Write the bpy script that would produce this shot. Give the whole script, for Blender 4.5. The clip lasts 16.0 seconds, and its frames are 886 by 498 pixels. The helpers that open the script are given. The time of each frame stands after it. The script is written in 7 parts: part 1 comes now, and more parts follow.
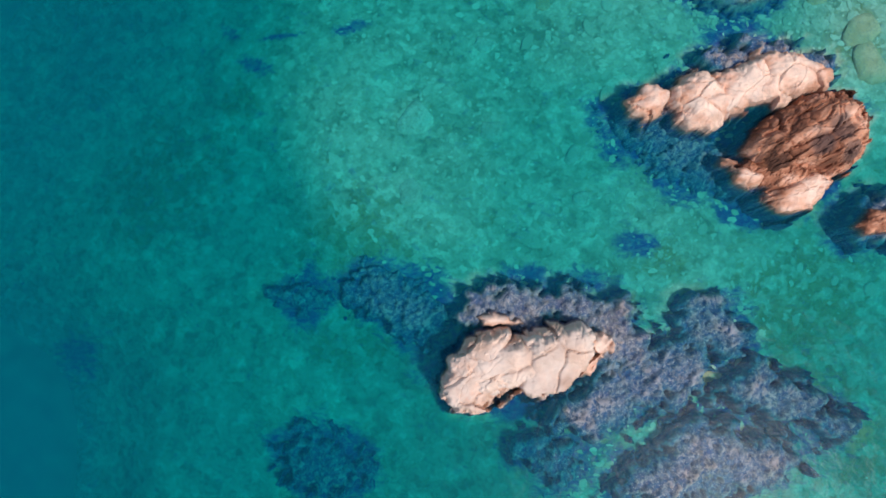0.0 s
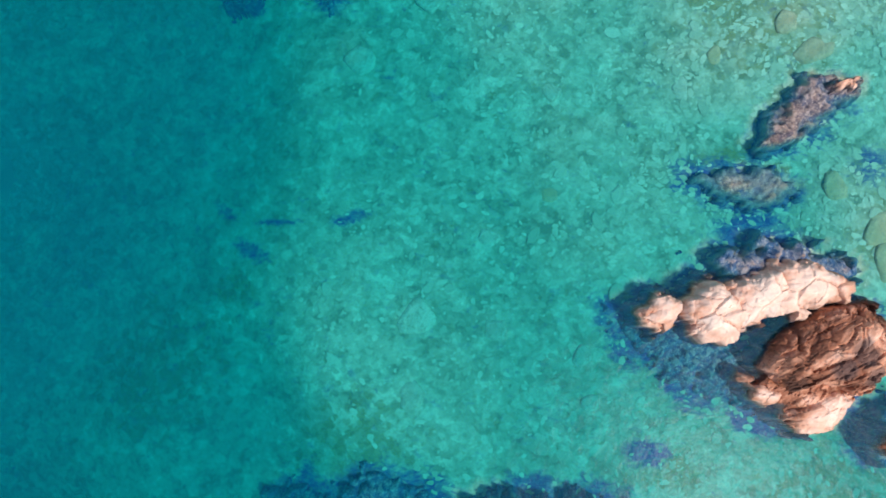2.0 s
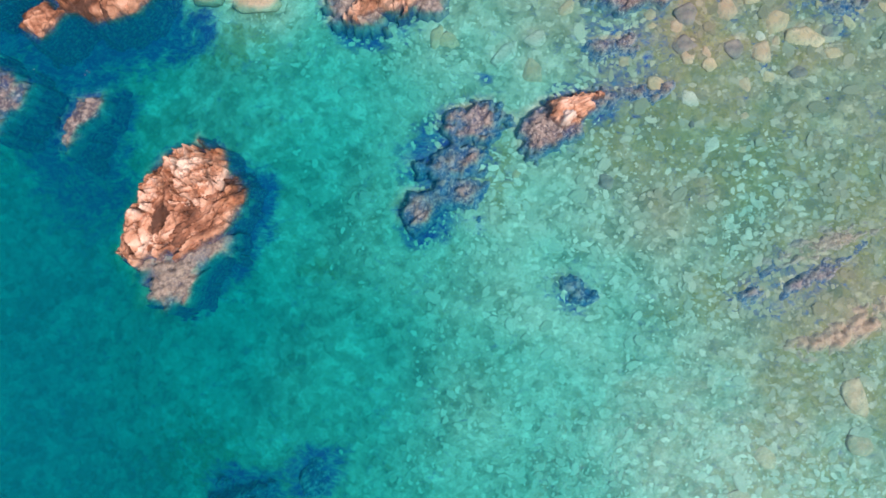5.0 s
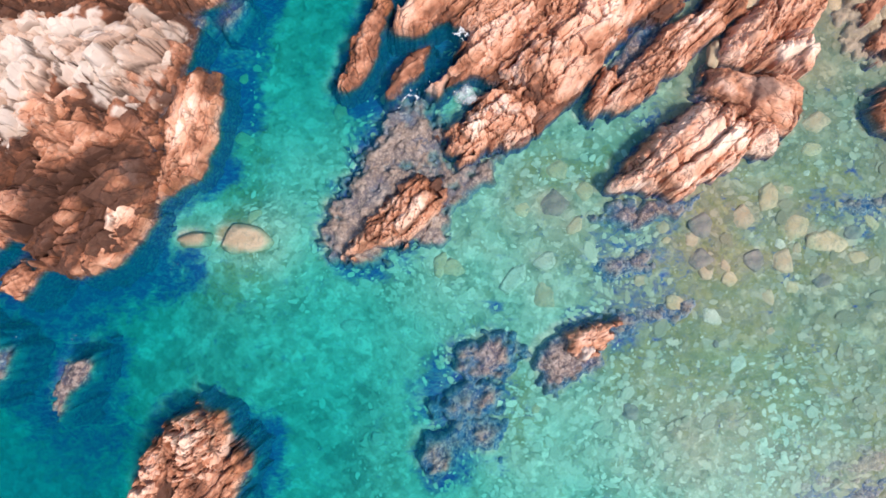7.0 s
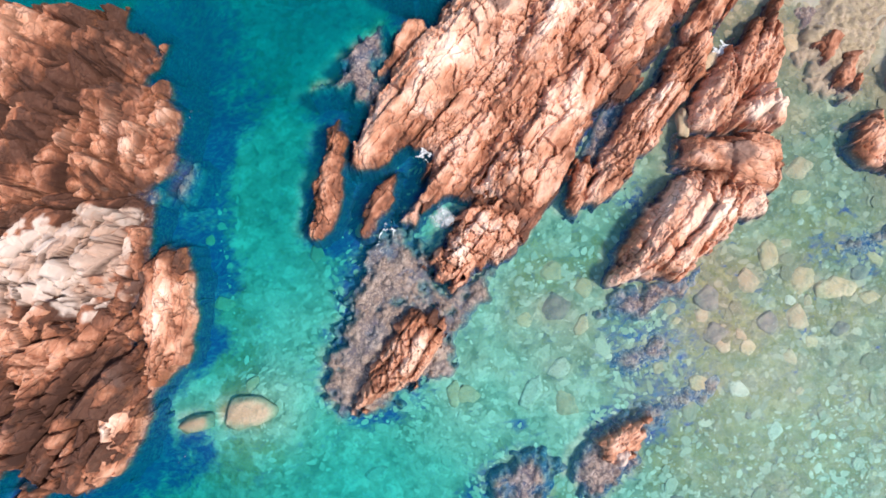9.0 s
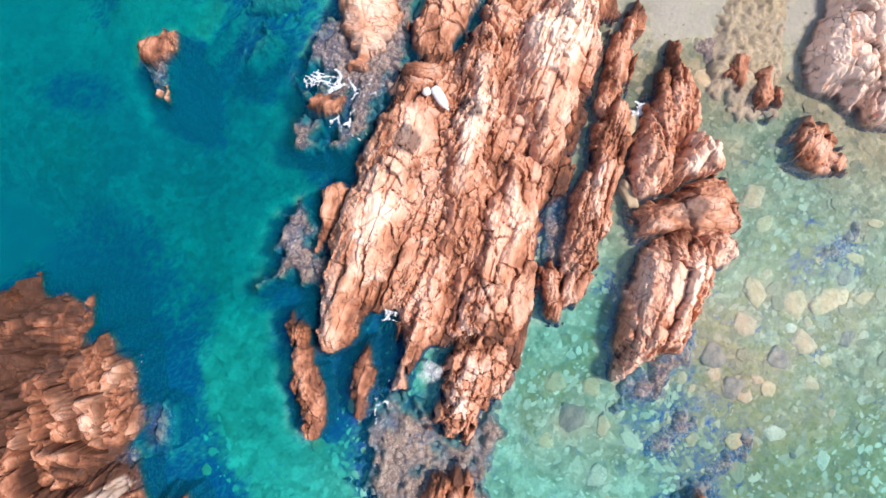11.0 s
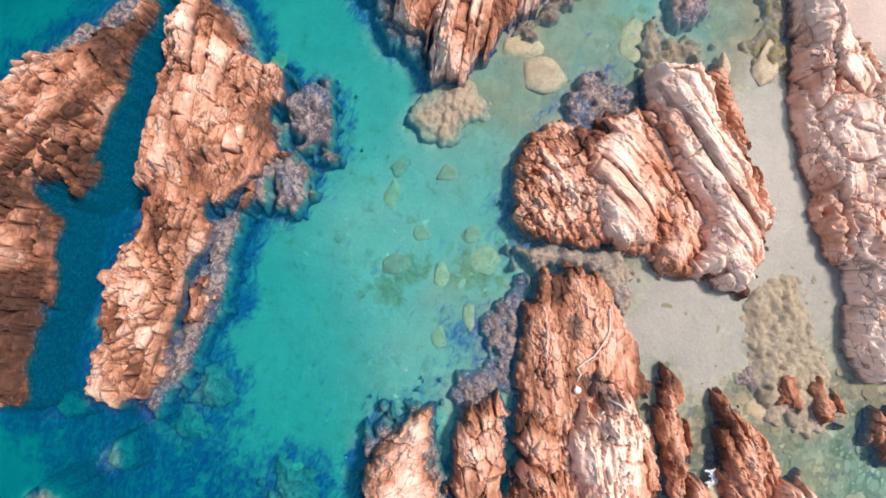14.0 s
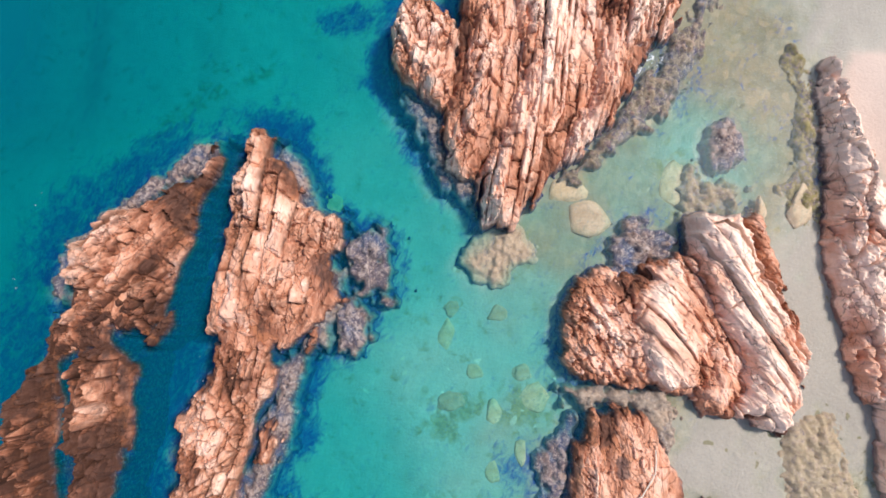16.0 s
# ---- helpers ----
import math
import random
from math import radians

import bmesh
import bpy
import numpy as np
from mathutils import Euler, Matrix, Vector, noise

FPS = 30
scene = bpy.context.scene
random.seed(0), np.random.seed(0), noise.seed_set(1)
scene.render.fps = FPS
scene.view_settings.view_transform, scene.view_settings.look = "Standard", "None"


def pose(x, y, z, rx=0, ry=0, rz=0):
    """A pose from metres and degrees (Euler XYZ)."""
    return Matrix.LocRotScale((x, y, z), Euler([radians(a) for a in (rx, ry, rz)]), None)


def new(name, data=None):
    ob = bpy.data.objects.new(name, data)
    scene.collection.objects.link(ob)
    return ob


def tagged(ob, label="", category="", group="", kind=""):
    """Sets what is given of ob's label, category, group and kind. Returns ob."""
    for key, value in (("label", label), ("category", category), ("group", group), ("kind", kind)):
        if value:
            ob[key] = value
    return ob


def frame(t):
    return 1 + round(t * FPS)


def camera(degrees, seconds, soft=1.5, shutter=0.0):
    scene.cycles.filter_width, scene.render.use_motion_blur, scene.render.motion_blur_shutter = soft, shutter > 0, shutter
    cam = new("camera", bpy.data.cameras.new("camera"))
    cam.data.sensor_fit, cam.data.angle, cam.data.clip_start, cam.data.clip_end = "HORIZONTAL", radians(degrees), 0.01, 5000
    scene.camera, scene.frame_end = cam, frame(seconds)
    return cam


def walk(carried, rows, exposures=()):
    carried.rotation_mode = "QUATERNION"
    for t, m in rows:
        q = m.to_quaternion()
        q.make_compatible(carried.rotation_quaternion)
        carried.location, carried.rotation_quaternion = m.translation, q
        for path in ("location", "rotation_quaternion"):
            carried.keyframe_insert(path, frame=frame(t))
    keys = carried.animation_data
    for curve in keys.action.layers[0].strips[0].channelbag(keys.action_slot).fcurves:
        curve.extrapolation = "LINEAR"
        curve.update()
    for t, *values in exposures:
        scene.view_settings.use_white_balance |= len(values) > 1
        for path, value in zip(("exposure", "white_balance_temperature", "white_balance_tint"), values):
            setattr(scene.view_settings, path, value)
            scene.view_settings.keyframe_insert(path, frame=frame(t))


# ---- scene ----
# The drone's path: seconds, place, turn in degrees.
cam = camera(76.54, 16.0, soft=1.7)
PATH = [
    (0, 0.880, -5.564, 31.804, 4.748, 0.844, 1.893),
    (0.5, 0.908, -3.815, 31.749, 4.540, 0.993, 1.836),
    (1, 0.907, -1.114, 31.629, 4.490, 1.111, 1.894),
    (1.5, 0.836, 2.314, 31.517, 4.501, 1.269, 1.909),
    (2, 0.631, 6.554, 31.477, 4.571, 1.373, 1.939),
    (2.5, 0.380, 11.432, 31.233, 4.629, 1.325, 1.896),
    (3, 0.031, 16.898, 31.095, 4.675, 1.275, 1.872),
    (3.5, -0.214, 22.766, 30.891, 4.887, 1.322, 1.988),
    (4, -0.537, 28.559, 30.874, 5.067, 1.378, 2.104),
    (4.5, -0.736, 33.961, 30.720, 5.178, 1.539, 2.231),
    (5, -1.028, 38.743, 30.663, 5.108, 1.726, 2.293),
    (5.2, -1.182, 40.495, 30.628, 5.050, 1.784, 2.290),
    (5.7, -1.536, 44.580, 30.548, 4.852, 1.842, 1.863),
    (6.2, -1.814, 48.094, 30.446, 4.622, 1.782, 0.787),
    (6.7, -2.003, 51.065, 30.295, 4.405, 1.656, -0.729),
    (7.3, -2.051, 53.663, 29.995, 4.478, 1.478, -3.130),
    (7.5, -2.060, 54.542, 29.913, 4.484, 1.504, -3.156),
    (7.6, -2.044, 54.942, 29.884, 4.462, 1.437, -3.995),
    (7.8, -1.979, 55.656, 29.834, 4.327, 1.228, -6.616),
    (8, -1.938, 56.355, 29.769, 4.425, 1.275, -6.780),
    (8.2, -1.890, 57.028, 29.722, 4.563, 1.359, -6.720),
    (8.7, -1.781, 58.605, 29.559, 4.218, 1.185, -11.415),
    (9.2, -1.339, 59.927, 29.471, 3.976, 1.065, -16.447),
    (9.7, -0.689, 61.270, 29.366, 3.873, 0.926, -21.485),
    (10.3, 0.331, 63.153, 29.179, 3.993, 0.705, -27.529),
    (10.5, 0.700, 63.881, 29.108, 4.076, 0.613, -29.542),
    (11, 1.785, 66.069, 28.898, 4.373, 0.340, -34.520),
    (11.5, 3.235, 68.687, 28.730, 4.663, 0.001, -39.591),
    (12, 5.108, 71.588, 28.558, 4.852, -0.285, -44.492),
    (12.5, 7.298, 74.659, 28.411, 5.009, -0.488, -49.024),
    (13, 9.789, 77.849, 28.306, 5.101, -0.689, -53.445),
    (13.5, 12.601, 81.038, 28.229, 5.154, -0.829, -57.418),
    (14, 15.636, 84.181, 28.172, 5.264, -0.653, -57.882),
    (14.5, 18.414, 86.991, 28.282, 5.420, -0.489, -57.987),
    (15, 19.840, 88.751, 28.790, 5.310, -0.381, -58.097),
    (15.5, 20.408, 89.796, 29.623, 5.084, -0.303, -58.233),
    (16, 20.764, 90.466, 30.533, 4.818, -0.206, -58.408),
]
# the drone's camera opens up over the first second and a little more over the rocks
STOPS = [(0, 0.0), (0.5, 0.22), (1.0, 0.32), (2.0, 0.32), (4.0, 0.32), (5.0, 0.38), (8.0, 0.50), (11.0, 0.62), (12.5, 0.62), (14.0, 0.46), (16.0, 0.44)]
walk(cam, [(t, pose(x, y, z, rx, ry, rz)) for t, x, y, z, rx, ry, rz in PATH], exposures=STOPS)

# ==== place ====
# ---- world, sun ----
SUN_FROM = math.radians(125)     # bearing of the sun, clockwise from +y
SUN_UP = math.radians(59)
world = bpy.data.worlds.new("sky")
scene.world = world
world.use_nodes = True
wn = world.node_tree.nodes
sky = wn.new("ShaderNodeTexSky")
sky.sky_type, sky.sun_disc = "NISHITA", False
sky.sun_elevation, sky.sun_rotation = SUN_UP, SUN_FROM
wn["Background"].inputs["Strength"].default_value = 0.13
world.node_tree.links.new(sky.outputs["Color"], wn["Background"].inputs["Color"])
lamp = bpy.data.lights.new("sun", "SUN")
lamp.energy, lamp.angle, lamp.color = 3.3, math.radians(7), (1.0, 0.93, 0.87)
sun = new("sun", lamp)
to_sun = Vector((math.sin(SUN_FROM) * math.cos(SUN_UP), math.cos(SUN_FROM) * math.cos(SUN_UP), math.sin(SUN_UP)))
sun.matrix_world = Matrix.Translation(to_sun * 80) @ to_sun.to_track_quat("Z", "Y").to_matrix().to_4x4()


# ---- materials ----
class Nodes:
    """A small helper to write node materials."""

    def __init__(self, name, rough=0.8):
        self.mat = bpy.data.materials.new(name)
        self.mat.use_nodes = True
        self.tree = self.mat.node_tree
        self.bsdf = self.tree.nodes["Principled BSDF"]
        self.bsdf.inputs["Roughness"].default_value = rough
        self.bsdf.inputs["Specular IOR Level"].default_value = 0.3
        self.coord = self.tree.nodes.new("ShaderNodeTexCoord").outputs["Object"]

    def put(self, socket, value):
        if isinstance(value, bpy.types.NodeSocket):
            self.tree.links.new(value, socket)
        elif isinstance(value, tuple) and len(value) == 3 and len(socket.default_value) == 4:
            socket.default_value = (*value, 1)
        else:
            socket.default_value = value

    def node(self, kind, **ins):
        n = self.tree.nodes.new("ShaderNode" + kind)
        for key, value in ins.items():
            self.put(n.inputs[key.replace("_", " ")], value)
        return n

    def scaled(self, sx, sy, sz, coord=None):
        n = self.tree.nodes.new("ShaderNodeMapping")
        self.put(n.inputs["Vector"], coord or self.coord)
        n.inputs["Scale"].default_value = (sx, sy, sz)
        return n.outputs[0]

    def noise(self, scale, detail=4.0, rough=0.55, vec=None, warp=0.0):
        n = self.node("TexNoise", Vector=vec or self.coord, Scale=scale, Detail=detail, Roughness=rough, Distortion=warp)
        return n.outputs["Fac"]

    def cells(self, scale, feature="F1", out="Distance", vec=None, jitter=1.0):
        n = self.tree.nodes.new("ShaderNodeTexVoronoi")
        n.feature = feature
        self.put(n.inputs["Vector"], vec or self.coord)
        n.inputs["Scale"].default_value, n.inputs["Randomness"].default_value = scale, jitter
        return n.outputs[out]

    def math(self, op, a, b=0.0, clamp=False):
        n = self.tree.nodes.new("ShaderNodeMath")
        n.operation, n.use_clamp = op, clamp
        self.put(n.inputs[0], a)
        self.put(n.inputs[1], b)
        return n.outputs[0]

    def span(self, value, lo, hi, to_lo=0.0, to_hi=1.0):
        n = self.tree.nodes.new("ShaderNodeMapRange")
        n.interpolation_type = "SMOOTHSTEP"
        for key, v in zip(("Value", "From Min", "From Max", "To Min", "To Max"), (value, lo, hi, to_lo, to_hi)):
            self.put(n.inputs[key], v)
        return n.outputs[0]

    def ramp(self, fac, *stops):
        n = self.tree.nodes.new("ShaderNodeValToRGB")
        el = n.color_ramp.elements
        while len(el) < len(stops):
            el.new(0.5)
        for e, (at, col) in zip(el, stops):
            e.position, e.color = at, (*col, 1)
        self.put(n.inputs[0], fac)
        return n.outputs[0]

    def mix(self, fac, a, b, blend="MIX"):
        n = self.tree.nodes.new("ShaderNodeMix")
        n.data_type, n.blend_type = "RGBA", blend
        self.put(n.inputs[0], fac)
        self.put(n.inputs[6], a)
        self.put(n.inputs[7], b)
        return n.outputs[2]

    def attr(self, name):
        n = self.tree.nodes.new("ShaderNodeAttribute")
        n.attribute_name = name
        return n.outputs["Fac"]

    def height(self):
        n = self.tree.nodes.new("ShaderNodeSeparateXYZ")
        g = self.tree.nodes.new("ShaderNodeNewGeometry")
        self.put(n.inputs[0], g.outputs["Position"])
        return n.outputs[2]

    def island(self):
        return self.tree.nodes.new("ShaderNodeNewGeometry").outputs["Random Per Island"]

    def one_of(self):
        return self.tree.nodes.new("ShaderNodeObjectInfo").outputs["Random"]

    def bump(self, value, depth, strength=1.0, before=None):
        n = self.tree.nodes.new("ShaderNodeBump")
        n.inputs["Strength"].default_value, n.inputs["Distance"].default_value = strength, depth
        self.put(n.inputs["Height"], value)
        if before is not None:
            self.put(n.inputs["Normal"], before)
        return n.outputs[0]

    def done(self, colour, normal=None, rough=None):
        self.put(self.bsdf.inputs["Base Color"], colour)
        if normal is not None:
            self.put(self.bsdf.inputs["Normal"], normal)
        if rough is not None:
            self.put(self.bsdf.inputs["Roughness"], rough)
        return self.mat


def rock_material():
    """Salmon and oxide-brown bedded rock, bleached and painted brighter on top, with a dark wet band at the waterline.
    """
    m = Nodes("weathered_rock", 0.85)
    along = m.scaled(0.45, 1.0, 0.8)
    broad = m.noise(0.45, 4, 0.55, along, 0.4)
    mid = m.noise(2.0, 5, 0.60, along, 0.3)
    fine = m.noise(9.0, 5, 0.68, along)
    patch = m.noise(0.26, 4, 0.55, m.scaled(0.6, 1.0, 1.0), 0.6)
    f = m.math("ADD", m.math("MULTIPLY", m.attr("tone"), 0.42), m.math("MULTIPLY", m.math("SUBTRACT", broad, 0.5), 1.0))
    f = m.math("ADD", f, m.math("MULTIPLY", m.math("SUBTRACT", mid, 0.5), 0.65))
    f = m.math("ADD", f, m.math("MULTIPLY", m.math("SUBTRACT", patch, 0.5), 1.6))
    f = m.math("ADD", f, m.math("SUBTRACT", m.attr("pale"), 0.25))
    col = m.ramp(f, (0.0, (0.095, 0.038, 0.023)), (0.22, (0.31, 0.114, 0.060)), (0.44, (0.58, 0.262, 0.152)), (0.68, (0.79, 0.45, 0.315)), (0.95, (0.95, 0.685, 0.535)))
    col = m.mix(m.math("MULTIPLY", m.span(fine, 0.40, 0.75, 0.0, 0.28), m.span(f, 0.1, 0.5, 0.15, 1.0)), col, (0.82, 0.56, 0.42))
    grey = m.span(m.noise(0.5, 4, 0.6, m.scaled(0.5, 1.0, 1.0), 0.5), 0.52, 0.70, 0.0, 0.22)
    col = m.mix(grey, col, (0.27, 0.19, 0.17))
    rust = m.span(m.noise(0.8, 4, 0.6, None, 0.6), 0.55, 0.72, 0.0, 0.5)
    col = m.mix(m.math("MULTIPLY", rust, m.span(m.height(), 0.2, 1.4, 1.0, 0.25)), col, (0.50, 0.185, 0.075))
    grit = m.noise(30.0, 3, 0.6)
    col = m.mix(m.span(grit, 0.50, 0.30, 0.0, 0.30), col, (0.11, 0.055, 0.036))
    lime = m.math("ADD", m.attr("white"), m.math("MULTIPLY", m.math("SUBTRACT", m.noise(1.1, 5, 0.65, None, 0.4), 0.5), 1.1))
    pinkish = m.mix(m.span(m.noise(0.35, 3, 0.5), 0.42, 0.6), (0.66, 0.53, 0.45), (0.54, 0.36, 0.27))
    col = m.mix(m.math("MULTIPLY", m.span(lime, 0.25, 0.75, 0.0, 0.92), m.span(m.attr("white"), 0.02, 0.2)), col, pinkish)
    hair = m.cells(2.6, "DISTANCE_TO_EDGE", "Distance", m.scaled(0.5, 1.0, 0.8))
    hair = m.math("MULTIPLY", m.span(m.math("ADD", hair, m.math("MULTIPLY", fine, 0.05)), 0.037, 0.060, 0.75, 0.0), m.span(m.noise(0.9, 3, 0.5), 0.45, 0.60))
    sway = m.tree.nodes.new("ShaderNodeMix")
    sway.data_type, sway.blend_type = "RGBA", "ADD"
    sway.inputs[0].default_value = 0.9
    m.put(sway.inputs[6], m.scaled(0.4, 1.0, 0.8))
    m.put(sway.inputs[7], m.node("TexNoise", Vector=along, Scale=0.8, Detail=4.0).outputs["Color"])
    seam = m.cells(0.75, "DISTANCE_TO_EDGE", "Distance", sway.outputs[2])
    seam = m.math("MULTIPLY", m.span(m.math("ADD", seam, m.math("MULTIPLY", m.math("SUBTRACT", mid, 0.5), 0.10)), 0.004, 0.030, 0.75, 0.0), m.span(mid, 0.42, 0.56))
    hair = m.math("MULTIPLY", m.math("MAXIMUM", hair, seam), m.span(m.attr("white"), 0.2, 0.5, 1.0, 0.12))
    # cracks and joints darkened: the shade inside them is put into the colour
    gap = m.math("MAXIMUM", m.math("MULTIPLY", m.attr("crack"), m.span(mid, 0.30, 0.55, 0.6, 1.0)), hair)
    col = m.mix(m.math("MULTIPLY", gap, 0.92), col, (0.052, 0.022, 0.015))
    col = m.mix(m.math("MULTIPLY", m.span(m.math("ADD", m.attr("dark_spot"), m.math("MULTIPLY", m.math("SUBTRACT", mid, 0.5), 0.8)), 0.25, 0.6), 0.75), col, (0.10, 0.062, 0.055))
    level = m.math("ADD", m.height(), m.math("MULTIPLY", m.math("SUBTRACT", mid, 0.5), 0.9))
    wet = m.span(level, -0.12, 0.16, 1.0, 0.0)
    crust = m.mix(m.span(fine, 0.50, 0.66), (0.085, 0.065, 0.075), (0.36, 0.28, 0.25))
    col = m.mix(m.math("MULTIPLY", wet, 0.7), col, crust)
    # below the waterline the water's blue is put into the rock's colour
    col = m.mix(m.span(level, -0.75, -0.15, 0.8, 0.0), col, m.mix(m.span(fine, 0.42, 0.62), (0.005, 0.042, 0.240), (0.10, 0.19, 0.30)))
    n = m.bump(mid, 0.04, 0.5)
    n = m.bump(fine, 0.035, 0.7, n)
    n = m.bump(gap, -0.05, 0.6, n)
    return m.done(col, n, m.span(wet, 0.0, 1.0, 0.88, 0.5))


def reef_material():
    """Weed-covered rock, tinted with the water's blue in its hollows, crusted with pale shells on top, that thins out
    into sand at its rim.
    """
    m = Nodes("weedy_reef", 0.7)
    a = m.noise(0.9, 4, 0.6, None, 0.5)
    b = m.noise(2.3, 6, 0.72, None, 1.2)
    c = m.noise(6.5, 5, 0.75, None, 0.8)
    d = m.noise(15.0, 3, 0.7)
    out = m.span(m.math("ADD", m.height(), m.math("MULTIPLY", m.math("SUBTRACT", a, 0.5), 0.5)), -0.10, 0.20)
    out = m.math("MAXIMUM", out, m.math("MULTIPLY", m.math("MINIMUM", 0.9, m.math("MULTIPLY", m.attr("crust"), 1.4)), m.span(m.height(), -0.80, -0.35)))
    # the water's blue is put into the weed's own colour
    col = m.mix(m.span(b, 0.35, 0.65), (0.008, 0.070, 0.235), (0.045, 0.175, 0.330))
    col = m.mix(m.math("MULTIPLY", out, 0.9), col, (0.14, 0.085, 0.066))
    knob = m.math("ADD", m.attr("knob"), m.math("MULTIPLY", m.math("SUBTRACT", m.math("ADD", b, c), 1.0), 0.9))
    col = m.mix(m.span(knob, 0.18, 0.50, 0.0, 0.7), col, m.mix(out, (0.13, 0.225, 0.33), (0.27, 0.165, 0.115)))
    col = m.mix(m.span(knob, 0.48, 0.80, 0.0, 0.7), col, m.mix(out, (0.40, 0.42, 0.47), (0.50, 0.35, 0.265)))
    # shell crust, and the sunlit look of the reef's top put into its colour
    shell = m.math("ADD", m.attr("rim"), m.math("ADD", m.math("MULTIPLY", m.math("SUBTRACT", b, 0.5), 1.9), m.math("MULTIPLY", m.math("SUBTRACT", c, 0.5), 2.2)))
    shell = m.math("ADD", shell, m.math("MULTIPLY", m.math("SUBTRACT", a, 0.5), 1.2))
    some = m.math("MULTIPLY", m.math("ADD", 0.35, m.math("MULTIPLY", m.attr("crust"), 0.75)), m.span(m.height(), -1.5, -0.5))
    col = m.mix(m.math("MULTIPLY", m.span(shell, 0.70, 1.35, 0.0, 0.85), some), col, m.mix(m.span(c, 0.40, 0.62), (0.25, 0.185, 0.165), (0.58, 0.46, 0.39)))
    col = m.mix(m.span(m.math("ADD", c, m.math("MULTIPLY", m.math("SUBTRACT", b, 0.5), 0.4)), 0.525, 0.62, 0.0, 0.7), col, m.mix(out, (0.42, 0.48, 0.52), (0.55, 0.44, 0.37)))
    col = m.mix(m.span(d, 0.54, 0.40, 0.0, 0.25), col, (0.03, 0.05, 0.10))
    col = m.mix(m.math("MULTIPLY", m.attr("pale"), m.span(b, 0.22, 0.5)), col, m.mix(c, (0.44, 0.32, 0.19), (0.66, 0.54, 0.38)))
    col = m.mix(m.math("MULTIPLY", m.attr("moss"), m.span(b, 0.4, 0.55)), col, (0.26, 0.22, 0.06))
    # the sides turn blue as they go down: water tint put into the colour
    skirt = m.span(m.math("ADD", m.attr("rim"), m.math("MULTIPLY", m.math("SUBTRACT", b, 0.5), 0.8)), 0.10, 0.42, 1.0, 0.0)
    col = m.mix(m.math("MULTIPLY", skirt, m.span(m.height(), -0.9, -0.4, 0.92, 0.0)), col, m.mix(m.span(b, 0.40, 0.62), (0.004, 0.040, 0.240), (0.070, 0.190, 0.320)))
    bare = m.math("ADD", m.attr("rim"), m.math("ADD", m.math("MULTIPLY", m.math("SUBTRACT", b, 0.5), 2.2), m.math("MULTIPLY", m.math("SUBTRACT", c, 0.5), 1.2)))
    shallow = m.span(m.height(), -1.3, -0.7)
    col = m.mix(m.math("MULTIPLY", m.math("MULTIPLY", m.span(bare, 0.05, 0.50, 0.75, 0.0), m.span(m.height(), -0.45, -0.15, 1.0, 0.0)), shallow), col, m.mix(c, (0.26, 0.31, 0.23), (0.50, 0.50, 0.40)))
    return m.done(col, m.bump(b, 0.2, 0.7, m.bump(c, 0.06, 0.7)))


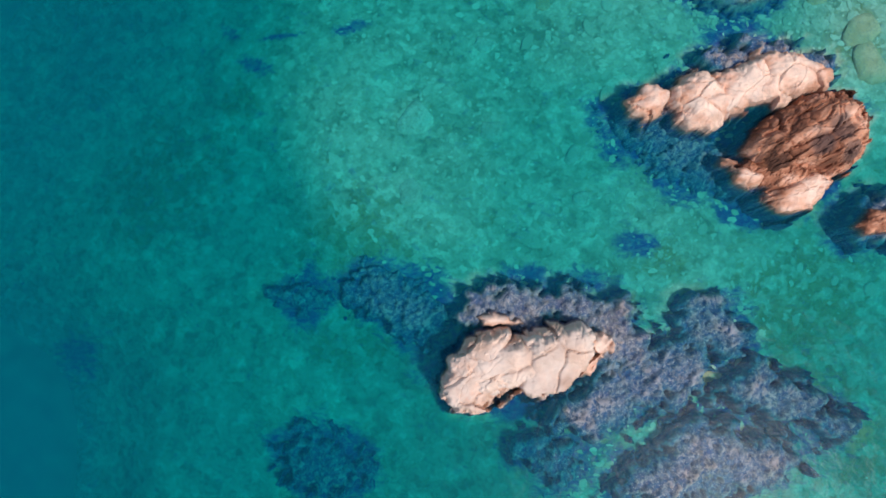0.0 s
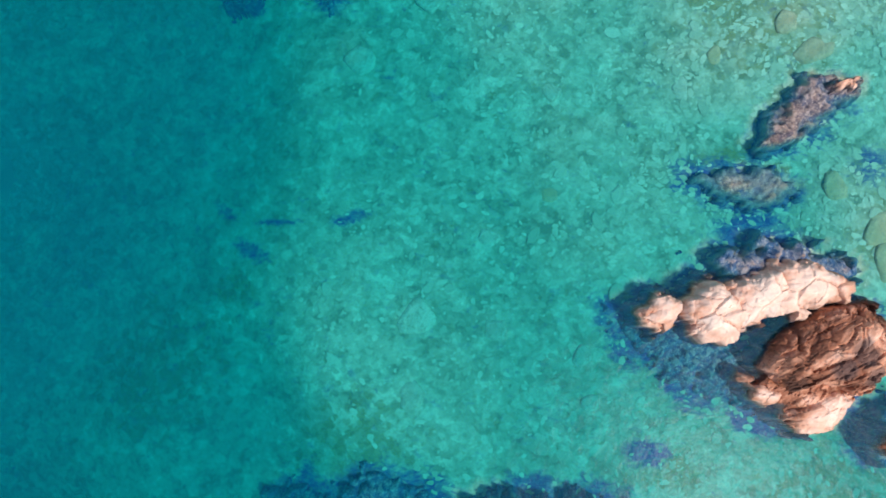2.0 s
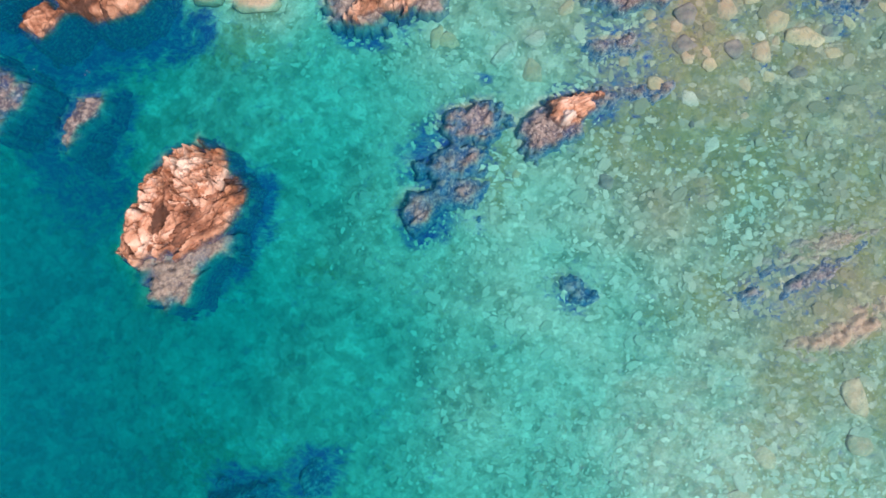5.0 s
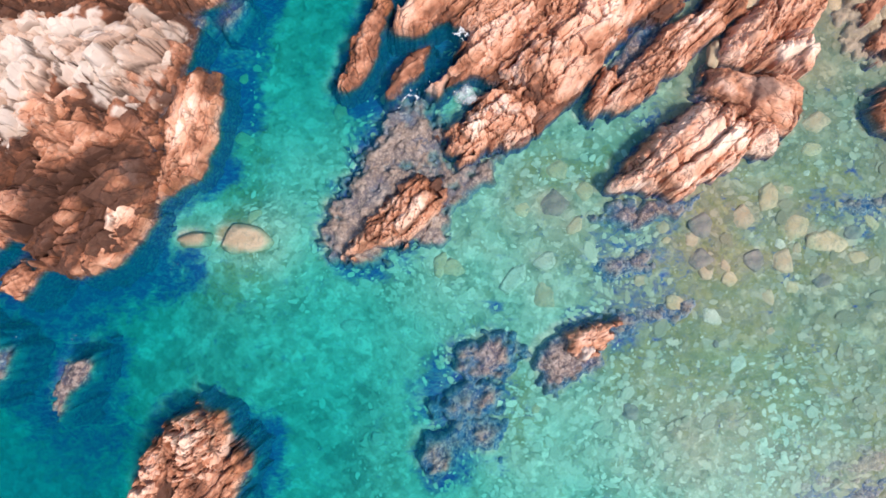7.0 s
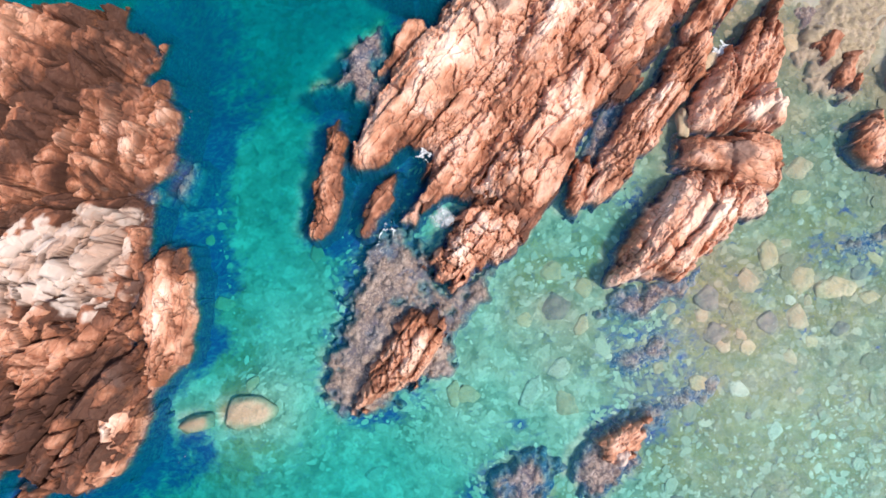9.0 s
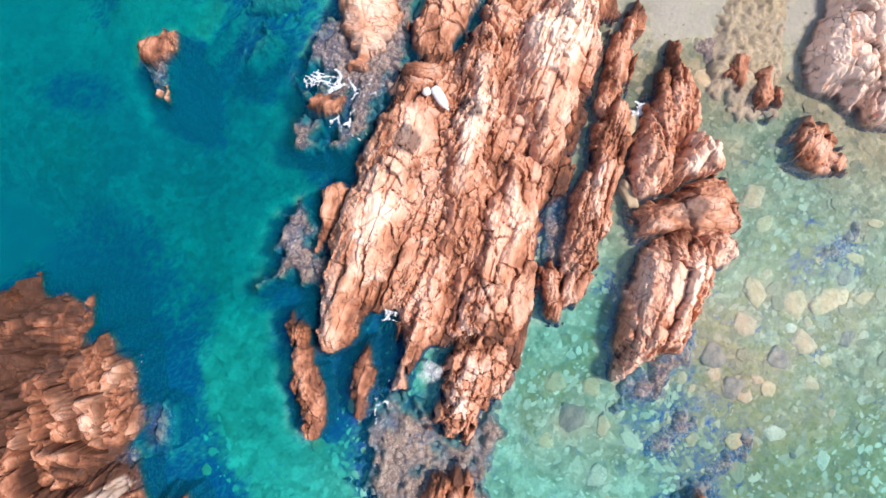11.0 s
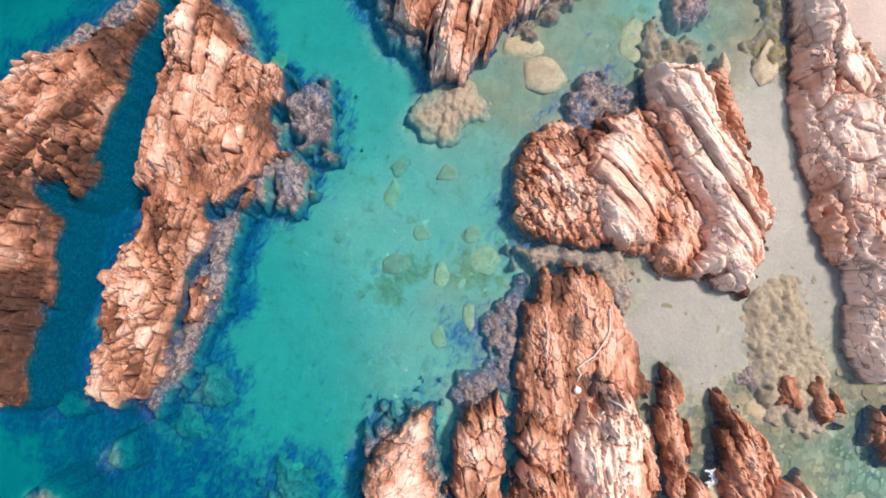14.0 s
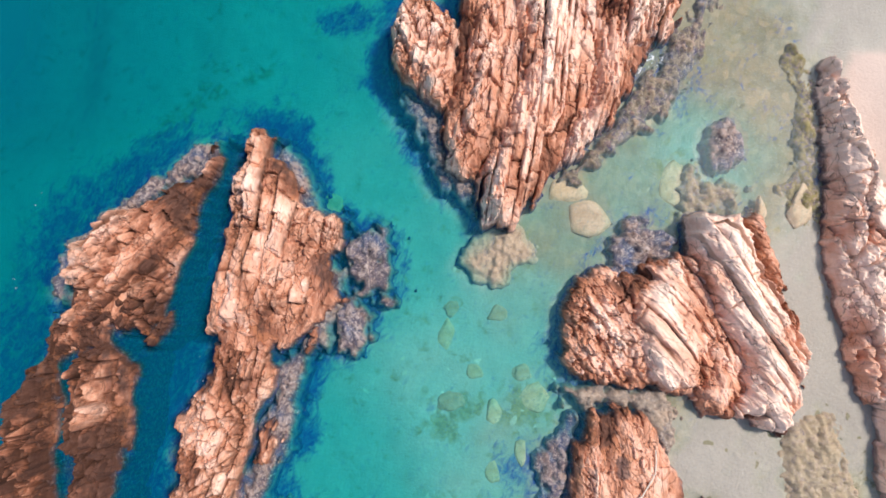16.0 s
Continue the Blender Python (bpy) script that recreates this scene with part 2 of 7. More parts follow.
def seabed_material():
    """Sand and cobbles under water, with algae, dark weed tinted with the water's blue, and pinkish sand where it rises
    dry.
    """
    m = Nodes("cobbled_seabed", 0.9)
    v = m.scaled(1, 1, 0.3)
    broad = m.noise(0.16, 4, 0.6, v)
    mid = m.noise(0.9, 5, 0.6, v)
    fine = m.noise(7.0, 4, 0.6, v)
    # the outlines of the stones wander
    wander = m.node("TexNoise", Vector=v, Scale=1.9, Detail=3.0)
    push = m.tree.nodes.new("ShaderNodeMix")
    push.data_type, push.blend_type = "RGBA", "ADD"
    push.inputs[0].default_value = 0.55
    m.put(push.inputs[6], v)
    m.put(push.inputs[7], wander.outputs["Color"])
    bent = push.outputs[2]

    def stones(scale, soft):
        n = m.tree.nodes.new("ShaderNodeTexVoronoi")
        n.feature = "SMOOTH_F1"
        m.put(n.inputs["Vector"], bent)
        n.inputs["Scale"].default_value, n.inputs["Smoothness"].default_value = scale, soft
        out = m.tree.nodes.new("ShaderNodeSeparateColor")
        m.put(out.inputs[0], n.outputs["Color"])
        return out.outputs

    big, small, tiny = stones(0.85, 0.5), stones(1.9, 0.35), stones(4.6, 0.25)
    edge = m.cells(1.9, "DISTANCE_TO_EDGE", "Distance", bent)
    tone = m.math("ADD", m.math("MULTIPLY", big[0], 0.36), m.math("ADD", m.math("MULTIPLY", small[0], 0.40), m.math("MULTIPLY", tiny[0], 0.27)))
    tone = m.math("ADD", 0.56, m.math("MULTIPLY", m.math("SUBTRACT", tone, 0.55), m.span(m.attr("plain"), 0.0, 1.0, 1.0, 0.35)))
    tone = m.math("ADD", tone, m.math("MULTIPLY", m.math("SUBTRACT", m.math("ADD", broad, mid), 1.0), 0.45))
    sand = m.ramp(tone, (0.15, (0.21, 0.28, 0.20)), (0.45, (0.43, 0.48, 0.36)), (0.68, (0.60, 0.615, 0.48)), (0.95, (0.86, 0.84, 0.68)))
    sand = m.mix(m.math("MULTIPLY", m.attr("plain"), 0.75), sand, m.mix(mid, (0.36, 0.44, 0.40), (0.52, 0.57, 0.50)))
    stone = m.ramp(tone, (0.12, (0.105, 0.110, 0.064)), (0.42, (0.180, 0.170, 0.099)), (0.66, (0.275, 0.243, 0.144)), (0.95, (0.50, 0.44, 0.285)))
    stone = m.mix(m.span(small[1], 0.55, 0.9, 0.0, 0.35), stone, (0.42, 0.34, 0.19))
    stone = m.mix(m.span(edge, 0.0, 0.10, 0.18, 0.0), stone, (0.15, 0.19, 0.13))
    col = m.mix(m.math("MULTIPLY", m.attr("cobble"), m.span(mid, 0.25, 0.6, 0.75, 1.0)), sand, stone)
    col = m.mix(m.span(fine, 0.3, 0.7, 0.22, 0.0), col, (0.30, 0.31, 0.2))
    green = m.math("ADD", m.attr("algae"), m.math("MULTIPLY", m.math("SUBTRACT", m.noise(1.4, 5, 0.65, v, 0.6), 0.5), 2.4))
    green = m.math("ADD", green, m.math("MULTIPLY", m.math("SUBTRACT", small[2], 0.5), 0.9))
    col = m.mix(m.span(green, 0.2, 1.1, 0.0, 0.72), col, m.mix(tiny[1], (0.17, 0.175, 0.065), (0.35, 0.31, 0.14)))
    drift = m.scaled(0.75, 1.25, 0.3)
    weed = m.math("ADD", m.attr("weed"), m.math("MULTIPLY", m.math("SUBTRACT", mid, 0.5), 1.5))
    weed = m.math("ADD", weed, m.math("MULTIPLY", m.math("SUBTRACT", m.noise(1.5, 5, 0.62, drift, 1.6), 0.5), 1.9))
    weed = m.math("ADD", weed, m.math("MULTIPLY", m.math("SUBTRACT", fine, 0.5), 0.35))
    tufts = m.math("MULTIPLY", m.span(m.noise(0.75, 5, 0.62, v, 1.0), 0.575, 0.70), m.attr("cobble"))
    weed = m.math("ADD", weed, m.math("MULTIPLY", tufts, 0.55))
    # weed colour with the scattered blue of the water put into it
    leaf = m.mix(m.span(m.noise(1.9, 6, 0.66, drift, 1.4), 0.42, 0.68), (0.003, 0.036, 0.265), (0.055, 0.185, 0.345))
    col = m.mix(m.span(weed, 0.10, 1.05, 0.0, 0.94), col, leaf)
    dry = m.span(m.math("ADD", m.height(), m.math("MULTIPLY", mid, 0.1)), -0.32, -0.14)
    grit = m.mix(fine, (0.30, 0.28, 0.235), (0.42, 0.385, 0.32))
    beach = m.mix(m.span(m.height(), -0.05, 0.12), grit, m.mix(fine, (0.50, 0.38, 0.31), (0.60, 0.47, 0.39)))
    col = m.mix(dry, col, beach)
    return m.done(col, m.bump(m.math("ADD", fine, m.math("MULTIPLY", tone, 1.2)), 0.10, 0.5))


def stone_material(name, each):
    """Sea-worn stone; each stone has a tone of its own."""
    m = Nodes(name, 0.85)
    pick = m.one_of() if each else m.island()
    col = m.ramp(pick, (0.0, (0.165, 0.16, 0.095)), (0.35, (0.215, 0.20, 0.122)), (0.7, (0.27, 0.245, 0.155)), (1.0, (0.40, 0.355, 0.24)))
    bare = m.ramp(pick, (0.0, (0.42, 0.45, 0.34)), (0.35, (0.49, 0.51, 0.39)), (0.7, (0.56, 0.56, 0.44)), (1.0, (0.69, 0.68, 0.54)))
    col = m.mix(m.span(m.height(), -1.0, -0.5), bare, col)
    a = m.noise(2.5, 5, 0.65)
    b = m.noise(14.0, 4, 0.6)
    col = m.mix(m.span(a, 0.45, 0.75, 0.0, 0.35), col, (0.32, 0.30, 0.18))
    col = m.mix(m.span(b, 0.55, 0.7, 0.0, 0.15), col, (0.6, 0.54, 0.42))
    return m.done(col, m.bump(a, 0.1, 0.8))


def boulder_material(name, low, high):
    m = Nodes(name, 0.85)
    a, b = m.noise(1.6, 5, 0.65), m.noise(11.0, 4, 0.65)
    col = m.mix(m.span(a, 0.3, 0.7), low, high)
    col = m.mix(m.math("MULTIPLY", m.one_of(), 0.35), col, tuple(0.62 * c for c in low))
    col = m.mix(m.span(b, 0.5, 0.68, 0.0, 0.3), col, tuple(0.6 * c for c in low))
    col = m.mix(m.span(m.noise(4.5, 5, 0.75, None, 1.0), 0.50, 0.64, 0.0, 0.6), col, (0.25, 0.27, 0.19))
    return m.done(col, m.bump(a, 0.15, 0.8, m.bump(b, 0.03, 0.6)))


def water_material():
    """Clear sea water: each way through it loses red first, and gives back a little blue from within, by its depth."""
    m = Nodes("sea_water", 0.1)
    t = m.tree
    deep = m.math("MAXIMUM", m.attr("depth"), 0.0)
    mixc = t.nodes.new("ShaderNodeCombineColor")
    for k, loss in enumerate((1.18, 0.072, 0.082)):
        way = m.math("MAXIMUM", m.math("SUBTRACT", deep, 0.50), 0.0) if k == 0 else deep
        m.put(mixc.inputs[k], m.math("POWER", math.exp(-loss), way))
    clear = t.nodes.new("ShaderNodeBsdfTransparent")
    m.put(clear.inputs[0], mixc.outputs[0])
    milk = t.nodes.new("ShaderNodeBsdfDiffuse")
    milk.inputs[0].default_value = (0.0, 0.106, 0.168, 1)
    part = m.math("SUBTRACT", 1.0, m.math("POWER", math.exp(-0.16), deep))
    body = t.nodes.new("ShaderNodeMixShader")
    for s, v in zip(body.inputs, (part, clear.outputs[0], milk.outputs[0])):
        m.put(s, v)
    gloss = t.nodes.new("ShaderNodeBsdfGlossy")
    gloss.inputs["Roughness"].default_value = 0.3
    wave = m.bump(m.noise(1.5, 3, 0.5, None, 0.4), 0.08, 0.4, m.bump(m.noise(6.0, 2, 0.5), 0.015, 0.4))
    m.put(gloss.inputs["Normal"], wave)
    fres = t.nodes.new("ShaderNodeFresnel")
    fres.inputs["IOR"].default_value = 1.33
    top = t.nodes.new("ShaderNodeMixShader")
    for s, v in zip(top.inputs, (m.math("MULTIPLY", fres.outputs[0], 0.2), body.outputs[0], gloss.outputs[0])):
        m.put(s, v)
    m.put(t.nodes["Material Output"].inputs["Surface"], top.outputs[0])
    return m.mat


def plain_material(name, colour, rough, spots=(0.3, 0.3, 0.3), share=0.25):
    m = Nodes(name, rough)
    return m.done(m.mix(m.span(m.noise(9.0, 4, 0.65), 0.5, 0.75, 0.0, share), colour, spots), m.bump(m.noise(20.0), 0.01, 0.5))


def foam_material():
    """Thin foam: bubbles with the water showing between them."""
    m = Nodes("sea_foam", 0.6)
    a = m.math("ADD", m.math("MULTIPLY", m.noise(3.0, 4, 0.6), 0.6), m.math("MULTIPLY", m.noise(16.0, 3, 0.6), 0.4))
    m.put(m.bsdf.inputs["Alpha"], m.math("MULTIPLY", m.span(m.attr("thick"), 0.0, 0.6, 0.0, 1.0), m.span(a, 0.34, 0.60, 0.15, 0.9)))
    return m.done((0.86, 0.89, 0.90), m.bump(a, 0.02, 0.5))


ROCK, REEF, SEABED, WATER = rock_material(), reef_material(), seabed_material(), water_material()
COBBLE, STONE = stone_material("cobble", False), stone_material("loose_stone", True)
BOULDER = (
    boulder_material("tan_boulder", (0.46, 0.34, 0.21), (0.64, 0.50, 0.34)),
    boulder_material("pale_boulder", (0.50, 0.48, 0.37), (0.72, 0.69, 0.56)),
    boulder_material("weedy_boulder", (0.15, 0.16, 0.15), (0.36, 0.32, 0.27)),
    boulder_material("ochre_boulder", (0.52, 0.40, 0.23), (0.70, 0.55, 0.36)),
)
FOAM = foam_material()
WHITE = plain_material("white_plastic", (0.84, 0.82, 0.77), 0.45, (0.60, 0.53, 0.43), 0.35)
ROPE = plain_material("bleached_rope", (0.66, 0.58, 0.47), 0.9)


# ---- noise on arrays ----
def dice(ix, iy, seed):
    n = (ix.astype(np.int64) * 374761393 + iy.astype(np.int64) * 668265263 + seed * 974711) & 0x7FFFFFFF
    n = ((n ^ (n >> 13)) * 1274126177) & 0x7FFFFFFF
    n = ((n ^ (n >> 15)) * 2246822519) & 0x7FFFFFFF
    return ((n ^ (n >> 16)) & 0xFFFF) / 65535.0


def value_noise(u, v, seed):
    iu, iv = np.floor(u), np.floor(v)
    fu, fv = u - iu, v - iv
    fu, fv = fu * fu * (3 - 2 * fu), fv * fv * (3 - 2 * fv)
    a, b = dice(iu, iv, seed), dice(iu + 1, iv, seed)
    c, d = dice(iu, iv + 1, seed), dice(iu + 1, iv + 1, seed)
    return (a * (1 - fu) + b * fu) * (1 - fv) + (c * (1 - fu) + d * fu) * fv


def layers(u, v, seed, octaves=4, gain=0.5):
    """Layered noise about 0, within about -1 to 1."""
    total, amp, whole = 0 * u, 1.0, 0.0
    for k in range(octaves):
        total, whole = total + amp * (2 * value_noise(u * 2**k, v * 2**k, seed + 7 * k) - 1), whole + amp
        amp *= gain
    return total / whole * 1.5


def blocks(u, v, seed):
    """Cells of broken rock: distance to the nearest joint, three dice a cell, and the way from the cell's middle."""
    iu, iv = np.floor(u), np.floor(v)
    near, second = np.full(u.shape, 9.0), np.full(u.shape, 9.0)
    best = [np.zeros(u.shape) for _ in range(4)]
    for a in (-1, 0, 1):
        for b in (-1, 0, 1):
            cu, cv = iu + a, iv + b
            du, dv = u - (cu + 0.1 + 0.8 * dice(cu, cv, seed)), v - (cv + 0.1 + 0.8 * dice(cu, cv, seed + 1))
            far = np.sqrt(du * du + dv * dv)
            nearer = far < near
            second = np.where(nearer, near, np.minimum(second, far))
            near = np.where(nearer, far, near)
            for k, new_value in enumerate((cu, cv, du, dv)):
                best[k] = np.where(nearer, new_value, best[k])
    cu, cv, du, dv = best
    return second - near, dice(cu, cv, seed + 2), dice(cu, cv, seed + 3), dice(cu, cv, seed + 4), du, dv


def smooth(x, lo, hi):
    s = np.clip((x - lo) / (hi - lo), 0, 1)
    return s * s * (3 - 2 * s)


def inside(px, py, outline):
    """Metres from the outline, positive within it."""
    pts = np.array(outline)
    far, within = np.full(px.shape, 1e9), np.zeros(px.shape, bool)
    for (ax, ay), (bx, by) in zip(pts, np.roll(pts, -1, 0)):
        ex, ey = bx - ax, by - ay
        s = np.clip(((px - ax) * ex + (py - ay) * ey) / (ex * ex + ey * ey + 1e-9), 0, 1)
        far = np.minimum(far, np.hypot(px - ax - s * ex, py - ay - s * ey))
        if ey != 0:
            within ^= ((ay > py) != (by > py)) & (px < ex * (py - ay) / ey + ax)
    return np.where(within, far, -far)


# ---- mesh makers ----
def sheet_mesh(name, x, y, z, keep, **attributes):
    """A mesh from a grid of heights, of the squares whose four corners are kept."""
    rows, cols = x.shape
    quad = keep[:-1, :-1] & keep[1:, :-1] & keep[:-1, 1:] & keep[1:, 1:]
    r, c = np.nonzero(quad)
    base = r * cols + c
    faces = np.stack([base, base + 1, base + cols + 1, base + cols], 1)
    used, faces = np.unique(faces, return_inverse=True)
    faces = faces.reshape(-1, 4)
    mesh = bpy.data.meshes.new(name)
    mesh.vertices.add(len(used))
    mesh.vertices.foreach_set("co", np.stack([x.ravel()[used], y.ravel()[used], z.ravel()[used]], 1).astype(np.float32).ravel())
    mesh.loops.add(faces.size)
    mesh.loops.foreach_set("vertex_index", faces.astype(np.int32).ravel())
    mesh.polygons.add(len(faces))
    mesh.polygons.foreach_set("loop_start", np.arange(0, faces.size, 4, dtype=np.int32))
    for key, values in attributes.items():
        mesh.attributes.new(key, "FLOAT", "POINT").data.foreach_set("value", values.ravel()[used].astype(np.float32))
    mesh.update(calc_edges=True)
    return mesh


def set_smooth(mesh, on=True):
    mesh.polygons.foreach_set("use_smooth", np.full(len(mesh.polygons), on))


# ---- the seabed's form: metres of water at a place (minus: dry) ----
# depths chosen to fit the water's tone in the camera's view
DEPTH_A = [(-27.8, 9.4, 6.23), (-25.5, -16.3, 6.93), (-13.5, -1.6, 3.5), (-1.2, 5.7, 1.75), (-1, 0.3, 1.6), (7.6, 0.6, 1.89), (14.3, -2.6, 1.62), (22.6, -3.4, 1.9), (24.1, -9, 2.2), (-5.9, -10.2, 2.9), (-12.5, -17.2, 3.81), (1.3, -16.5, 2.94), (24.3, 11.3, 1.08), (17.8, 12.1, 1.53), (11.1, -15.9, 1.8), (-2.8, 2.8, 1.6), (10.4, 15.1, 1.44), (-17.9, 18.7, 4.6), (-3.5, 18.9, 1.98), (6.5, 22.4, 1.35), (16.3, 22.5, 0.99), (-24.5, 7.8, 4.95), (-25.8, 32.2, 4.95), (-15.2, 36.1, 3.3), (-7.8, 34.4, 2.1), (2.3, 34.5, 1.26), (11.9, 31.5, 0.9), (19.7, 36.6, 0.72), (-4.8, 43.2, 1.6), (11.9, 44.8, 0.9)]
DEPTH_B = [(-24.5, 40.6, 4.65), (-10.3, 44.5, 2.15), (-12.3, 49.6, 1.95), (1.4, 44.7, 1.0), (10.8, 45, 0.81), (17, 50, 0.72), (4.7, 38.5, 1.08), (19.8, 39.2, 0.63), (-19.8, 53.1, 2.94), (-27, 52.9, 2.94), (-13.5, 65.8, 1.89), (-12.2, 51, 1.62), (-14.4, 58.5, 1.98), (-0.8, 55.1, 0.99), (3.8, 56.4, 0.72), (12.8, 54.4, 0.63), (19.7, 63.4, 0.72), (-18.9, 52.8, 2.28), (19.6, 66.5, 0.54), (-10.1, 82.8, 3.3), (-11.9, 86.1, 4.2), (-8.3, 77.5, 3.8), (-11.4, 68.3, 2.28), (4.7, 59.3, 0.9), (17, 56.2, 0.72), (20.6, 61, 0.63), (22.5, 68.9, 0.27), (9.7, 92.4, 1.8), (6, 86.9, 1.8), (-2.6, 89.8, 2.6)]
DEPTH_C = [(-6.1, 94, 4.2), (-6.7, 82.5, 5.9), (16.9, 86.1, 1.08), (17.6, 82.7, 0.9), (21.4, 72.3, 0.2), (25.8, 68.1, 0.2), (19.7, 63.9, 0.55), (19.8, 59.3, 0.72), (20, 120.7, 6.23), (23.7, 114.1, 3.81), (28.1, 106.3, 2.6), (25.7, 96.6, 1.71), (21.8, 93.4, 1.44), (10.9, 91.1, 1.62), (17.7, 87.9, 1.08), (21.6, 84.7, 0.99), (33.1, 84.2, 0.63), (41.4, 83.3, 0.68), (44.9, 80.5, 0.45), (11.8, 111.7, 3.6), (6.1, 110, 4.2), (12.5, 101.2, 3.2), (16.8, 104.9, 2.28), (32.1, 73.4, 0.23), (28.3, 86.9, 0.63), (13.4, 83.4, 0.99), (30.5, 98.9, 2.13), (37.8, 79.5, 0.59), (36.7, 83.9, 0.72), (40.8, 82.7, 0.63), (38, 78.8, 0.54)]
DEPTH_D = [(-13.7, 55.8, 0.85), (-13.3, 55.6, 0.85), (-16.5, 55.9, 0.9), (41.2, 85.4, 0.4), (42.7, 83.0, 0.32), (44.6, 80.6, 0.24), (47.0, 79.5, 0.2), (41.1, 80.4, 0.3), (38.7, 80.8, 0.4), (34.6, 77.0, 0.2), (32.6, 75.0, 0.17), (30.6, 72.6, 0.14), (28.2, 70.1, 0.12), (26, 67.6, 0.14), (24.2, 65.4, 0.2), (36.6, 81.7, 1.17), (34.1, 80, 1.17), (-15.5, 81.7, 6.93), (-9.1, 81.3, 5.57), (43.5, 77.1, -0.25), (42.3, 74.6, -0.6)]
DEPTHS = DEPTH_A + DEPTH_B + DEPTH_C + DEPTH_D

# olive algae on the bottom: place, half length and half width, turn
ALGAE_A = [(22.1, -6, 5.3, 6.2, 2), (24.7, -13.5, 2.8, 3.7, 2), (13.3, -3.1, 2.2, 1.6, 2), (25.1, 10.9, 2.5, 2.8, 2), (-17.9, 1.3, 6.9, 5, 32), (-5.2, -2.3, 4.4, 3.7, 2), (-5.5, -8.9, 2.8, 1.9, 2), (17.1, 14.9, 4.1, 1.2, 2), (-13.3, 6.5, 1.9, 1.6, 2), (21.3, 35.7, 2.8, 6.2, 22), (-9.2, 40.1, 1.9, 1.2, 2), (-17, 28.9, 4.4, 3.1, 2), (-14.8, 53.2, 3.4, 1.9, 2), (0.7, 46.9, 1.6, 3.7, 22), (13.9, 40.1, 6.2, 1.9, 27), (-14.2, 59, 1.9, 4.7, -8), (4, 58.9, 4.1, 1.9, 17), (0.8, 47.2, 1.9, 2.8, -3)]
ALGAE_B = [(17.8, 57.9, 3.7, 1.9, -3), (-8.5, 75.6, 2.2, 5.6, -35), (-7, 80.9, 3.7, 2.8, -35), (17.7, 56.9, 3.7, 1.9, -35), (3.5, 59.7, 2.5, 1.6, -35), (10.9, 48.5, 7.8, 4.1, -3), (14.8, 47.3, 7.2, 4.4, -7), (18.4, 35.5, 5, 4.7, 2), (22, -10.5, 4.1, 2.8, 2), (12.7, 53.8, 6.2, 6.2, -35), (17.3, 53.6, 4.7, 2.8, -3), (16.2, 86.3, 2.2, 1.6, -49), (-11.2, 85, 3.7, 3.4, -49), (-6.7, 80.6, 3.7, 2.8, -49), (22.4, 109.8, 4.1, 1.1, -23), (26.4, 107, 1.6, 0.7, -23), (21.8, 96.4, 1.9, 1.2, -58), (15.2, 86.7, 1.9, 1.9, -58)]
ALGAE_C = [(18, 27, 7.5, 9, 10), (22, 44, 6, 6, 0), (18, 83.3, 2.2, 1.6, -58), (33.2, 82.2, 1.9, 2.5, -58), (25.1, 88.6, 1.6, 2.2, -18), (35.6, 75.1, 0.9, 3.1, -68)]
ALGAES = ALGAE_A + ALGAE_B + ALGAE_C

# dark weed beds, and deep blue water coloured as weed: place, half length and half width, turn
WEED_A = [(14, 3.7, 4.1, 1.9, -23), (7.5, -7.8, 5.9, 3.4, 12), (17.2, -11.3, 8.1, 3.4, -18), (-2.3, -6.5, 3.4, 2.2, -38), (-8.3, -6.1, 1.9, 1.2, 22), (-6.5, -15.6, 3.1, 1.9, 2), (7, -14.5, 2.8, 1.9, 2), (11.7, -2.1, 1.6, 0.9, 2), (24.8, 0.3, 1.9, 1.6, 2), (-24.3, -10.5, 1.9, 1.9, 2), (-12.2, 8.8, 1.7, 0.6, -20), (-14.2, 11.2, 1.3, 0.35, -35), (-10.6, 10.6, 2.0, 0.25, -4), (-6, 10.9, 1.5, 0.5, 12), (21, 18, 2.8, 1.9, 32), (24.4, 14.8, 1.6, 1.2, 2), (17.4, 11.1, 2.8, 0.9, 12), (-12.9, 26.6, 2.2, 1.2, 27), (-8.7, 28.6, 1.1, 0.9, 2), (-7.8, 24.8, 0.8, 0.8, 2), (-5.1, 27, 0.5, 0.4, 2)]
WEED_B = [(-17, 42.7, 4.1, 4.7, 42), (-25.1, 47.1, 4.4, 6.2, 2), (-26.3, 52.2, 5, 2.2, 2), (-1.9, 46.5, 3.4, 3.4, 42), (6, 50.4, 4.7, 1.9, 17), (7.6, 53.8, 2.2, 1.1, 2), (5.3, 39.2, 1.6, 1.2, 2), (16.7, 40.2, 3.4, 1.9, 27), (-0.1, 51.6, 0.6, 0.5, 2), (-8, 56.1, 2.5, 1.9, 27), (-15.8, 62.3, 1.9, 5, -18), (-18.1, 54.1, 3.1, 1.6, 27), (7.8, 55, 3.4, 1.6, 7), (19.1, 56.3, 2.8, 1.2, -3), (14.2, 55.3, 1.2, 0.9, -3), (15.5, 53.1, 0.7, 0.7, -3), (-6.7, 64, 1.9, 1.9, -3), (-1, 46.4, 2.2, 1.9, 17)]
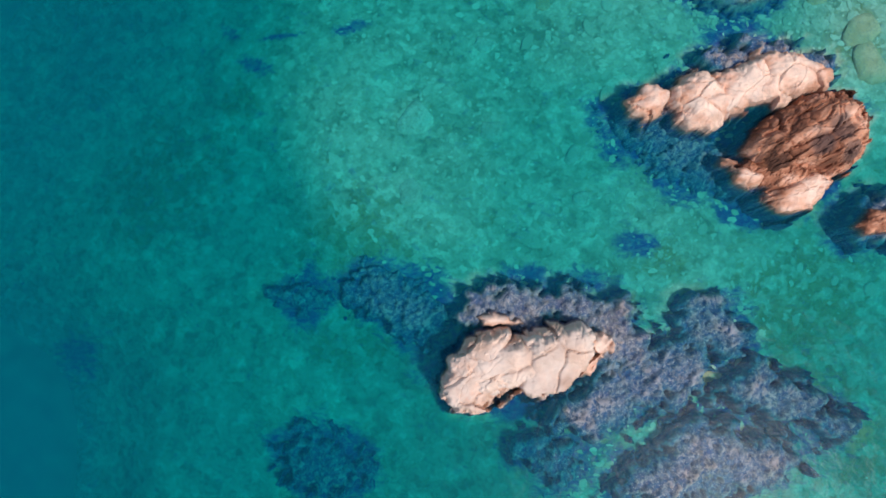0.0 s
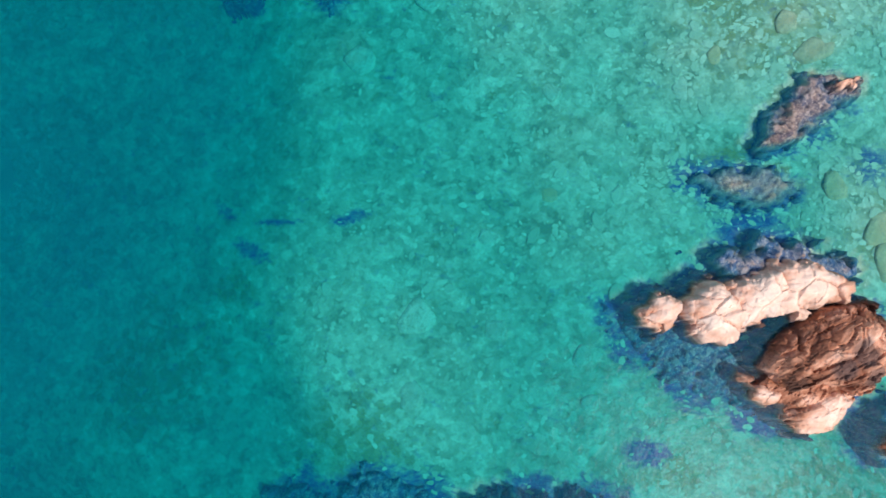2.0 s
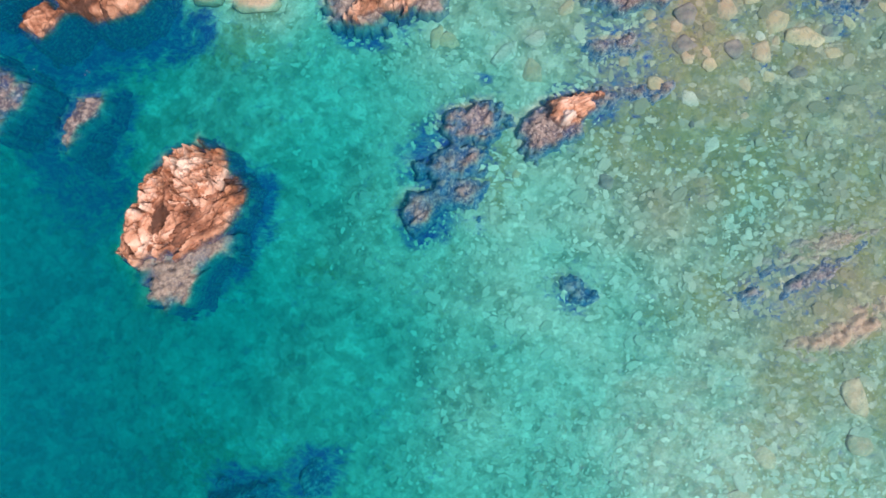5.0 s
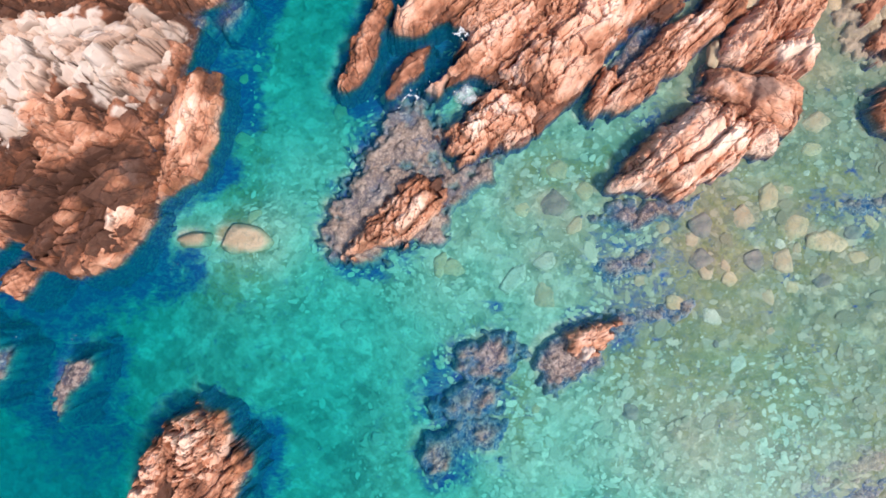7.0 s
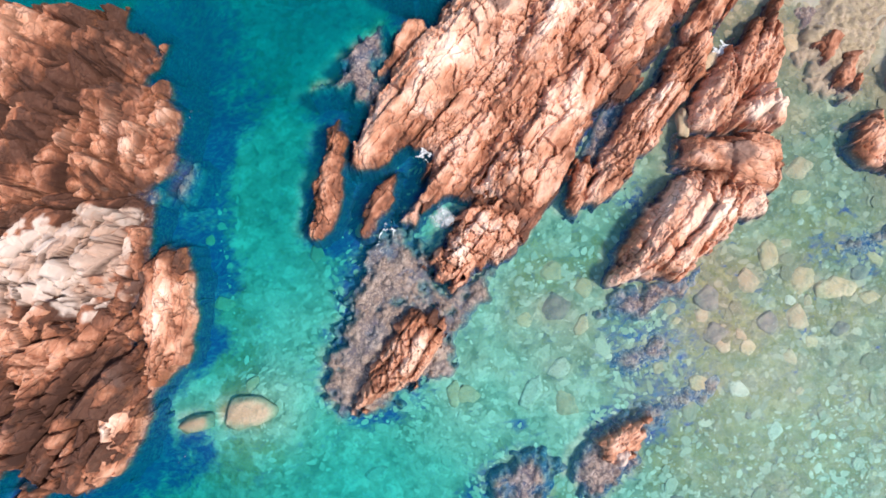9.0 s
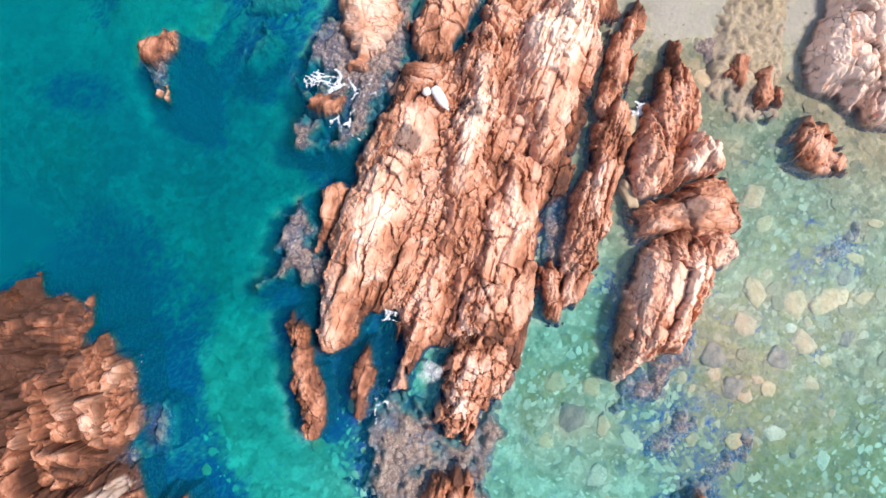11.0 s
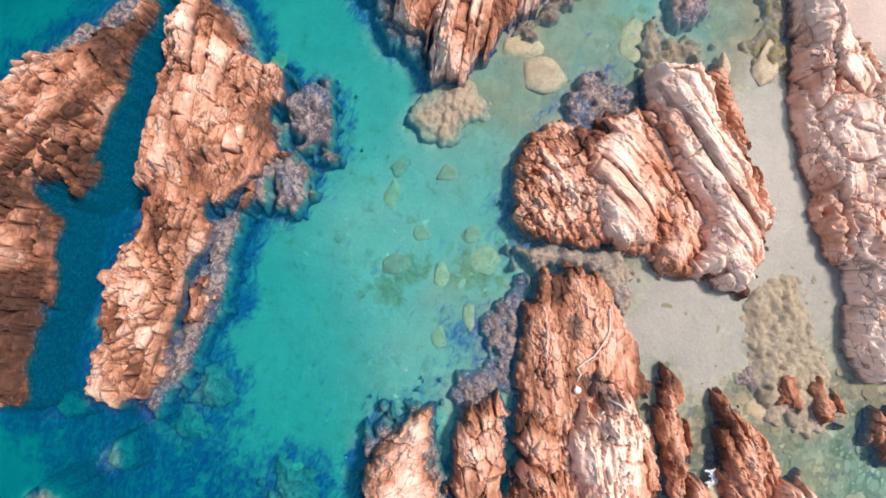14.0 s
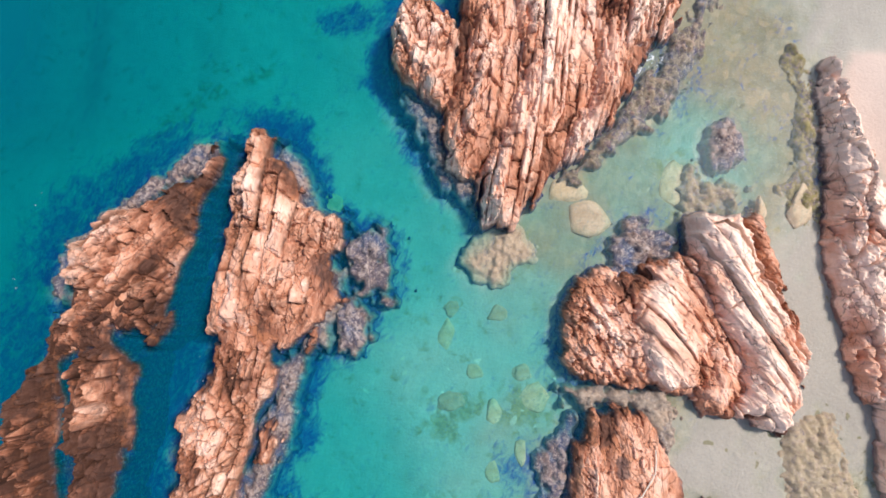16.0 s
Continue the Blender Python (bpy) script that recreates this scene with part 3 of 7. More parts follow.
WEED_C = [(-12.8, 71.7, 1.9, 5, -55), (-14.4, 66.4, 1.9, 3.1, -35), (-3.1, 71.2, 2.5, 5, -20), (-15.7, 81.3, 3.1, 1.9, -35), (-9.8, 88.6, 2.8, 1.6, -35), (-4.2, 85.5, 1.1, 1.9, -15), (7.7, 53.4, 3.4, 2.8, -5), (-5.5, 62.8, 2.5, 3.7, -35), (2.2, 77.6, 3.4, 3.1, -35), (8.7, 59.8, 0.9, 3.4, -20), (19.6, 55.5, 1.9, 1.2, -35), (-4.7, 84.9, 1.9, 2.7, -29), (-1.6, 95.3, 2.8, 6.9, -49), (-13.6, 79.7, 4.7, 3.1, -44), (36.4, 81.8, 0.7, 1.2, -58), (33.9, 80.1, 1.4, 0.7, -88), (4.2, 80.4, 2.2, 5, -49), (4.5, 95.3, 5, 1.9, 1)]
WEED_D = [(15.7, 81, 2.2, 1.9, -9), (1.1, 84, 2.2, 1.9, -49), (0, 97.7, 3.1, 7.8, -58), (6.1, 92.9, 2.5, 4.7, -28), (0.6, 91.5, 6.2, 3.1, -58), (14.3, 102.9, 1.2, 7.8, -43), (16.3, 95.2, 1.9, 1.9, -58), (12.2, 110.7, 4.1, 5.6, -98), (15.6, 103.4, 1.9, 7.8, -43), (17.1, 110.1, 6.2, 2.2, -20), (27.8, 95.9, 1.9, 2.2, -8), (23, 102.5, 1.9, 1.9, -58), (18.6, 94.3, 2.2, 3.4, -58), (28.6, 82.9, 3.4, 1.9, -18), (22, 82.8, 1.9, 3.7, -58), (36.5, 81.2, 1.2, 1.9, -58), (21, 80.3, 3.7, 0.9, -58), (15.5, 81.1, 2.8, 2.2, -58)]
WEED_E = [(4.5, 109.5, 6, 4.5, 20), (8, 102, 8, 1.8, 28), (38.4, 86.3, 2.2, 3.1, -28), (32, 104, 2.5, 1.2, -58), (8.1, 100.6, 1.6, 4.7, -58)]
WEEDS = WEED_A + WEED_B + WEED_C + WEED_D + WEED_E


def seabed_height(px, py):
    top, total = 0 * px, 0 * px
    for x, y, deep in DEPTHS:
        w = 1.0 / ((px - x) ** 2 + (py - y) ** 2 + 6.0) ** 2
        top, total = top + w * deep, total + w
    # open sea to the west, the shore to the east
    deep = top / total
    far_west, far_east = smooth(-px, 34, 90), smooth(px + 0.35 * (py - 75), 44, 90)
    deep = deep * (1 - far_west) + 9.0 * far_west
    deep = deep * (1 - far_east) - 3.0 * far_east
    z = -deep
    z += 0.10 * layers(px * 0.25, py * 0.25, 901) + 0.07 * layers(px * 1.1, py * 1.1, 902)
    return z


SOUNDINGS = []   # heights of all that stands in the water, for the water's depth
SEED = [10]
FOOT = []        # the footprints of the rocks
REEFS = []       # the footprints of the reefs
# dark patches put into the rock's colour: place, reach
DARK_SPOTS = [(16.3, 75.5, 0.8), (16.1, 74.7, 0.7), (4.5, 73.4, 0.9), (4.3, 73.3, 0.8), (14.3, 62.5, 0.9), (8.0, 72.6, 0.5), (7.9, 73.3, 0.5), (14.3, 62.4, 0.7), (18.3, 77.9, 0.5), (17.9, 77.6, 0.5), (21.8, 4.2, 1.0), (20.8, 3.4, 0.9), (22.5, 3.0, 0.8)]


# the bleached top of the western hill
WHITE_TOP = [(-27, 68.0), (-23.3, 68.2), (-21.6, 68.0), (-19.9, 68.2), (-18.4, 68.8), (-17.6, 67.4), (-17.0, 66.3), (-17.4, 64.7), (-18.0, 63.8), (-18.8, 62.4), (-20.0, 62.6), (-21.1, 63.2), (-22.0, 62.2), (-22.9, 60.9), (-23.8, 60.2), (-27, 60.5)]


def courses(u, v, long, wide, seed, gape):
    """Beds of rock split into straight-sided blocks: height, a dice, the open joint, and how deep it is worn."""
    bed = v / wide + 0.5 * layers(0 * u + 3.3, v / wide * 0.5, seed, 2) + 0.5 * layers(u * 0.08, v * 0.15, seed + 1, 2) / wide ** 0.5
    ib = np.floor(bed)
    span = long * (0.45 + 1.2 * dice(ib, 0 * ib, seed + 2))
    run = (u + v * (dice(ib, 0 * ib, seed + 3) - 0.5) * 0.9) / span + 9 * dice(ib, 0 * ib, seed + 4)
    ir = np.floor(run)
    fb, fr = bed - ib, run - ir
    near_b, near_r = np.minimum(fb, 1 - fb) * wide, np.minimum(fr, 1 - fr) * span
    cut, cross = 0.25 + 0.75 * dice(ib, 0 * ib + 5, seed + 5), 0.15 + 0.85 * dice(ib, ir, seed + 6)
    open_joint = np.maximum(cut * (1 - smooth(near_b, 0.01 * gape, 0.085 * gape)), cross * (1 - smooth(near_r, 0.01 * gape, 0.075 * gape)))
    worn = np.maximum(cut * (1 - smooth(near_b, 0.0, 0.14 * gape)), cross * (1 - smooth(near_r, 0.0, 0.12 * gape)))
    level, own = dice(ib, 0 * ib, seed + 7), dice(ib, ir, seed + 8)
    own = np.where(dice(ib, ir, seed + 9) > 0.4, own, level)
    dip = (1.6 * dice(ib, ir, seed + 10) - 0.55) * (fb - 0.5) * min(wide, 1.1) * 0.7
    pitch = 0.9 * (dice(ib, ir, seed + 11) - 0.5) * (fr - 0.5) * min(1.0, long / 2)
    return (0.28 * (level - 0.5) + 0.58 * (own - 0.5)) * min(1.0, wide) ** 0.5 + dip + pitch, own, open_joint, worn


def crag(name, outline, height, strike, size=(2.6, 0.8), rough=1.0, edge=0.7, lean=0.25, pale=0.5, apron=4.2, beds=0.75, step=0.07, mottle=0.12, bold=1.0, cream=0.0, gape=1.1, parent=None):
    """A body of bedded, jointed rock on a footprint: beds run along the strike, blocks are size metres."""
    SEED[0] += 13
    seed = SEED[0]
    pts = np.array(outline)
    FOOT.append(pts)
    mid = pts.mean(0)
    c, s = math.cos(math.radians(strike)), math.sin(math.radians(strike))
    local = (pts - mid) @ np.array([[c, -s], [s, c]])
    lo, hi = local.min(0) - 1.7, local.max(0) + 1.7
    u, v = np.meshgrid(np.arange(lo[0], hi[0], step), np.arange(lo[1], hi[1], step))
    d = inside(u, v, local)
    d = d + min(1.0, 0.6 + rough) * (0.24 * layers(u * 0.9, v * 1.2, seed) + 0.17 * layers(u * 2.6, v * 3.2, seed + 50))
    apron = max(apron, -float(seabed_height(mid[:1], mid[1:])[0]) / 0.7)
    half = max(0.5, (hi[1] - lo[1]) / 2 - 1.7)
    bend = 1.0 if beds < 0.78 else 0.4
    wu, wv = u + 0.45 * bend * layers(u * 0.45, v * 0.6, seed + 3), v + bend * (0.28 * layers(u * 0.4, v * 0.6, seed + 4) + 0.06 * layers(u * 1.6, v * 2.0, seed + 44, 2))
    j1, a1, b1, c1, du1, dv1 = blocks(wu / size[0], wv / size[1], seed + 5)
    j2, a2, b2, c2, du2, dv2 = blocks(wu / size[0] * 2.1 + 0.3 * a1, wv / size[1] * 1.7, seed + 6)
    _, a3, b3, c3, du3, dv3 = blocks(wu / size[0] * 4.6, wv / size[1] * 3.4, seed + 7)
    # beds along the strike, cut across by joints; an oblique set of joints splits some of them again
    top1, tone1, open1, depth1 = courses(wu, wv, size[0], size[1], seed + 20, gape)
    ou, ov = 0.80 * wu + 0.60 * wv, -0.60 * wu + 0.80 * wv
    top2, _, open2, depth2 = courses(ou, ov, size[0] * 0.7, size[1] * 1.1, seed + 26, gape)
    bedded = smooth(layers(u * 0.22, v * 0.35, seed + 42, 3), -0.7, 0.2)
    split = smooth(layers(u * 0.35, v * 0.5, seed + 43, 3), -0.2, 0.35) * (0.4 if beds > 0.9 else 1.0)
    oblique = smooth(layers(u * 0.28, v * 0.4, seed + 45, 3), 0.0, 0.45) * (1 - smooth(beds, 0.85, 0.95))
    inner = d - 0.7 * (beds * tone1 + (1 - beds) * a1) * smooth(1.7 - d, 0, 1) + 0.28
    rise = np.where(inner > 0, height * (0.32 * (1 - np.exp(-np.maximum(inner, 0) / (0.3 * edge))) + 0.68 * (1 - np.exp(-np.maximum(inner, 0) / (1.5 * edge)))), inner * apron)
    env = smooth(d, 0.0, 0.7) * min(1.0, 0.35 + 0.35 * height)
    tilt = np.clip(v / half, -1, 1)
    z = rise * (1 + lean * tilt * smooth(d, 0, 0.6))
    loose = 1 - beds
    z += env * rough * bold * (0.12 + 0.88 * loose) * (0.50 * (a1 - 0.5) + 1.3 * (b1 - 0.5) * du1 + 1.4 * (c1 - 0.45) * dv1)
    z += env * rough * (0.4 + 0.6 * split) * (0.26 * (a2 - 0.5) + 0.60 * (b2 - 0.5) * du2 + 0.70 * (c2 - 0.42) * dv2)
    z += env * rough * (0.3 + 0.7 * split) * (0.08 * (a3 - 0.5) + 0.16 * (b3 - 0.5) * du3 + 0.22 * (c3 - 0.42) * dv3)
    z += env * rough * bold * beds * (0.25 + 0.65 * bedded) * top1
    z += env * rough * oblique * 0.45 * top2
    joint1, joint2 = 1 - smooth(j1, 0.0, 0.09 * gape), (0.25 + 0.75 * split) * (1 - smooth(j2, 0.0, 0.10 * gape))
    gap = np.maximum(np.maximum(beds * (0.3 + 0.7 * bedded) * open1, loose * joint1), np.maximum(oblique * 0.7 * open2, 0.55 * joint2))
    z -= env * rough * (bold * beds * (0.3 + 0.7 * bedded) * 0.42 * depth1 + oblique * 0.22 * depth2 + loose * 0.40 * joint1 + 0.15 * joint2)
    leaf = wv / 0.21 + 0.8 * layers(u * 0.25, v * 0.6, seed + 46, 2) + 2.5 * tone1
    z += env * min(rough, 1.0) * beds * (0.3 + 0.7 * bedded) * 0.035 * (np.abs(2 * (leaf - np.floor(leaf)) - 1) - 0.5) * (0.4 + 0.6 * dice(np.floor(leaf), 0 * leaf, seed + 47))
    z += env * (0.05 * layers(u * 0.7, v * 1.6, seed + 8) - 0.03 * rough * np.abs(layers(u * 1.8, v * 3.2, seed + 9, 3)))
    z += smooth(-d, 0.0, 0.4) * 0.15 * layers(u * 2, v * 2, seed + 11)
    z = np.maximum(z, -8.0)
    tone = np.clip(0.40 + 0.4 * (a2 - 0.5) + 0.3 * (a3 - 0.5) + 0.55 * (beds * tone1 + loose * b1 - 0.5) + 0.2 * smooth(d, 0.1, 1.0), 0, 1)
    # paler with height: bleaching and the sunlit look of the tops put into the colour
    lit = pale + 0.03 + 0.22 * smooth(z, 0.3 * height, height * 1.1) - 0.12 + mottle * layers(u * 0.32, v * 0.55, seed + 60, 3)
    wx, wy = mid[0] + c * u - s * v, mid[1] + s * u + c * v
    dark_spot = 0 * u
    for x, y, r in DARK_SPOTS:
        dark_spot = np.maximum(dark_spot, 1.15 - np.hypot(wx - x, wy - y) / r)
    white = cream + 0 * u
    if wx.min() < -15 and wy.max() > 55:
        near = inside(wx, wy, WHITE_TOP) + 1.3 * layers(wx * 0.30, wy * 0.30, 301, 3) + 0.9 * layers(u * 1.3, v * 2.0, 302, 3)
        white = smooth(near, -0.3, 1.3)
    mesh = sheet_mesh(name, u, v, z, d > -1.25, tone=tone, pale=lit + 0 * z, dark_spot=np.clip(dark_spot, 0, 1), crack=np.clip(2.4 * (gap - 0.24), 0, 1) * smooth(d, 0, 0.4) * min(1.0, 0.05 + rough**1.3) * (0.4 if cream else 1.0), white=white)
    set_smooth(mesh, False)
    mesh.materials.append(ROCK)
    ob = new(name, mesh)
    ob.matrix_world = pose(mid[0], mid[1], 0, 0, 0, strike)
    if parent is not None:
        ob.parent = parent
    k = d > -1.25
    SOUNDINGS.append((step, np.stack([mid[0] + c * u[k] - s * v[k], mid[1] + s * u[k] + c * v[k], z[k]], 1)))
    return ob


def outcrop(label, name="rock_outcrop", category="rock", group=""):
    """The base of a rock of several ridges and blocks that lean on one another."""
    base = new(name)
    base.empty_display_size = 0.5
    return tagged(base, label, category, group)


def reef(outline, top, label, pale=0.0, moss=0.0, strike=30, rough=1.0, crust=0.6, step=0.095):
    """A low weedy rock that stays under or just at the surface."""
    SEED[0] += 13
    seed = SEED[0]
    pts = np.array(outline)
    if pale < 0.5:
        REEFS.append(pts)
    mid = pts.mean(0)
    c, s = math.cos(math.radians(strike)), math.sin(math.radians(strike))
    local = (pts - mid) @ np.array([[c, -s], [s, c]])
    lo, hi = local.min(0) - 1.2, local.max(0) + 1.2
    u, v = np.meshgrid(np.arange(lo[0], hi[0], step), np.arange(lo[1], hi[1], step))
    d = inside(u, v, local)
    wild = min(1.0, float(d.max()) / 1.3) * (0.5 if pale > 0.5 else 1.0)
    d = d + wild * (0.7 * layers(u * 0.6, v * 0.8, seed) + 0.75 * layers(u * 1.7, v * 2.2, seed + 20)) + 0.25 * (1 - wild) - 0.12 * wild + (0.2 if pale > 0.5 else 0.0)
    wu, wv = u + 0.25 * layers(u * 1.1, v * 1.1, seed + 2), v + 0.2 * layers(u * 1.1, v * 1.1, seed + 3)
    j1, a1, b1, c1, du1, dv1 = blocks(wu / 1.2, wv / 0.65, seed + 5)
    j2, a2, b2, c2, du2, dv2 = blocks(wu / 0.46, wv / 0.38, seed + 6)
    drop = max(2.4, (top - 0.3 - float(seabed_height(mid[:1], mid[1:])[0])) / 0.45)
    z = np.where(d > 0, top - 0.50 * np.exp(-np.maximum(d, 0) / 0.6), top - 0.50 + d * drop)
    env = smooth(d, -0.2, 0.6) * rough
    z += env * (0.22 * (a1 - 0.55) + 0.3 * (b1 - 0.5) * du1 + 0.3 * (c1 - 0.5) * dv1 - 0.10 * (1 - smooth(j1, 0, 0.15)))
    z += env * (0.20 * (a2 - 0.6) - 0.12 * (1 - smooth(j2, 0, 0.22)) + 0.2 * (b2 - 0.5) * du2 + 0.10 * layers(u * 2.4, v * 2.8, seed + 8, 3))
    knob = np.clip(0.75 * a2 + 0.25 * a1, 0, 1) * smooth(j2, 0.02, 0.2)
    mesh = sheet_mesh("reef_rock", u, v, z, d > -0.75, pale=np.full(u.shape, pale), moss=np.full(u.shape, moss), crust=np.clip(crust + 0.35 * layers(u * 0.8, v * 0.8, seed + 40), 0, 1), rim=smooth(d, -0.45, 0.75), knob=knob)
    set_smooth(mesh, True)
    mesh.materials.append(REEF)
    ob = tagged(new("reef_rock", mesh), label, "reef rock", "weedy reef rocks")
    ob.matrix_world = pose(mid[0], mid[1], 0, 0, 0, strike)
    k = d > -0.6
    SOUNDINGS.append((step, np.stack([mid[0] + c * u[k] - s * v[k], mid[1] + s * u[k] + c * v[k], z[k]], 1)))
    return ob


def axis(lo, hi, step, reach):
    mid = np.arange(lo, hi + step, step)
    out = np.cumsum(step * 1.35 ** np.arange(1, 22))
    out = out[out < reach]
    return np.concatenate([lo - out[::-1], mid, mid[-1] + out])


# ---- the rocks ----
domes = rock = outcrop('pale salmon sea rock of three smooth domes, standing in weedy water', 'sea_rock', 'rock')
crag('dome', [(10.6, 5.5), (10.8, 5.9), (11.5, 6.2), (11.5, 6.9), (12.2, 7), (12.9, 6.7), (13.4, 6.1), (12.6, 5.5), (12.2, 5), (11.6, 4.6), (11.1, 4.9), (10.7, 5)], 0.9, 15, parent=rock, size=(1.6, 1.1), rough=0.22, pale=0.8, beds=0.15, edge=0.35, cream=0.45)
crag('dome', [(12.8, 6.6), (13.5, 7.5), (14.7, 7.9), (15.4, 7.7), (16.3, 7.3), (16.7, 6.9), (17.3, 6.4), (17.2, 5.6), (16.2, 4.9), (15.3, 4), (14.6, 4.2), (14.1, 4.3), (13.6, 4.8), (13.5, 5.3), (12.9, 5.8)], 1.2, 10, parent=rock, size=(2.4, 1.5), rough=0.36, pale=0.8, beds=0.15, edge=0.4, cream=0.45)
crag('dome', [(17.9, 9.5), (18.2, 8.9), (19.3, 9), (19.9, 8.9), (21.3, 8.5), (22.2, 7.9), (22, 7), (20.7, 6.4), (18.9, 5.8), (18, 6), (16.9, 5.8), (16.7, 6.6), (17.2, 7.2), (17.8, 7.4), (17.8, 8.6)], 1.3, 5, parent=rock, size=(2.4, 1.5), rough=0.36, pale=0.8, beds=0.15, edge=0.4, cream=0.42)
rock = outcrop('brown ribbed rock with steep dark grooves and pale lobes', 'sea_rock', 'rock')
crag('base', [(17.6, 3.1), (19.9, 5.4), (24.4, 6.2), (24.3, 3.3), (21, 0.3), (19.2, 0.1), (16.7, 2.1)], 0.7, 30, parent=rock, rough=0.7, pale=0.3)
crag('ridge', [(17.1, 3.1), (17.7, 4.2), (18.5, 5.2), (19.6, 5.7), (20.6, 6.3), (21.8, 6.9), (22.6, 7.1), (23.7, 6.8), (23.8, 5.9), (24.2, 4.6), (24.3, 3.8), (23.9, 2.8), (23.1, 1.9), (21.7, 1.6), (20.1, 2.1), (18.6, 2), (17.7, 2.5)], 2, 32, parent=rock, size=(3.4, .8), rough=0.9, pale=0.4, edge=0.8, lean=-0.2)
crag('lobe', [(16.2, 2.7), (17.3, 2.5), (18.6, 2.2), (18.9, 1.8), (18.2, 0.9), (17.4, 0.7), (16.8, 1.3), (16.3, 2)], 0.8, 10, parent=rock, rough=0.25, pale=0.7, beds=0.15, edge=0.4, cream=0.35)
crag('lobe', [(18.6, 1), (19.7, 1.8), (21.1, 2.3), (22.4, 1.7), (21.5, 0.6), (21, -0), (19.9, -0.5), (19, -0.2), (18.5, 0.5)], 0.9, 20, parent=rock, rough=0.25, pale=0.7, beds=0.15, edge=0.4, cream=0.35)
rock = outcrop('cream-coloured cracked sea rock standing alone, ringed by weed', 'sea_rock', 'rock')
crag('base', [(0.9, -9.8), (2.2, -7.8), (4.5, -7.3), (8.5, -7.2), (8.9, -8.6), (7.2, -10.0), (5.2, -10.8), (3.4, -11.3), (1.4, -11.4)], 1.5, 14, parent=rock, size=(4.0, 2.6), beds=0.15, rough=0.35, pale=0.9, edge=0.3, cream=0.62)
crag('block', [(0.3, -10.4), (0.9, -9.6), (1, -8.7), (1.9, -7.6), (3.2, -7.3), (4.3, -7.3), (4.6, -9.1), (4.8, -10.6), (4, -11.1), (3, -11.7), (2.1, -12.1), (1.1, -11.7), (0.6, -11)], 1.5, 20, parent=rock, size=(2.6, 1.9), rough=0.38, pale=0.9, beds=0.15, edge=0.3, cream=0.62)
crag('block', [(4.3, -7.3), (5.7, -7.2), (7.2, -7), (8.2, -6.9), (8.8, -7.4), (8.5, -8.6), (8, -9.6), (7.3, -10.2), (5.4, -11), (4.9, -10.6), (4.7, -9.1)], 1.7, 14, parent=rock, size=(3.0, 2.2), rough=0.30, pale=0.95, beds=0.15, edge=0.22, cream=0.7)
crag('block', [(8.7, -7.4), (9.1, -7.4), (9.7, -7.7), (9.8, -8.3), (9.1, -8.9), (8.2, -9.7), (8.2, -8.9)], 0.9, 50, parent=rock, size=(1.4, .9), rough=0.3, pale=0.8, beds=0.15, edge=0.3, cream=0.5)
crag('slab', [(2.3, -6.7), (3.2, -6.4), (4.3, -6.7), (5.3, -7), (4.1, -7.2), (2.6, -7.4)], 0.45, 5, parent=rock, size=(2.4, .8), rough=0.15, pale=0.8, edge=0.2, cream=0.5)
rock = outcrop('blocky salmon sea rock broken by deep joints in deep water', 'sea_rock', 'rock')
crag('base', [(-19.6, 40.7), (-18.8, 44.5), (-16.4, 46.6), (-14.5, 45.2), (-14.2, 42.7), (-17.2, 40.7)], 0.8, 55, parent=rock, rough=0.8, pale=0.3)
crag('block', [(-20.1, 40.8), (-20, 42), (-19.3, 43.4), (-19.1, 44.7), (-18.1, 45.9), (-17.5, 45.6), (-17.5, 43.9), (-17.3, 42.6), (-17.8, 41), (-18.3, 40.4), (-19.4, 40)], 1.2, 60, parent=rock, size=(1.2, .9), rough=1.5, pale=0.62, beds=0.15, edge=0.5)
crag('block', [(-17.9, 45.9), (-17.3, 46.5), (-16.2, 47), (-15.5, 46.4), (-14.9, 46.3), (-14.4, 45.5), (-14.6, 44.4), (-15.4, 43.3), (-16.3, 43.1), (-17.3, 42.9), (-17.5, 44.2)], 1.4, 60, parent=rock, size=(.9, .8), rough=1.6, pale=0.62, beds=0.15, edge=0.5)
crag('slab', [(-18.4, 40.4), (-17.8, 41.3), (-17.3, 42.6), (-16.3, 43.1), (-15.2, 43.5), (-14.5, 45.1), (-13.7, 45), (-13.3, 44.6), (-13.5, 43.5), (-14.3, 42.1), (-16, 41), (-17.2, 40.6)], 0.9, 40, parent=rock, size=(2.4, .6), rough=1.2, pale=0.46, edge=0.6)
rock = outcrop('large salmon-brown rock outcrop of parallel ridges with dark crevices', 'rock_outcrop', 'rock')
crag('base', [(-4.7, 67.3), (-2.1, 71.1), (2.1, 74.2), (6.1, 76.9), (9.5, 76.8), (12.4, 76.7), (17.3, 74.8), (15.6, 71.5), (13.7, 69.9), (9.9, 67.1), (7.8, 66.4), (4.7, 62.6), (1.6, 60.3), (-1.2, 59.8), (-1.5, 61.4), (0.7, 64), (-2.1, 63.8), (-1.2, 66.6), (-2.4, 67.5)], 0.8, 35, parent=rock, rough=1.1, pale=0.30, edge=0.8, size=(1.5, .6))
crag('base', [(12.4, 77.4), (15.9, 79.2), (19.2, 80.5), (21.1, 78.3), (19.5, 75.1), (17.6, 72.8), (13.3, 75.1)], 0.6, 35, parent=rock, rough=0.7, pale=0.42, edge=0.6)
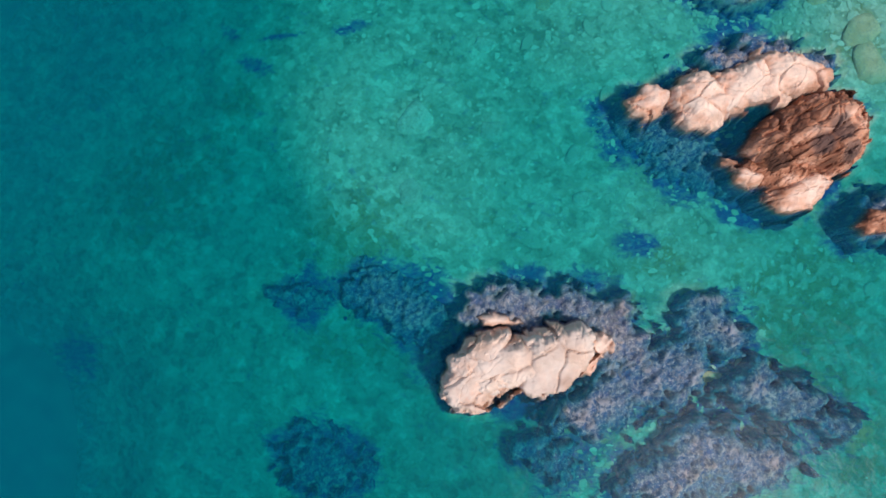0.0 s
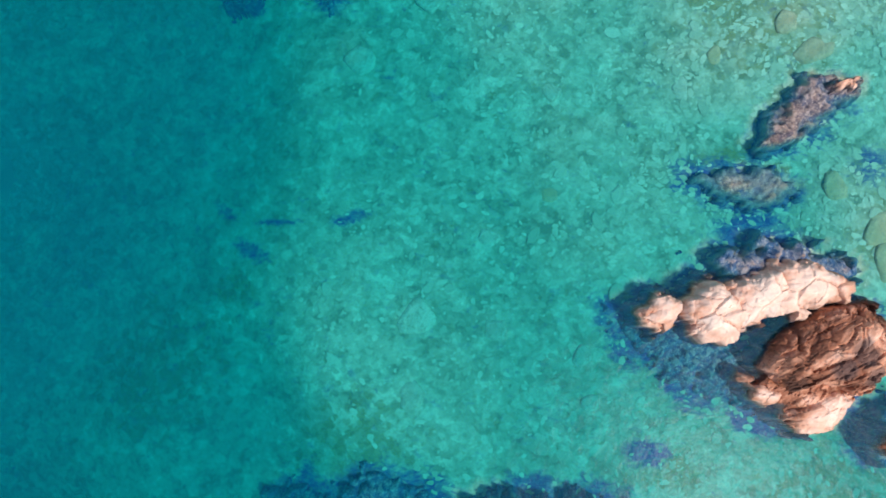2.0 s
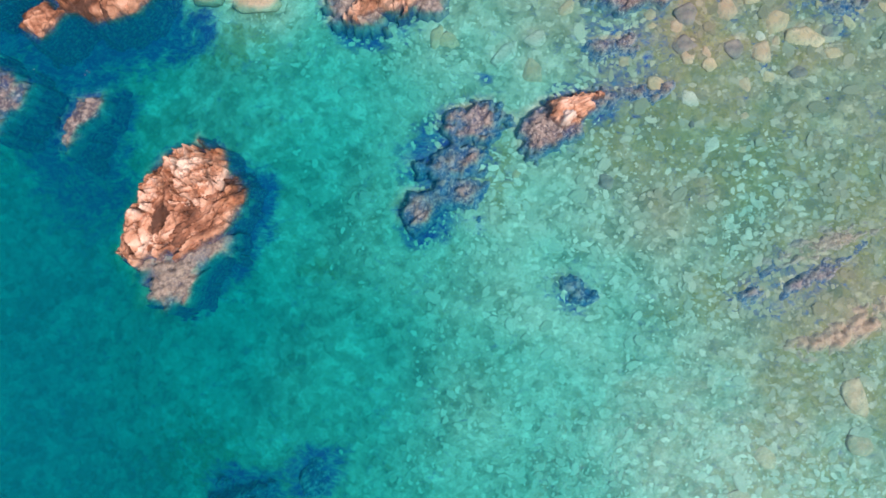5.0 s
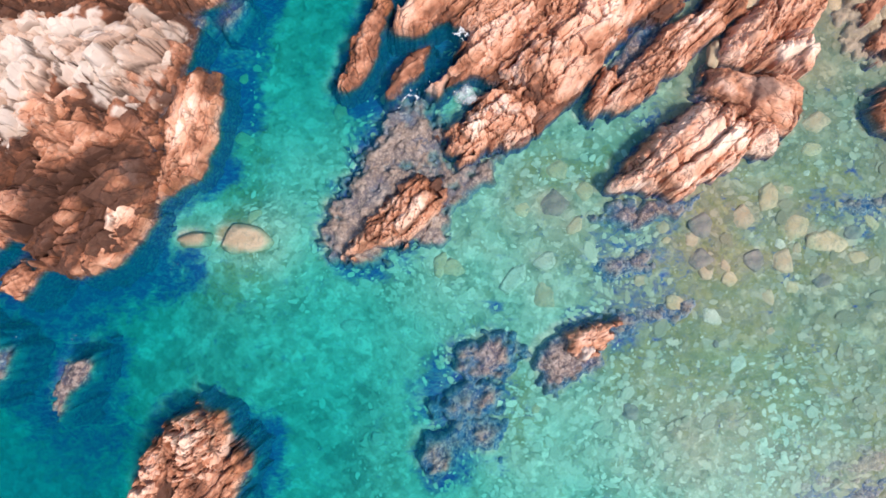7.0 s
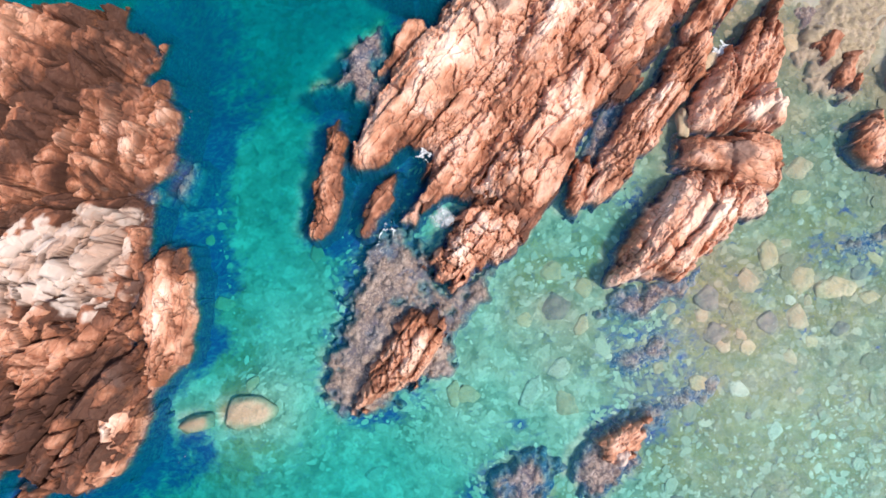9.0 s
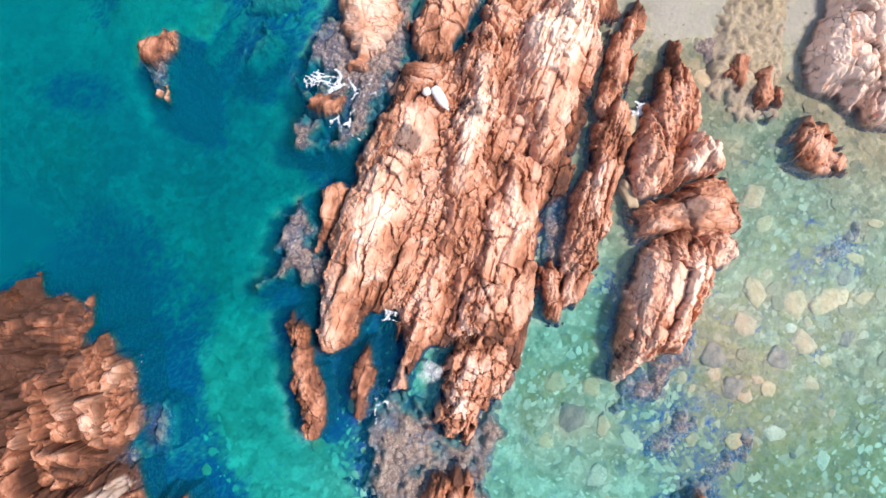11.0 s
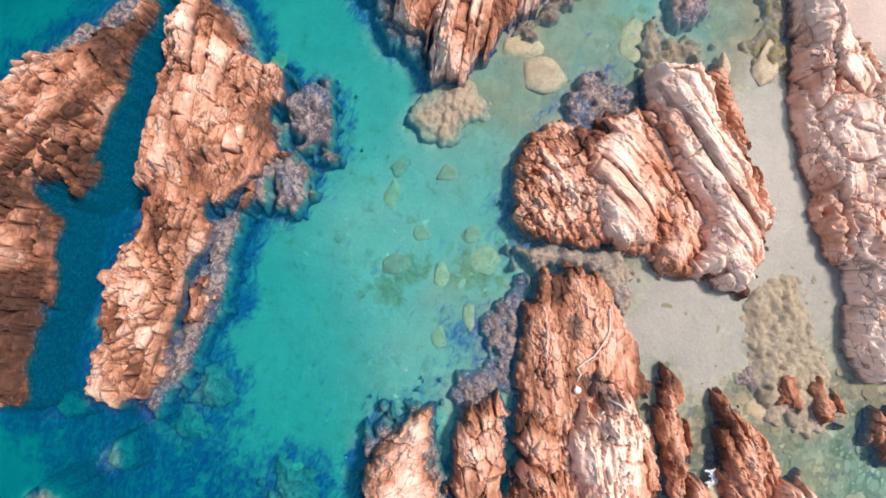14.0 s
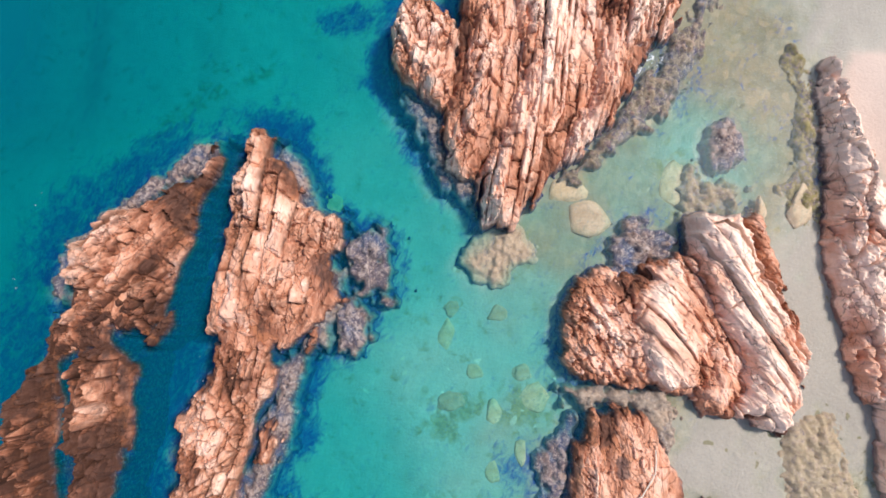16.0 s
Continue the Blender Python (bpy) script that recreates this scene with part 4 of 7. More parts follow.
crag('ridge', [(-5.2, 67.3), (-4.5, 68.5), (-3.6, 69.7), (-2.1, 71), (-1, 72), (1.2, 73.3), (2.4, 74.6), (4.4, 75.4), (5.4, 75.7), (6.8, 74.9), (6.6, 73.9), (5.5, 72.5), (4.3, 70.8), (2.7, 69.5), (1.2, 68.8), (0.1, 68.1), (-1.3, 68.1), (-2.6, 67.6), (-3.7, 66.9), (-4.9, 67)], 2.2, 36, parent=rock, size=(3.2, 1.1), rough=1.0, pale=0.66, edge=0.8)
crag('ridge', [(-3.2, 63.6), (-2.2, 64.6), (-0.6, 66.2), (1.1, 67.8), (2.4, 68.6), (3.8, 68.5), (4.8, 68.4), (3.4, 66.9), (2.2, 66.2), (0.9, 65.2), (-0.5, 64.8), (-1.9, 64.1), (-2.7, 63.3)], 1.7, 38, parent=rock, size=(2.6, .7), rough=1.0, pale=0.68, edge=0.6)
crag('ridge', [(3.1, 68.5), (4.4, 70.7), (6, 72.8), (7.5, 73.9), (9.2, 75.6), (10.8, 76.7), (11.6, 76.7), (11.8, 75.3), (11, 73.7), (9.5, 71.8), (7.9, 70.4), (6.9, 69), (5.2, 68.1), (4.2, 67.7), (3.4, 67.9)], 2.2, 36, parent=rock, size=(1.7, .6), rough=1.0, pale=0.68, edge=0.7)
crag('ridge', [(0.5, 64.1), (1.3, 64.9), (2.2, 66), (3.2, 66.7), (4.6, 67.5), (5.8, 68.4), (7.1, 69.2), (7.9, 69.7), (8.7, 70.2), (8.8, 69.7), (8.4, 68.3), (8, 66.8), (6.9, 65.5), (5.9, 64.5), (5.2, 63.3), (4.2, 62.6), (3.1, 62.3), (2, 62.9)], 2.2, 40, parent=rock, size=(3.0, 1.1), rough=1.0, pale=0.68, edge=0.7)
crag('block', [(-2.7, 61.5), (-1.6, 62.1), (-0.2, 63.2), (0.7, 63.8), (2.5, 62.6), (2.8, 61.8), (1.9, 60.4), (1, 60), (-0.2, 60.2), (-1.5, 59.4), (-2.3, 60.1), (-2.8, 60.9)], 1.2, 40, parent=rock, size=(1.0, .7), rough=1.3, pale=0.56, edge=0.5, beds=0.4)
crag('ridge', [(11.7, 74.2), (12.9, 75.4), (14, 75.2), (15.5, 75.8), (16.7, 75.9), (17.4, 75), (17, 73.6), (16.2, 72.4), (14.5, 70.9), (12.7, 69.6), (11, 68.6), (9.6, 68.2), (9, 68.8), (9.3, 70.1), (9.7, 71.4), (10.6, 72.9)], 2.3, 36, parent=rock, size=(2.8, .9), rough=0.9, pale=0.82, edge=0.7)
crag('ridge', [(6.3, 62.1), (7.1, 63.7), (8.7, 65.4), (10, 66.6), (11.6, 67.6), (13.5, 69.2), (15.3, 69.7), (15.3, 68.3), (14.5, 67), (13.7, 66.9), (12, 65.6), (10.2, 63.6), (8.8, 62.5), (7.4, 61.7)], 1.2, 38, parent=rock, size=(2.2, .55), rough=0.9, pale=0.62, edge=0.5)
crag('block', [(5.3, 62.8), (6.3, 64.2), (7.3, 64.6), (7.3, 63.5), (6.6, 62), (5.6, 61.3), (5.2, 61.9)], 0.8, 40, parent=rock, size=(1.3, .6), rough=0.8, pale=0.5, edge=0.4)
crag('ridge', [(13.2, 77.8), (15.8, 79.2), (18.5, 80.3), (19.8, 80.5), (20, 79.9), (18.9, 79), (17.5, 78.3), (16.5, 76.7), (14.9, 75.8), (13.4, 75.6), (13, 76.8)], 0.9, 32, parent=rock, size=(2.0, .55), rough=1.0, pale=0.56, edge=0.45)
crag('block', [(18.9, 79), (20.5, 79.8), (21.2, 79.1), (20.8, 77.7), (20.3, 76.4), (19.3, 75.3), (18, 75.4), (17.1, 76.1), (17.8, 77.1), (18.5, 77.8), (18.2, 78.2)], 0.7, 36, parent=rock, size=(1.6, .6), rough=0.8, pale=0.58, edge=0.4)
crag('block', [(11.8, 77.5), (13, 77.5), (13, 75.7), (12.1, 74.6), (11.4, 75), (11.4, 76.6)], 1.5, 30, parent=rock, size=(1.4, .7), rough=0.9, pale=0.6, edge=0.4)
crag('block', [(8.4, 78.9), (10, 79.7), (12.2, 80.3), (13.3, 79.3), (12.7, 78.4), (11.7, 77.6), (10.2, 76.8), (9.1, 76.4), (7.8, 76.8), (7.4, 77.9)], 1.2, 40, parent=rock, size=(1.8, 1.0), rough=0.7, pale=0.62, beds=0.15, edge=0.6)
crag('block', [(7.1, 77.3), (8.6, 76), (7.6, 74.6), (6.7, 74.6), (5.6, 76)], 1, -45, parent=rock, size=(1.6, .6), rough=0.8, pale=0.5, edge=0.4)
crag('ridge', [(16.7, 72.4), (17.8, 72.9), (18.8, 73), (18.6, 72), (17.4, 70.8), (15.8, 69.5), (14.4, 68.6), (13.6, 68.6), (13.6, 69.5), (15.2, 71.1)], 1.1, 40, parent=rock, size=(2.0, .5), rough=0.9, pale=0.6, edge=0.45)
rock = outcrop('long salmon rock ridge with a bleached blocky end', 'rock_outcrop', 'rock')
crag('ridge', [(6.4, 57.7), (7.5, 59.3), (8.6, 60.6), (10.1, 61.6), (11.4, 62.5), (12.6, 62.1), (14.1, 61.2), (15.6, 60.5), (15.1, 59.2), (13.9, 59), (12.6, 58.2), (11.4, 57.6), (10.4, 57), (8.9, 57), (7.7, 57.3)], 2.2, 40, parent=rock, size=(2.0, 1.0), rough=0.9, pale=0.74, edge=0.9)
crag('saddle', [(11.4, 62.7), (12.1, 64.1), (13.2, 64.1), (14.8, 63.7), (16.1, 63.3), (17.1, 62.5), (16.8, 61.6), (15.9, 60.5), (14.6, 60.8), (12.9, 61.8)], 1.9, -30, parent=rock, size=(3.0, 1.6), rough=0.35, pale=0.56, beds=0.15, edge=0.8)
crag('ridge', [(12.4, 64.6), (12.9, 65.6), (14.6, 67.3), (15.9, 68.2), (17.1, 68.8), (18.8, 70.2), (19.5, 69.9), (18.8, 68.4), (18.5, 67.1), (17.4, 65.9), (16.1, 65.2), (14.9, 64.1), (13.5, 64.1)], 1.5, 50, parent=rock, size=(2.2, .6), rough=0.9, pale=0.58, edge=0.6)
crag('block', [(14.9, 64.8), (15.8, 65.2), (16.9, 65.5), (17.8, 64.6), (17, 63), (15.8, 63.5), (14.4, 63.8)], 2.3, 25, parent=rock, size=(2.0, .8), rough=0.8, pale=0.78, edge=0.5)
rock = outcrop('pale pink rock outcrop of long smooth tilted slabs', 'rock_outcrop', 'rock')
crag('base', [(20.9, 81.3), (21.2, 83.0), (23.2, 84.3), (25.6, 84.2), (27.2, 82.8), (29.4, 81.0), (32.8, 78.8), (30.1, 74.5), (27, 71.4), (24.1, 71.2), (23.2, 76), (22.0, 79.1)], 0.9, 60, parent=rock, rough=1.3, pale=0.42, size=(1.4, .6), edge=0.6)
crag('block', [(22.1, 84), (23.9, 84.6), (25.4, 84.4), (26.9, 83.7), (27, 82.9), (25.6, 81.7), (23.9, 81.1), (22.4, 80.6), (21, 81.1), (20.7, 82.3)], 0.7, 66, parent=rock, size=(1.3, .6), rough=1.6, pale=0.48, edge=0.4, beds=0.85)
crag('slab', [(24.8, 81.4), (26.9, 81.9), (28.5, 81.5), (29.5, 81), (29.2, 79.9), (27.5, 78.6), (26.4, 77.1), (24.9, 76.7), (23.7, 76.4), (22.7, 77.5), (22.3, 78.7), (23.1, 80.1)], 1.7, 70, parent=rock, beds=0.95, size=(4.5, .85), rough=0.75, pale=0.78, edge=0.4)
crag('slab', [(29.9, 80.3), (31.3, 81.1), (32.4, 80.3), (32.8, 79.2), (31.9, 77.8), (30.6, 76.4), (29.8, 75), (28.8, 73.8), (27.7, 72.2), (26.3, 71.7), (24.5, 71.4), (23.6, 71.4), (23.6, 72.4), (23.7, 73.2), (23.2, 74.2), (23.8, 75), (25.1, 74.8), (26.1, 75.4), (26.6, 76.8), (27.7, 78.3), (28.5, 79.3)], 2.3, 64, parent=rock, beds=0.95, size=(6.5, .8), rough=0.75, pale=0.92, edge=0.4, lean=-0.2)
crag('block', [(23.2, 76.5), (24.5, 76.7), (25.9, 76.7), (25.7, 75.3), (24.9, 74.5), (23.5, 74.1), (22.6, 75)], 1.4, 40, parent=rock, size=(1.4, .9), rough=0.8, pale=0.66, edge=0.4)
crag('slab', [(32.7, 78.5), (34.1, 78.5), (33.3, 77.1), (32.3, 76.6), (30.4, 74.5), (28.7, 72.2), (27.7, 71.5), (27.9, 72.3), (29.3, 74.1), (31.2, 76.7)], 1.2, 66, parent=rock, size=(3.0, .5), rough=0.7, pale=0.64, edge=0.4)
rock = outcrop('pale pink cliff of bedded rock along the shore', 'shore_cliff', 'cliff')
crag('wall', [(43.8, 79.3), (41.3, 78.4), (39.2, 77.2), (36.9, 75.6), (34.4, 74.2), (32.6, 72.9), (31.5, 71.9), (30.2, 70.7), (28.6, 69.3), (27.3, 67.7), (25.8, 66.4), (24.3, 65.2), (23.6, 64.2), (24.3, 62.6), (25, 60.8), (27.3, 58.3), (32, 61), (35.4, 65.6), (37.6, 69.3), (38.2, 71.5), (38.8, 73.6), (40.5, 75.4), (42.4, 77.2)], 2.0, 46, parent=rock, size=(3.6, 1.6), rough=0.9, pale=0.90, mottle=0.2, edge=0.55, beds=0.5, bold=1.5)
crag('tier', [(34.2, 73.2), (35.6, 73.0), (36.7, 71.6), (37.0, 69.6), (35.1, 66.4), (32.6, 63.2), (30.0, 63.4), (29.2, 66.0), (29.8, 69.0), (31.6, 70.8), (33, 72)], 2.9, 46, parent=rock, size=(4.0, 1.9), rough=0.8, pale=0.98, mottle=0.16, edge=1.0, beds=0.5, bold=1.5)
crag('tier', [(28.6, 67.6), (29.2, 65.4), (29.8, 62.4), (28.0, 60.2), (26.2, 61.4), (25.3, 63.4), (25.4, 65.0), (26.6, 66.4)], 2.5, 50, parent=rock, size=(3.2, 1.6), rough=0.8, pale=0.94, mottle=0.2, edge=0.8, beds=0.5, bold=1.4)
rock = outcrop('brown rock arm of jointed blocks curving round a deep channel', 'rock_outcrop', 'rock')
crag('base', [(6, 106.8), (8.9, 105.5), (11.4, 103.6), (17.3, 104.6), (20.4, 104.8), (18.6, 105.5), (13.1, 108.4), (9.4, 106.9)], 0.6, 20, parent=rock, rough=0.8, pale=0.3)
crag('ridge', [(8.8, 106.8), (9.7, 107.3), (10.6, 107.2), (11.1, 108.2), (12.9, 108.7), (14.2, 108.4), (15.5, 108), (17, 106.8), (18.3, 105.8), (20.1, 105.2), (21.2, 105.2), (21.2, 104.5), (20, 104.2), (18.8, 104.4), (17.6, 104.1), (16, 103.6), (14.5, 103.3), (12.9, 102.9), (11.9, 102.3), (10.7, 102.5), (10.2, 104), (10.4, 104.8), (8.9, 106)], 1.4, -8, parent=rock, size=(1.8, .7), bold=1.3, rough=1.8, pale=0.26, gape=1.8, edge=0.5, beds=0.85, lean=0.6, mottle=0.35)
crag('lobe', [(8.3, 105.5), (9.4, 103.9), (8.9, 102.5), (6.9, 101.2), (5.5, 100.6), (3.9, 100.2), (2.8, 99.9), (0.9, 98.6), (-0.3, 100.4), (1.8, 101.7), (3.3, 102.5), (4.6, 103.6), (6.6, 104.7)], 2.1, 28, parent=rock, size=(1.1, .75), bold=1.6, rough=2.0, pale=0.12, gape=2.0, edge=0.6, beds=0.5, lean=-0.1, mottle=0.45)
crag('lobe', [(7.3, 106.6), (6.7, 105.5), (4.9, 104.4), (3.0, 103.2), (1.4, 102.3), (-0.4, 101.2), (-1.9, 103.3), (-0.6, 105.8), (2.0, 106.0), (4.4, 106.9), (6.0, 106.9)], 1.9, 30, parent=rock, size=(1.1, .75), bold=1.6, rough=2.0, pale=0.12, gape=2.0, edge=0.6, beds=0.5, lean=0.1, mottle=0.45)
crag('neck', [(8.9, 107.6), (9.4, 106.7), (10.0, 105.0), (9.3, 104.2), (8.2, 105.1), (7.3, 106.2), (7.8, 107.2)], 0.9, 28, parent=rock, size=(1.0, .6), rough=1.2, pale=0.05, edge=0.4, beds=0.5)
rock = outcrop('salmon rock arm of tilted angular blocks beside a deep channel', 'rock_outcrop', 'rock')
crag('base', [(3.2, 95.9), (7.5, 98), (11.7, 98.9), (13.5, 100.5), (17.5, 100.9), (20.2, 97.8), (17.8, 94.8), (15.9, 95.6), (13.1, 96.8), (7.7, 94.7), (4.3, 93.7)], 0.6, 20, parent=rock, rough=0.8, pale=0.35)
crag('ridge', [(12.6, 100.2), (14.2, 100.9), (16.3, 101.5), (18.2, 102.4), (19.7, 103.5), (21.3, 103.8), (22.9, 104.1), (23.5, 103.7), (23.4, 102.9), (22.5, 102), (22.4, 100.8), (21.3, 99.7), (21.2, 98.6), (21.2, 96.9), (20.4, 96.5), (19.5, 96.8), (18.8, 97.4), (17.9, 96.5), (16.9, 96), (15.6, 96.1), (14.1, 98), (13.1, 99.1)], 1.6, 20, parent=rock, size=(1.9, .85), rough=1.3, gape=1.4, pale=0.56, edge=0.7, beds=0.85)
crag('ridge', [(2.8, 96.1), (3.9, 96.9), (5.7, 97.7), (7.8, 98.7), (9.4, 98.8), (10.8, 98.6), (12.3, 99.3), (13, 98.8), (13.3, 97.8), (13.7, 96.7), (13, 95.7), (11.6, 95.3), (9.8, 95.4), (8.6, 94.8), (7.3, 94.1), (5.4, 93.6), (4.1, 93.4), (3, 94.6), (2.6, 95.7)], 1.4, 17, parent=rock, size=(1.3, .8), rough=1.3, gape=1.4, pale=0.5, edge=0.6, beds=0.85)
crag('block', [(8.3, 94.1), (9.6, 94.8), (10.5, 94.4), (9.7, 93.5), (8.4, 93.5)], 0.7, 20, parent=rock, size=(.8, .6), rough=0.9, pale=0.6, edge=0.35)
crag('block', [(15, 95.4), (15.6, 95.2), (15.3, 94.7), (14.6, 95)], 0.5, 30, parent=rock, size=(.8, .8), rough=0.5, pale=0.6, edge=0.3)
rock = outcrop('great pink crag of upright layered strata ending in a point', 'rock_outcrop', 'rock')
crag('base', [(29.9, 95.4), (38, 99.2), (44.8, 89.5), (40, 87.8), (35.1, 87.6), (28.8, 88.9), (25.6, 90.5), (27.8, 92.3), (27.5, 93.9)], 0.9, 24, parent=rock, rough=0.9, pale=0.35, edge=1.0)
crag('block', [(30.7, 100.1), (31.9, 100.7), (33.4, 100.8), (34.4, 100.4), (34.7, 99.2), (34, 97.9), (33.7, 97.2), (31.9, 96.4), (29.6, 95.2), (29.4, 96.2), (29.7, 97.5), (29.9, 99)], 1.6, 20, parent=rock, size=(1.6, .9), rough=1.1, pale=0.66, edge=0.6, beds=0.5)
crag('ridge', [(29.6, 95.2), (32.2, 96.3), (38, 99.4), (39.3, 97.3), (35.1, 94.7), (31.7, 92.9), (29.2, 92.7), (27.2, 92.3), (27, 93.9), (28.6, 94.9)], 1.7, 24, parent=rock, size=(1.9, .7), rough=1.1, pale=0.60, edge=0.6, beds=0.5)
crag('ridge', [(39.2, 97.2), (42.1, 93.7), (37.2, 91.1), (33.6, 89.7), (31.4, 89.6), (28.6, 88.8), (25.9, 89.2), (24.9, 90.6), (25.6, 91.3), (28.8, 92.5), (31.4, 92.6)], 2.2, 24, parent=rock, beds=0.95, size=(2.4, .6), rough=1.05, pale=0.72, edge=0.8)
crag('ridge', [(42.3, 93.6), (44.8, 89.6), (42.3, 87.4), (39.5, 87.6), (38, 88.2), (35.4, 87.5), (32.7, 87.7), (30.6, 88.2), (30.1, 88.8), (31.6, 89.5), (33.8, 89.5), (37.4, 91)], 1.8, 26, parent=rock, size=(2.4, .6), rough=1.05, pale=0.64, edge=0.8)
rock = outcrop('high brown rock hill with a bleached white top above the channel', 'rock_outcrop', 'rock')
crag('hillside', [(-33, 54.5), (-26.4, 56), (-25.3, 55.2), (-24.7, 54.3), (-23.3, 54.3), (-22.0, 54.0), (-20.4, 55.0), (-19.1, 55.9), (-18.3, 57.6), (-17.9, 60), (-17.2, 63), (-17.1, 65.0), (-16.4, 66.8), (-16.1, 68.7), (-18.5, 69.4), (-22.5, 70), (-33, 70.2)], 2.5, 43, parent=rock, size=(3.0, 1.3), rough=2.1, pale=0.05, gape=1.8, edge=1.6, beds=0.78, mottle=0.45, bold=1.5)
crag('summit', [(-30, 69), (-24, 68.6), (-21, 68.4), (-18.6, 69), (-17.4, 67.6), (-16.7, 66.2), (-17.0, 64.4), (-18.2, 62.6), (-20.4, 61.6), (-22.4, 60.6), (-24.5, 59.3), (-30, 59.5)], 3.6, 60, parent=rock, size=(1.5, 0.9), rough=1.5, gape=1.6, pale=0.16, beds=0.3, edge=1.7, mottle=0.2, bold=1.9)
crag('shoulder', [(-26.6, 76.3), (-19.9, 75.5), (-14.4, 74.5), (-13.3, 72.1), (-14.1, 70), (-15.7, 69), (-17.9, 68), (-21.8, 68.5), (-27, 67.9)], 2.2, 65, parent=rock, size=(2.2, 1.2), bold=1.7, rough=2.0, gape=1.7, pale=0.08, edge=1.0, beds=0.4, mottle=0.4)
crag('ridge', [(-15.7, 65.4), (-14.8, 65.1), (-14.9, 63.1), (-15.4, 61.4), (-15.9, 59.4), (-17.2, 58.4), (-18.5, 57.6), (-18.2, 60.4), (-17.4, 63.1), (-16.8, 64.5)], 1.7, 68, parent=rock, size=(2.2, .9), rough=1.0, pale=0.52, edge=0.6)
crag('block', [(-18.2, 59.2), (-18.5, 56.8), (-19.8, 55.2), (-21.8, 54.0), (-22.6, 54.4), (-22.0, 56.2), (-20.6, 58.3)], 1.6, 52, parent=rock, size=(2.4, .8), rough=1.0, pale=0.46, edge=0.5)
crag('block', [(-22.6, 57.6), (-21.6, 57.2), (-21.9, 55.6), (-22.4, 54.2), (-23.2, 54.4), (-23.0, 56)], 1.7, 62, parent=rock, size=(1.6, .9), rough=0.8, pale=0.36, edge=0.5)
crag('ridge', [(-16.4, 79.1), (-15.1, 78.6), (-15.6, 77.3), (-15, 77.5), (-14, 77), (-13.5, 76.2), (-14, 75.1), (-15.5, 73.8), (-17.3, 73.8), (-19, 71.6), (-21.3, 70.4), (-23.8, 72.1), (-20.9, 80.2)], 2.6, 60, parent=rock, size=(2.2, 1.2), bold=1.7, rough=2.0, gape=1.7, pale=0.08, edge=0.9, beds=0.4, mottle=0.4)
crag('ridge', [(-17.3, 73), (-15.5, 73.5), (-13.9, 74), (-14.1, 72.8), (-15.1, 71.5), (-16.4, 70.7), (-18.1, 70.9), (-18.3, 71.8)], 2, 50, parent=rock, size=(1.6, .7), rough=1.6, pale=0.36, edge=0.6)
crag('block', [(-14.3, 72.9), (-13.6, 72.6), (-13.7, 71.8), (-14.7, 70.5), (-14.1, 70.4), (-14.7, 69.1), (-15.7, 68.8), (-17, 69.3), (-16.6, 70.6)], 1.3, 50, parent=rock, size=(1.2, .6), rough=1.6, pale=0.36, edge=0.5)
crag('block', [(-26.8, 54.2), (-25.8, 55), (-25, 54.5), (-25.4, 53.3), (-26.4, 53), (-27.4, 53.4)], 0.7, 30, parent=rock, size=(.8, .7), rough=0.9, pale=0.5, edge=0.4)
tagged(crag('sea_rock', [(21.7, 19), (22.1, 19.6), (22.9, 19.5), (22.6, 19), (22.1, 18.8)], 0.4, 20, rough=0.4, pale=0.85, edge=0.3), 'small white rock tip showing above weedy water', 'rock')
tagged(crag('sea_rock', [(23.7, -0.8), (24.5, -0.1), (25.9, 0.3), (25.9, -1), (24.2, -1.3)], 0.5, 20, rough=0.5, pale=0.55, edge=0.35), 'small salmon rock just above the water', 'rock')
rock = outcrop('small salmon rock with a cream tip in weedy shallows', 'sea_rock', 'rock')
crag('block', [(3.6, 50.0), (4.1, 50.4), (5.4, 50.6), (6.2, 50.4), (6.1, 49.6), (5.2, 48.8), (4.4, 48.7), (3.7, 49.0)], 0.7, 20, parent=rock, rough=0.4, pale=0.70, edge=0.35, size=(1.2, .8), beds=0.3)
crag('tip', [(4.2, 49.4), (5.0, 49.7), (5.2, 49.1), (4.7, 48.5), (4.2, 48.7)], 0.95, 50, parent=rock, rough=0.15, pale=0.95, edge=0.2, size=(1.6, 1.2), beds=0.15, cream=0.6)
tagged(crag('sea_rock', [(-8.2, 54.6), (-7.4, 55.8), (-6.8, 56.6), (-5.6, 57.8), (-4, 58.9), (-2.6, 58.8), (-2.6, 57.3), (-3.2, 55.8), (-4.8, 55), (-6.6, 54.7)], 1.3, 40, rough=1.0, pale=0.54, edge=0.6, size=(1.5, .6)), 'ribbed salmon rock with a weedy skirt', 'rock')
tagged(crag('sea_rock', [(5.7, 82.1), (6.9, 82.9), (8.3, 83), (10, 82.2), (10.9, 81.6), (10.4, 81.1), (9.1, 80.8), (8, 79.4), (7, 78.8), (6.2, 78.4), (4.9, 78.1), (4.4, 78.7), (4.9, 79.9), (5.4, 81.1)], 1.2, -40, rough=0.42, pale=0.62, edge=0.35, size=(2.4, 1.1), beds=0.5), 'tall orange rock with fine cracks in the surf', 'rock')
tagged(crag('sea_rock', [(1.3, 78.6), (2.5, 78.2), (3.3, 77.4), (2.5, 76.9), (1.7, 77.3)], 0.5, 20, rough=0.6, pale=0.5, edge=0.35), 'low orange rock washed by foam', 'rock')
